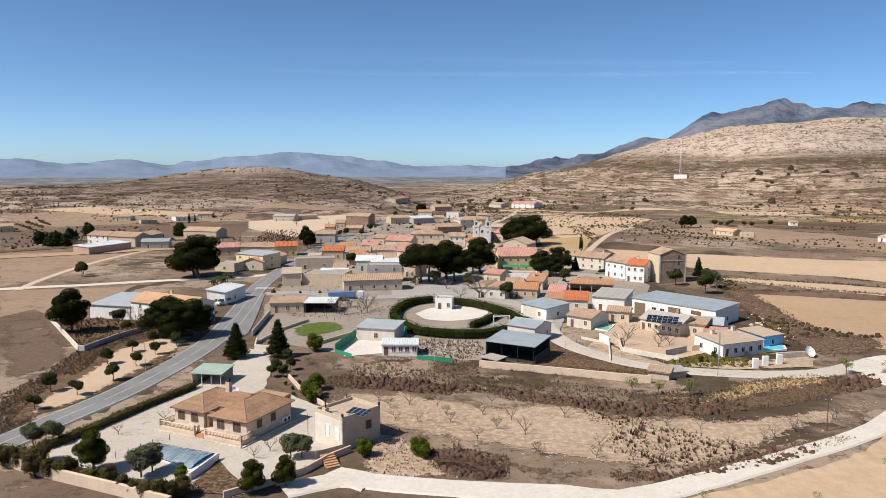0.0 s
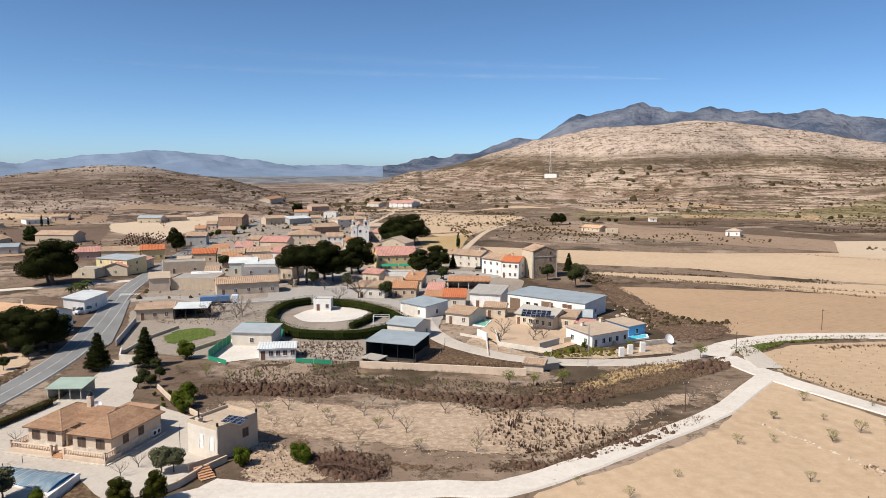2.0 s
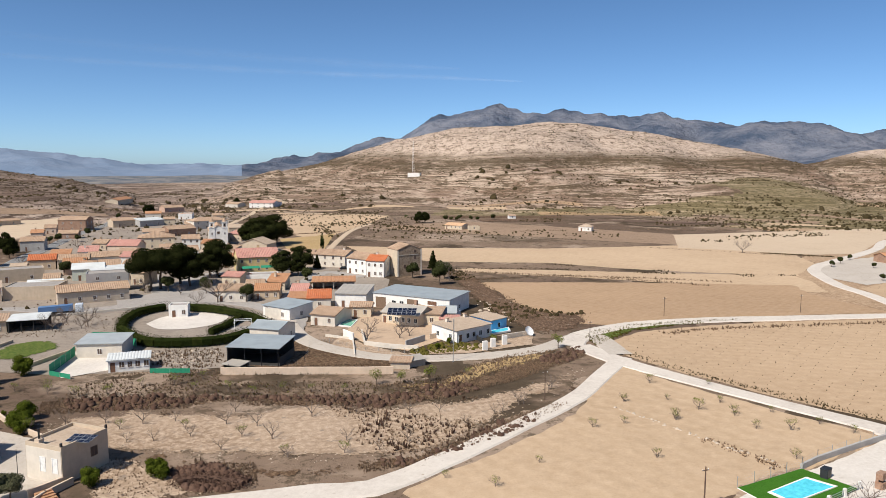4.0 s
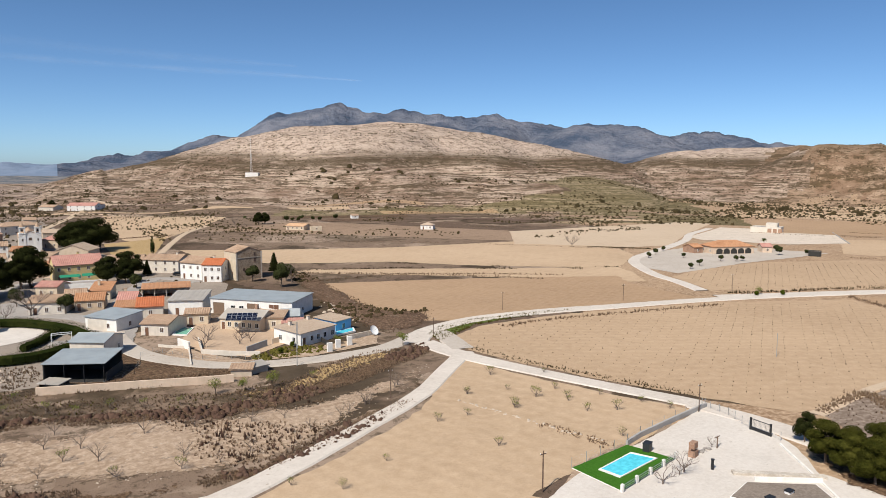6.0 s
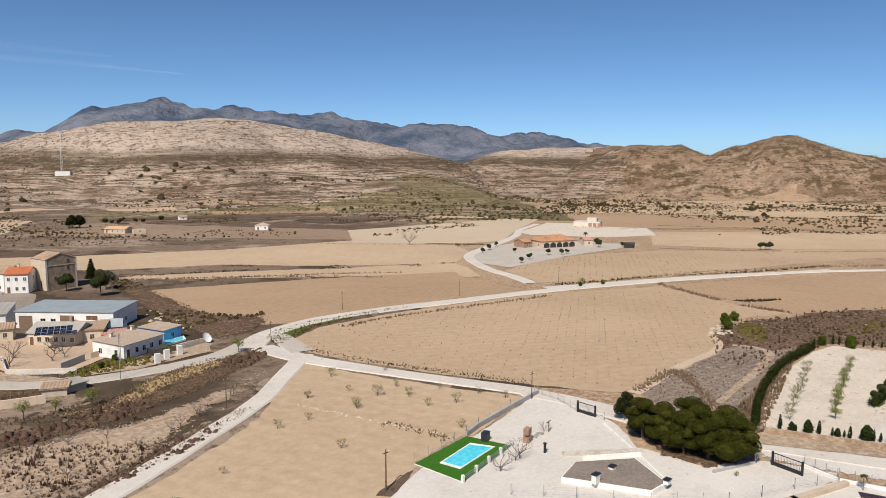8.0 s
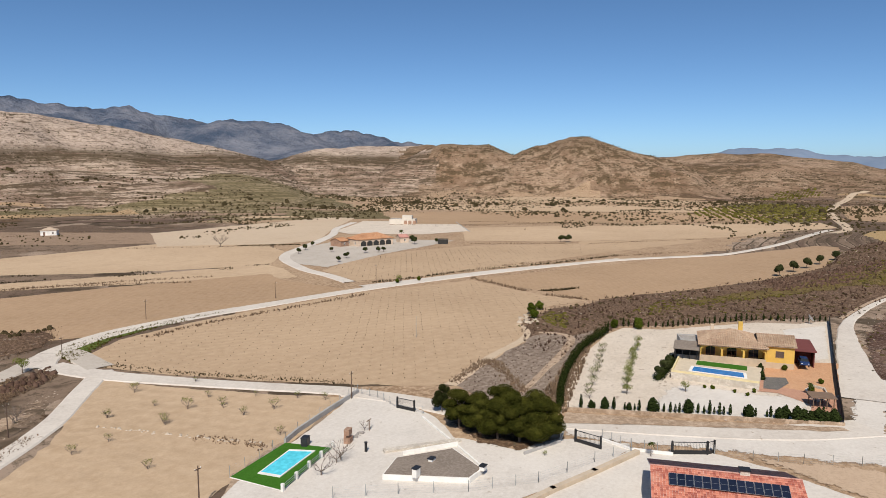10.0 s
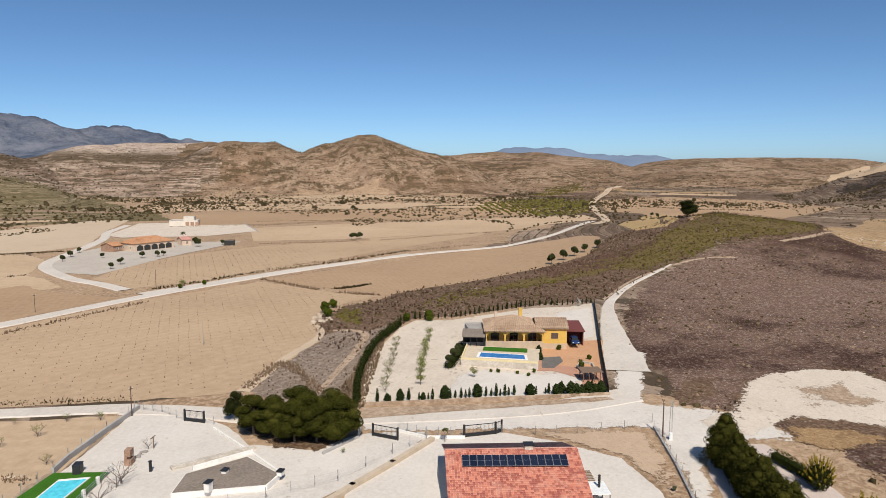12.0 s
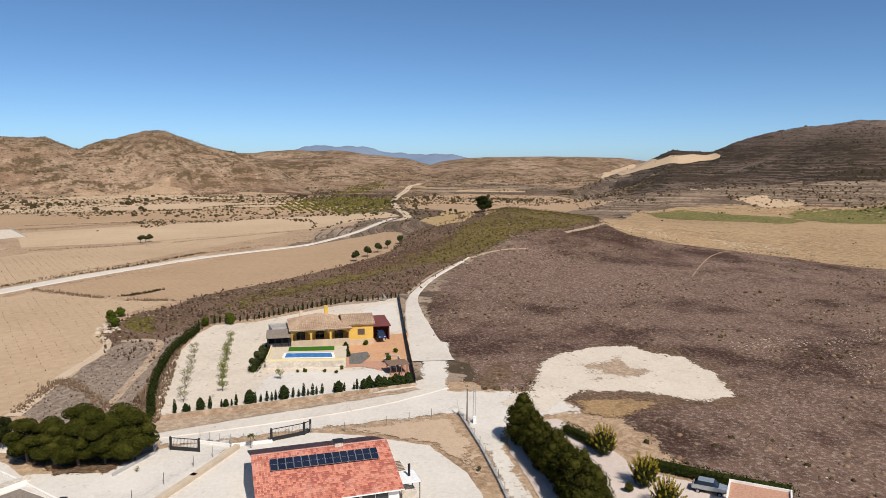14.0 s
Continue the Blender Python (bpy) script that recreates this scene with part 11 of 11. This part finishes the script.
scatter_zone("upper_weeds", UPPER, 2200, (0.2, 0.6), "tuft_brown", "spiky", "sparse dry weeds on the terrace", 7, 0.45)
scatter_zone("upper_green", UPPER, 500, (0.2, 0.5), "tuft_green", "spiky", "green weeds on the terrace", 17, 0.5)
scatter_zone("roadside_weeds", [(-82.1, 127.8), (-81.5, 137.7), (-84.3, 158.2), (-87.1, 171.8), (-71.9, 179.3), (-62.7, 178.0), (-59.6, 151.1), (-62.8, 131.2), (-69.0, 115.8), (-69.2, 107.0)], 5200, (0.18, 0.5), "tuft_brown", "spiky", "dry brown weeds beside the road", 8, 0.36, avoid=[(-71.8, 114.2), (-75.0, 127.1), (-74.8, 144.5), (-77.7, 165.0), (-70.9, 176.8), (-61.9, 175.6), (-60.1, 159.8), (-61.8, 145.8), (-63.2, 129.9), (-65.1, 119.2)])
scatter_zone("lot_weeds", [(-107.6, 191.3), (-92.4, 198.8), (-73.7, 187.9), (-71.4, 178.0), (-83.6, 160.8)], 900, (0.3, 0.9), "tuft_grey", "spiky", "weeds in a walled lot", 9)
scatter_zone("annex_weeds", [(-13.0, 109.6), (-5.7, 108.4), (0.6, 101.7), (7.6, 94.8), (7.4, 92.4), (-6.4, 92.9), (-11.4, 95.6)], 900, (0.12, 0.4), "tuft_brown", "spiky", "weeds and shrubs on the slope", 10)
scatter_zone("dark_shrubs", [(-2.0, 101.7), (3.9, 101.7), (8.4, 94.8), (5.9, 92.1), (0.5, 94.2)], 800, (0.5, 1.1), "tuft_grey", "dome", "dark purple-brown heather shrubs", 11)
scatter_zone("tower_bank_weeds", [(106.4, 287.1), (107.8, 252.9), (102.7, 216.7), (99.4, 189.9), (102.6, 179.0), (112.8, 174.9), (99.1, 158.4), (86.2, 155.4), (84.9, 161.9), (85.4, 183.4), (89.5, 209.5), (96.5, 242.0)], 2400, (0.2, 0.55), "tuft_brown", "spiky", "dry weeds on the rough bank", 12)
scatter_zone("tower_bank_shrubs", [(106.4, 287.1), (107.8, 252.9), (102.7, 216.7), (99.4, 189.9), (102.6, 179.0), (112.8, 174.9), (99.1, 158.4), (86.2, 155.4), (84.9, 161.9), (85.4, 183.4), (89.5, 209.5), (96.5, 242.0)], 330, (0.6, 1.5), "tuft_dark", "dome", "dark shrubs on the rough bank", 46, 0.5)
scatter_zone("bank_rocks", [(89.5, 209.5), (90.6, 194.8), (88.1, 171.3), (79.3, 166.7), (82.3, 188.3)], 40, (0.5, 1.5), "rock", "dome", "pale boulders on the bank", 13, None, 0.7, "rocks")
scatter_zone("field_stones", [(71.2, 102.6), (74.3, 91.2), (76.9, 81.3), (79.3, 73.6), (80.0, 73.8), (77.7, 81.4), (75.1, 91.2), (72.0, 102.6)], 260, (0.25, 0.7), "rock", "dome", "line of pale stones across a field", 75, None, 0.6, "stones")
scatter_zone("knoll_rocks", [(181.8, 76.8), (189.1, 74.2), (181.2, 68.9), (175.9, 69.9), (175.6, 73.4)], 30, (0.6, 1.5), "rock", "dome", "pale boulders on a knoll", 14, None, 0.8, "rocks")
scatter_zone("shed_weeds", [(8.0, 147.1), (13.8, 144.6), (40.8, 136.1), (42.9, 143.1), (26.0, 147.2), (20.0, 147.2)], 1200, (0.3, 0.7), "tuft_brown", "spiky", "dry weeds beside the yard wall", 15)
scatter_zone("straw_grass", [(36.6, 129.1), (48.0, 128.4), (58.6, 136.4), (74.6, 141.8), (81.9, 140.9), (74.8, 134.6), (60.1, 128.5), (45.1, 120.5)], 1500, (0.25, 0.6), "tuft_brown", "spiky", "dry straw-coloured grass", 18)
PATCH = [(126.7, -16.9), (129.4, -23.1), (137.7, -26.9), (146.5, -29.2), (151.9, -36.5), (157.7, -45.7), (158.8, -54.0), (152.2, -59.4), (146.5, -64.0), (138.9, -64.9), (130.0, -63.9), (122.2, -60.9), (120.1, -55.2), (122.2, -49.9), (124.3, -45.5), (124.6, -39.3), (124.3, -34.0), (122.4, -28.5), (121.8, -22.3)]
HEATH = [(208.9, -6.1), (254.6, -14.6), (290.0, -31.8), (325.1, -51.3), (347.1, -82.9), (389.4, -117.9), (361.0, -118.9), (349.8, -138.5), (344.3, -156.6), (325.6, -167.4), (323.7, -185.8), (306.4, -197.0), (284.6, -204.8), (234.7, -238.4), (68.0, -70.6), (81.4, -51.1), (89.8, -40.7), (96.3, -37.8), (105.8, -37.0), (112.0, -35.4), (113.0, -31.0), (121.5, -29.2), (125.5, -22.9), (127.6, -12.9), (144.0, -11.1), (167.9, -7.5)]
scatter_zone("heath_tufts", HEATH, 16000, (0.12, 0.34), "tuft_grey", "spiky", "dry grey-brown heath grass", 19, avoid=PATCH)
scatter_zone("heath_shrubs", HEATH, 900, (0.4, 1.1), "tuft_dark", "dome", "dark low heath shrubs", 20, 0.45, 0.7, avoid=PATCH)
scatter_zone("heath_bushes", HEATH, 1500, (0.35, 1.2), "tuft_brown", "dome", "tan and brown heath bushes", 76, 0.42, 0.6, avoid=PATCH)
scatter_zone("heath_sedge", HEATH, 500, (0.5, 1.1), "tuft_green", "spiky", "olive tufts on the heath", 77, 0.5, 0.7, avoid=PATCH)
scatter_zone("heath_stones", HEATH, 1500, (0.15, 0.5), "rock", "dome", "pale stones on the heath", 21, 0.52, 0.5, "stones")
scatter_zone("stone_band", [(161.4, -78.0), (167.3, -96.6), (174.3, -126.0), (172.6, -160.3), (159.1, -148.0), (160.7, -116.3), (156.6, -93.1), (154.3, -76.0)], 1100, (0.12, 0.5), "rock", "dome", "band of pale stones on the heath", 52, 0.4, 0.5, "stones")
scatter_zone("stone_band", [(138.7, -77.9), (144.2, -93.4), (139.6, -101.2), (138.2, -128.7), (129.9, -121.2), (132.7, -96.3), (133.4, -81.9)], 420, (0.12, 0.42), "rock", "dome", "band of pale stones on the heath", 53, 0.42, 0.5, "stones")
scatter_zone("ledge_stones", [(382.5, -114.9), (363.1, -119.6), (351.9, -139.3), (333.1, -162.8), (325.8, -186.9), (338.3, -194.1), (354.9, -173.4), (370.2, -146.5), (382.3, -125.8)], 420, (0.3, 1.1), "rock", "dome", "pale stones on eroded ledges", 54, 0.42, 0.5, "stones")
scatter_zone("fringe_tufts", [(125.0, -19.8), (139.4, -24.9), (150.9, -29.4), (156.1, -38.8), (162.8, -47.2), (163.4, -56.9), (156.9, -63.9), (147.2, -67.5), (133.5, -66.9), (121.4, -64.6), (115.3, -58.0), (117.5, -50.0), (113.0, -41.4), (111.8, -34.4), (114.9, -30.5), (122.1, -28.4)], 900, (0.15, 0.5), "tuft_dark", "spiky", "tufts of dry grass round the bare patch", 55, 0.5)
HUMP = [(207.1, 51.0), (227.4, 47.0), (237.1, 38.0), (257.7, 29.1), (278.9, 13.9), (302.4, 0.7), (320.0, -10.7), (343.3, -23.8), (375.0, -38.0), (412.3, -53.7), (674.2, -106.6), (595.5, -142.4), (406.3, -116.3), (383.9, -111.2), (357.1, -85.3), (335.5, -61.0), (314.6, -49.6), (300.5, -37.7), (280.8, -21.7), (280.8, -8.3), (260.4, 8.9), (236.8, 26.8), (219.6, 38.6), (201.3, 44.9)]
FOOT = [(169.4, 71.0), (185.8, 74.9), (196.5, 74.0), (211.9, 66.7), (221.4, 64.6), (236.7, 56.3), (253.5, 44.5), (276.7, 31.2), (302.0, 15.0), (321.9, 3.2), (361.0, -3.6), (385.9, -11.5), (392.2, -24.1), (413.7, -42.0), (643.9, -86.2), (691.8, -109.3), (616.5, -147.4), (417.4, -120.1), (384.1, -116.9), (364.9, -105.1), (344.0, -82.2), (323.9, -51.1), (290.0, -31.8), (256.7, -14.7), (232.0, -6.8), (223.5, 0.3), (211.6, 17.4), (206.0, 23.4), (190.1, 38.0), (186.5, 47.4), (176.2, 49.6), (151.2, 48.0), (143.0, 47.6), (151.5, 53.9), (151.7, 59.7), (161.1, 65.8)]
scatter_zone("hump_scrub", HUMP, 8000, (0.5, 1.3), "tuft_green", "dome", "yellow-green rosemary scrub", 22, 0.42, 0.6)
scatter_zone("hump_brown", FOOT, 6000, (0.4, 1.0), "tuft_grey", "spiky", "brown dry scrub", 29)
scatter_zone("hump_dark", FOOT, 1800, (0.5, 1.4), "tuft_dark", "dome", "dark scrub", 23, 0.47, 0.7)
scatter_zone("foot_green", FOOT, 1500, (0.4, 1.0), "tuft_green", "dome", "scattered green scrub", 56, 0.52, 0.6)
scatter_zone("foot_stones", FOOT, 900, (0.2, 0.7), "rock", "dome", "pale stones on the slope", 57, 0.5, 0.5, "stones")
scatter_zone("slope_grass", [(120.0, 63.1), (138.5, 64.1), (162.4, 63.9), (169.9, 56.0), (184.0, 52.9), (155.5, 49.1), (138.1, 46.6), (115.6, 40.3), (113.2, 51.6)], 600, (0.2, 0.45), "tuft_grey", "spiky", "grey dry grass", 24)
scatter_zone("knoll_scrub", [(186.2, 70.9), (196.4, 70.9), (194.7, 65.2), (176.6, 59.9), (178.0, 64.4)], 260, (0.4, 1.0), "tuft_green", "dome", "olive green scrub on the knoll", 58, None, 0.6)
scatter_zone("slope_brush", [(124.0, 45.8), (146.2, 48.9), (180.7, 52.8), (146.5, 45.3), (114.4, 38.4), (114.2, 40.3)], 900, (0.5, 1.2), "tuft_brown", "spiky", "brown brush along the hedge", 25)
scatter_zone("far_scrub", [(283.6, 21.4), (321.3, -5.4), (347.4, -33.0), (286.5, -4.9), (263.2, 16.5)], 900, (0.5, 1.2), "tuft_grey", "dome", "grey scrub", 26)
scatter_zone("junction_green", [(94.2, 149.2), (99.8, 154.4), (113.3, 157.3), (137.6, 155.1), (149.3, 152.1), (126.7, 152.5), (110.9, 151.5), (96.1, 142.6), (93.0, 141.2)], 1100, (0.25, 0.6), "tuft_green", "spiky", "green grass at the junction", 27)
scatter_zone("village_bushes", [(49.1, 151.8), (60.8, 156.6), (67.7, 151.9), (65.8, 147.5), (50.1, 147.4)], 260, (0.4, 1.0), "tuft_green", "dome", "green garden plants", 28)


VILLAGE = [(-55.9, 220.4), (-59.3, 259.2), (-62.7, 320.3), (-54.5, 509.2), (-42.2, 630.4), (40.3, 666.5), (49.3, 371.0), (68.0, 306.9), (72.4, 267.5), (63.3, 248.4), (36.1, 254.6), (18.8, 242.0), (-5.0, 260.5), (-32.4, 245.0)]
scatter_zone("village_shrubs", VILLAGE, 420, (0.9, 2.3), "tuft_dark", "dome", "dark garden shrubs between the houses", 47, 0.42)
scatter_zone("village_weeds", VILLAGE, 1500, (0.3, 0.8), "tuft_brown", "spiky", "dry weeds between the houses", 48, 0.45)
scatter_zone("lot_grass", [(-45.7, 199.0), (-40.8, 225.5), (-15.0, 220.8), (-15.1, 199.1), (-22.3, 191.6)], 700, (0.2, 0.5), "tuft_brown", "spiky", "dry weeds on an earth lot", 49, 0.45)
scatter_zone("court_weeds", [(-13.2, 173.3), (9.1, 168.9), (9.7, 155.4), (2.0, 151.6), (-11.3, 165.4)], 700, (0.25, 0.7), "tuft_brown", "spiky", "weeds and rubble behind the court", 50, 0.4)
scatter_zone("court_rubble", [(-6.1, 172.2), (9.1, 168.9), (8.6, 158.8), (0.8, 153.9)], 160, (0.3, 0.9), "rock", "dome", "pale rubble behind the court", 51, None, 0.5, "rubble")


def vine_rows(name, poly, gap, turn, label, seed, size=(0.4, 0.65), mat="vine", kind="spiky", skip=0.08):
    E = np.array(poly)
    c = E.mean(0)
    R = np.hypot(*(E - c).T).max()
    a = np.arange(-R, R, gap[0])
    b = np.arange(-R, R, gap[1])
    A, B = np.meshgrid(a, b)
    rng = np.random.RandomState(seed)
    t = radians(turn)
    P = np.stack([c[0] + A.ravel() * math.cos(t) - B.ravel() * math.sin(t), c[1] + A.ravel() * math.sin(t) + B.ravel() * math.cos(t)], 1) + rng.uniform(-0.15, 0.15, (A.size, 2))
    P = P[inside(P, poly)]
    P = P[rng.uniform(0, 1, len(P)) > skip]
    return tufts(name, P, size, mat, kind, label, "vines" if mat == "vine" else "orchard", seed)


vine_rows("vineyard", [(96.9, 139.7), (109.5, 147.7), (132.9, 147.2), (160.5, 142.0), (190.5, 134.4), (230.3, 113.9), (215.9, 83.7), (212.9, 68.6), (196.3, 75.8), (180.0, 74.9), (164.2, 66.9), (152.8, 64.5), (123.0, 64.3), (111.0, 82.9), (104.5, 98.2), (98.6, 116.4), (95.5, 130.9)], (3.0, 2.4), 32, "rows of small bare vines", 31, (0.28, 0.42), skip=0.12)
vine_rows("vineyard", [(229.3, 179.5), (257.8, 186.6), (294.7, 181.9), (333.3, 166.3), (371.6, 120.8), (375.1, 121.3), (401.8, 90.1), (332.7, 107.7), (261.9, 124.6), (228.2, 142.2), (214.5, 143.0)], (3.0, 2.4), 32, "rows of small bare vines", 32, (0.28, 0.42), skip=0.2)
vine_rows("orchard", [(645.1, 113.0), (751.2, 113.3), (849.1, 64.1), (830.4, 6.0), (633.5, 7.0), (581.2, 43.8)], (7.0, 7.0), 15, "young green orchard in rows", 33, (2.2, 3.4), "tuft_green", "dome")
vine_rows("orchard", [(1114.1, 69.9), (1149.9, 26.6), (1082.3, 12.2), (972.5, 61.0), (973.1, 84.3)], (9.0, 9.0), 25, "far orchard in rows", 34, (3.0, 4.2), "tuft_green", "dome")
vine_rows("orchard", [(-106.7, 399.3), (-120.4, 480.1), (-101.3, 480.3), (-81.3, 416.3), (-87.4, 384.4)], (6.0, 4.0), 60, "small orchard behind the village", 35, (1.5, 2.4), "tuft_grey", "spiky")
vine_rows("orchard", [(-306.1, 488.8), (-325.0, 563.0), (-287.5, 522.8), (-270.6, 467.7)], (9.0, 5.0), 40, "far olive rows", 36, (2.0, 3.2), "tuft_dark", "dome")


def far_scrub(name, az0, az1, r0, r1, n, size, mat, label, seed, edge=0.45):
    """Shrubs over the hills, thicker in some bands than in others."""
    rng = np.random.RandomState(seed)
    a, r = np.radians(rng.uniform(az0, az1, n * 2)), np.sqrt(rng.uniform(r0 * r0, r1 * r1, n * 2))
    P = np.stack([r * np.sin(a), r * np.cos(a)], 1)
    P = P[fbm(P[:, 0], P[:, 1], 90, 4) > edge][:n]
    return tufts(name, P, size, mat, "dome", label, "shrubs", seed)


def contour_scrub(name, az0, az1, r0, r1, n, size, mat, label, seed, gap=3.4, wander=9.0):
    """Lines of shrubs along old terrace edges on the slopes."""
    rng = np.random.RandomState(seed)
    a, r = np.radians(rng.uniform(az0, az1, n * 9)), np.sqrt(rng.uniform(r0 * r0, r1 * r1, n * 9))
    P = np.stack([r * np.sin(a), r * np.cos(a)], 1)
    h = land(P[:, 0], P[:, 1]) + (fbm(P[:, 0], P[:, 1], 190, 3) - 0.5) * wander
    keep = ((h / gap) % 1 < 0.16) & (fbm(P[:, 0], P[:, 1], 75, 3) > 0.46)
    return tufts(name, P[keep][:n], size, mat, "dome", label, "shrubs", seed)


contour_scrub("terrace_shrubs", -36, 58, 620, 1290, 9000, (0.8, 2.2), "tuft_dark", "dark shrubs in lines along old terraces", 71)
contour_scrub("terrace_shrubs", 58, 128, 700, 1300, 7000, (0.8, 2.2), "tuft_dark", "dark shrubs in lines along old terraces", 72)
contour_scrub("strip_shrubs", -34, 124, 430, 900, 8000, (0.6, 1.8), "tuft_dark", "dark bushes in lines along field terraces", 73, 0.8, 2.5)
far_scrub("hill_shrubs", -36, 62, 620, 1300, 9000, (0.6, 1.7), "tuft_dark", "dark shrubs dotted over the hillside", 41)
far_scrub("hill_shrubs", 55, 132, 640, 1300, 9000, (0.6, 1.7), "tuft_dark", "dark shrubs dotted over the hillside", 42)
far_scrub("plain_shrubs", -34, 45, 420, 800, 3000, (0.7, 1.7), "tuft_dark", "dark bushes on the dry plain", 43, 0.55)
far_scrub("plain_shrubs", 40, 128, 560, 860, 3200, (1.0, 2.6), "tuft_dark", "dark bushes and trees at the foot of the hills", 44, 0.5)
far_scrub("hill_trees", -10, 100, 660, 900, 220, (3.5, 6.0), "tuft_dark", "scattered dark trees on the lower slope", 45, 0.45)


def field_edge(name, pts, n, size, mat, label, seed, wide=1.5):
    """Weeds along a field boundary."""
    C = curve_points(pts, 2.0)
    rng = np.random.RandomState(seed)
    P = C[rng.randint(0, len(C), n)] + rng.normal(size=(n, 2)) * wide * 0.5
    P = P[fbm(P[:, 0], P[:, 1], 30, 2) > 0.36]
    return tufts(name, P, size, mat, "spiky", label, "weeds", seed)


EDGES = [
    [(98.5, 241.5), (135.1, 240.8), (164.4, 226.3), (185.9, 210.7), (210.5, 194.1)], [(101.5, 273.5), (144.0, 256.8), (179.8, 233.7), (227.3, 209.8)], [(106.1, 264.0), (156.8, 226.1), (200.3, 177.5)], [(117.9, 305.2), (173.7, 250.5), (224.9, 199.4)],
    [(107.4, 417.5), (210.8, 336.4), (284.0, 252.1)], [(273.6, 272.0), (293.5, 249.1)], [(346.5, 173.0), (360.6, 146.2), (376.0, 122.3), (369.9, 122.7), (441.0, 63.0)], [(475.7, 250.6), (495.7, 202.0), (513.2, 167.9)],
    [(239.1, 118.4), (221.1, 85.8), (218.5, 67.6)], [(95.7, 133.5), (98.6, 116.4), (104.5, 98.2), (110.4, 82.5)], [(104.4, 145.6), (131.4, 145.5), (158.5, 140.2), (189.7, 133.8)], [(211.8, 144.7), (256.0, 126.9), (289.8, 108.8), (338.4, 89.1)],
    [(213.1, 141.5), (275.8, 121.3), (335.8, 87.7), (395.0, 40.1)], [(70.2, 104.7), (74.9, 91.3), (78.9, 73.8)], [(40.8, 440.6), (55.0, 441.0), (100.1, 453.9)], [(92.1, 657.1), (172.6, 591.6)], [(151.0, 407.9), (234.1, 419.3), (308.0, 402.7), (397.5, 369.7)],
    [(87.3, 632.9), (162.3, 609.8)], [(122.7, 49.5), (137.8, 63.7), (121.5, 63.7)], [(236.1, 76.6), (222.2, 87.1)],
    [(426.0, 276.7), (453.9, 221.4), (493.3, 179.6), (542.9, 115.4), (584.8, 61.5)], [(543.0, 366.3), (597.5, 266.0), (656.9, 163.8), (696.2, 73.2)], [(650.0, 438.4), (740.5, 269.5), (782.3, 109.9)],
]
for i, e in enumerate(EDGES):
    field_edge("edge_weeds", e, 520, (0.2, 0.5) if i in (9, 13) else (0.3, 0.85), "tuft_dark" if i % 2 and i != 13 else "tuft_brown", "line of dry weeds along a field edge", 60 + i)
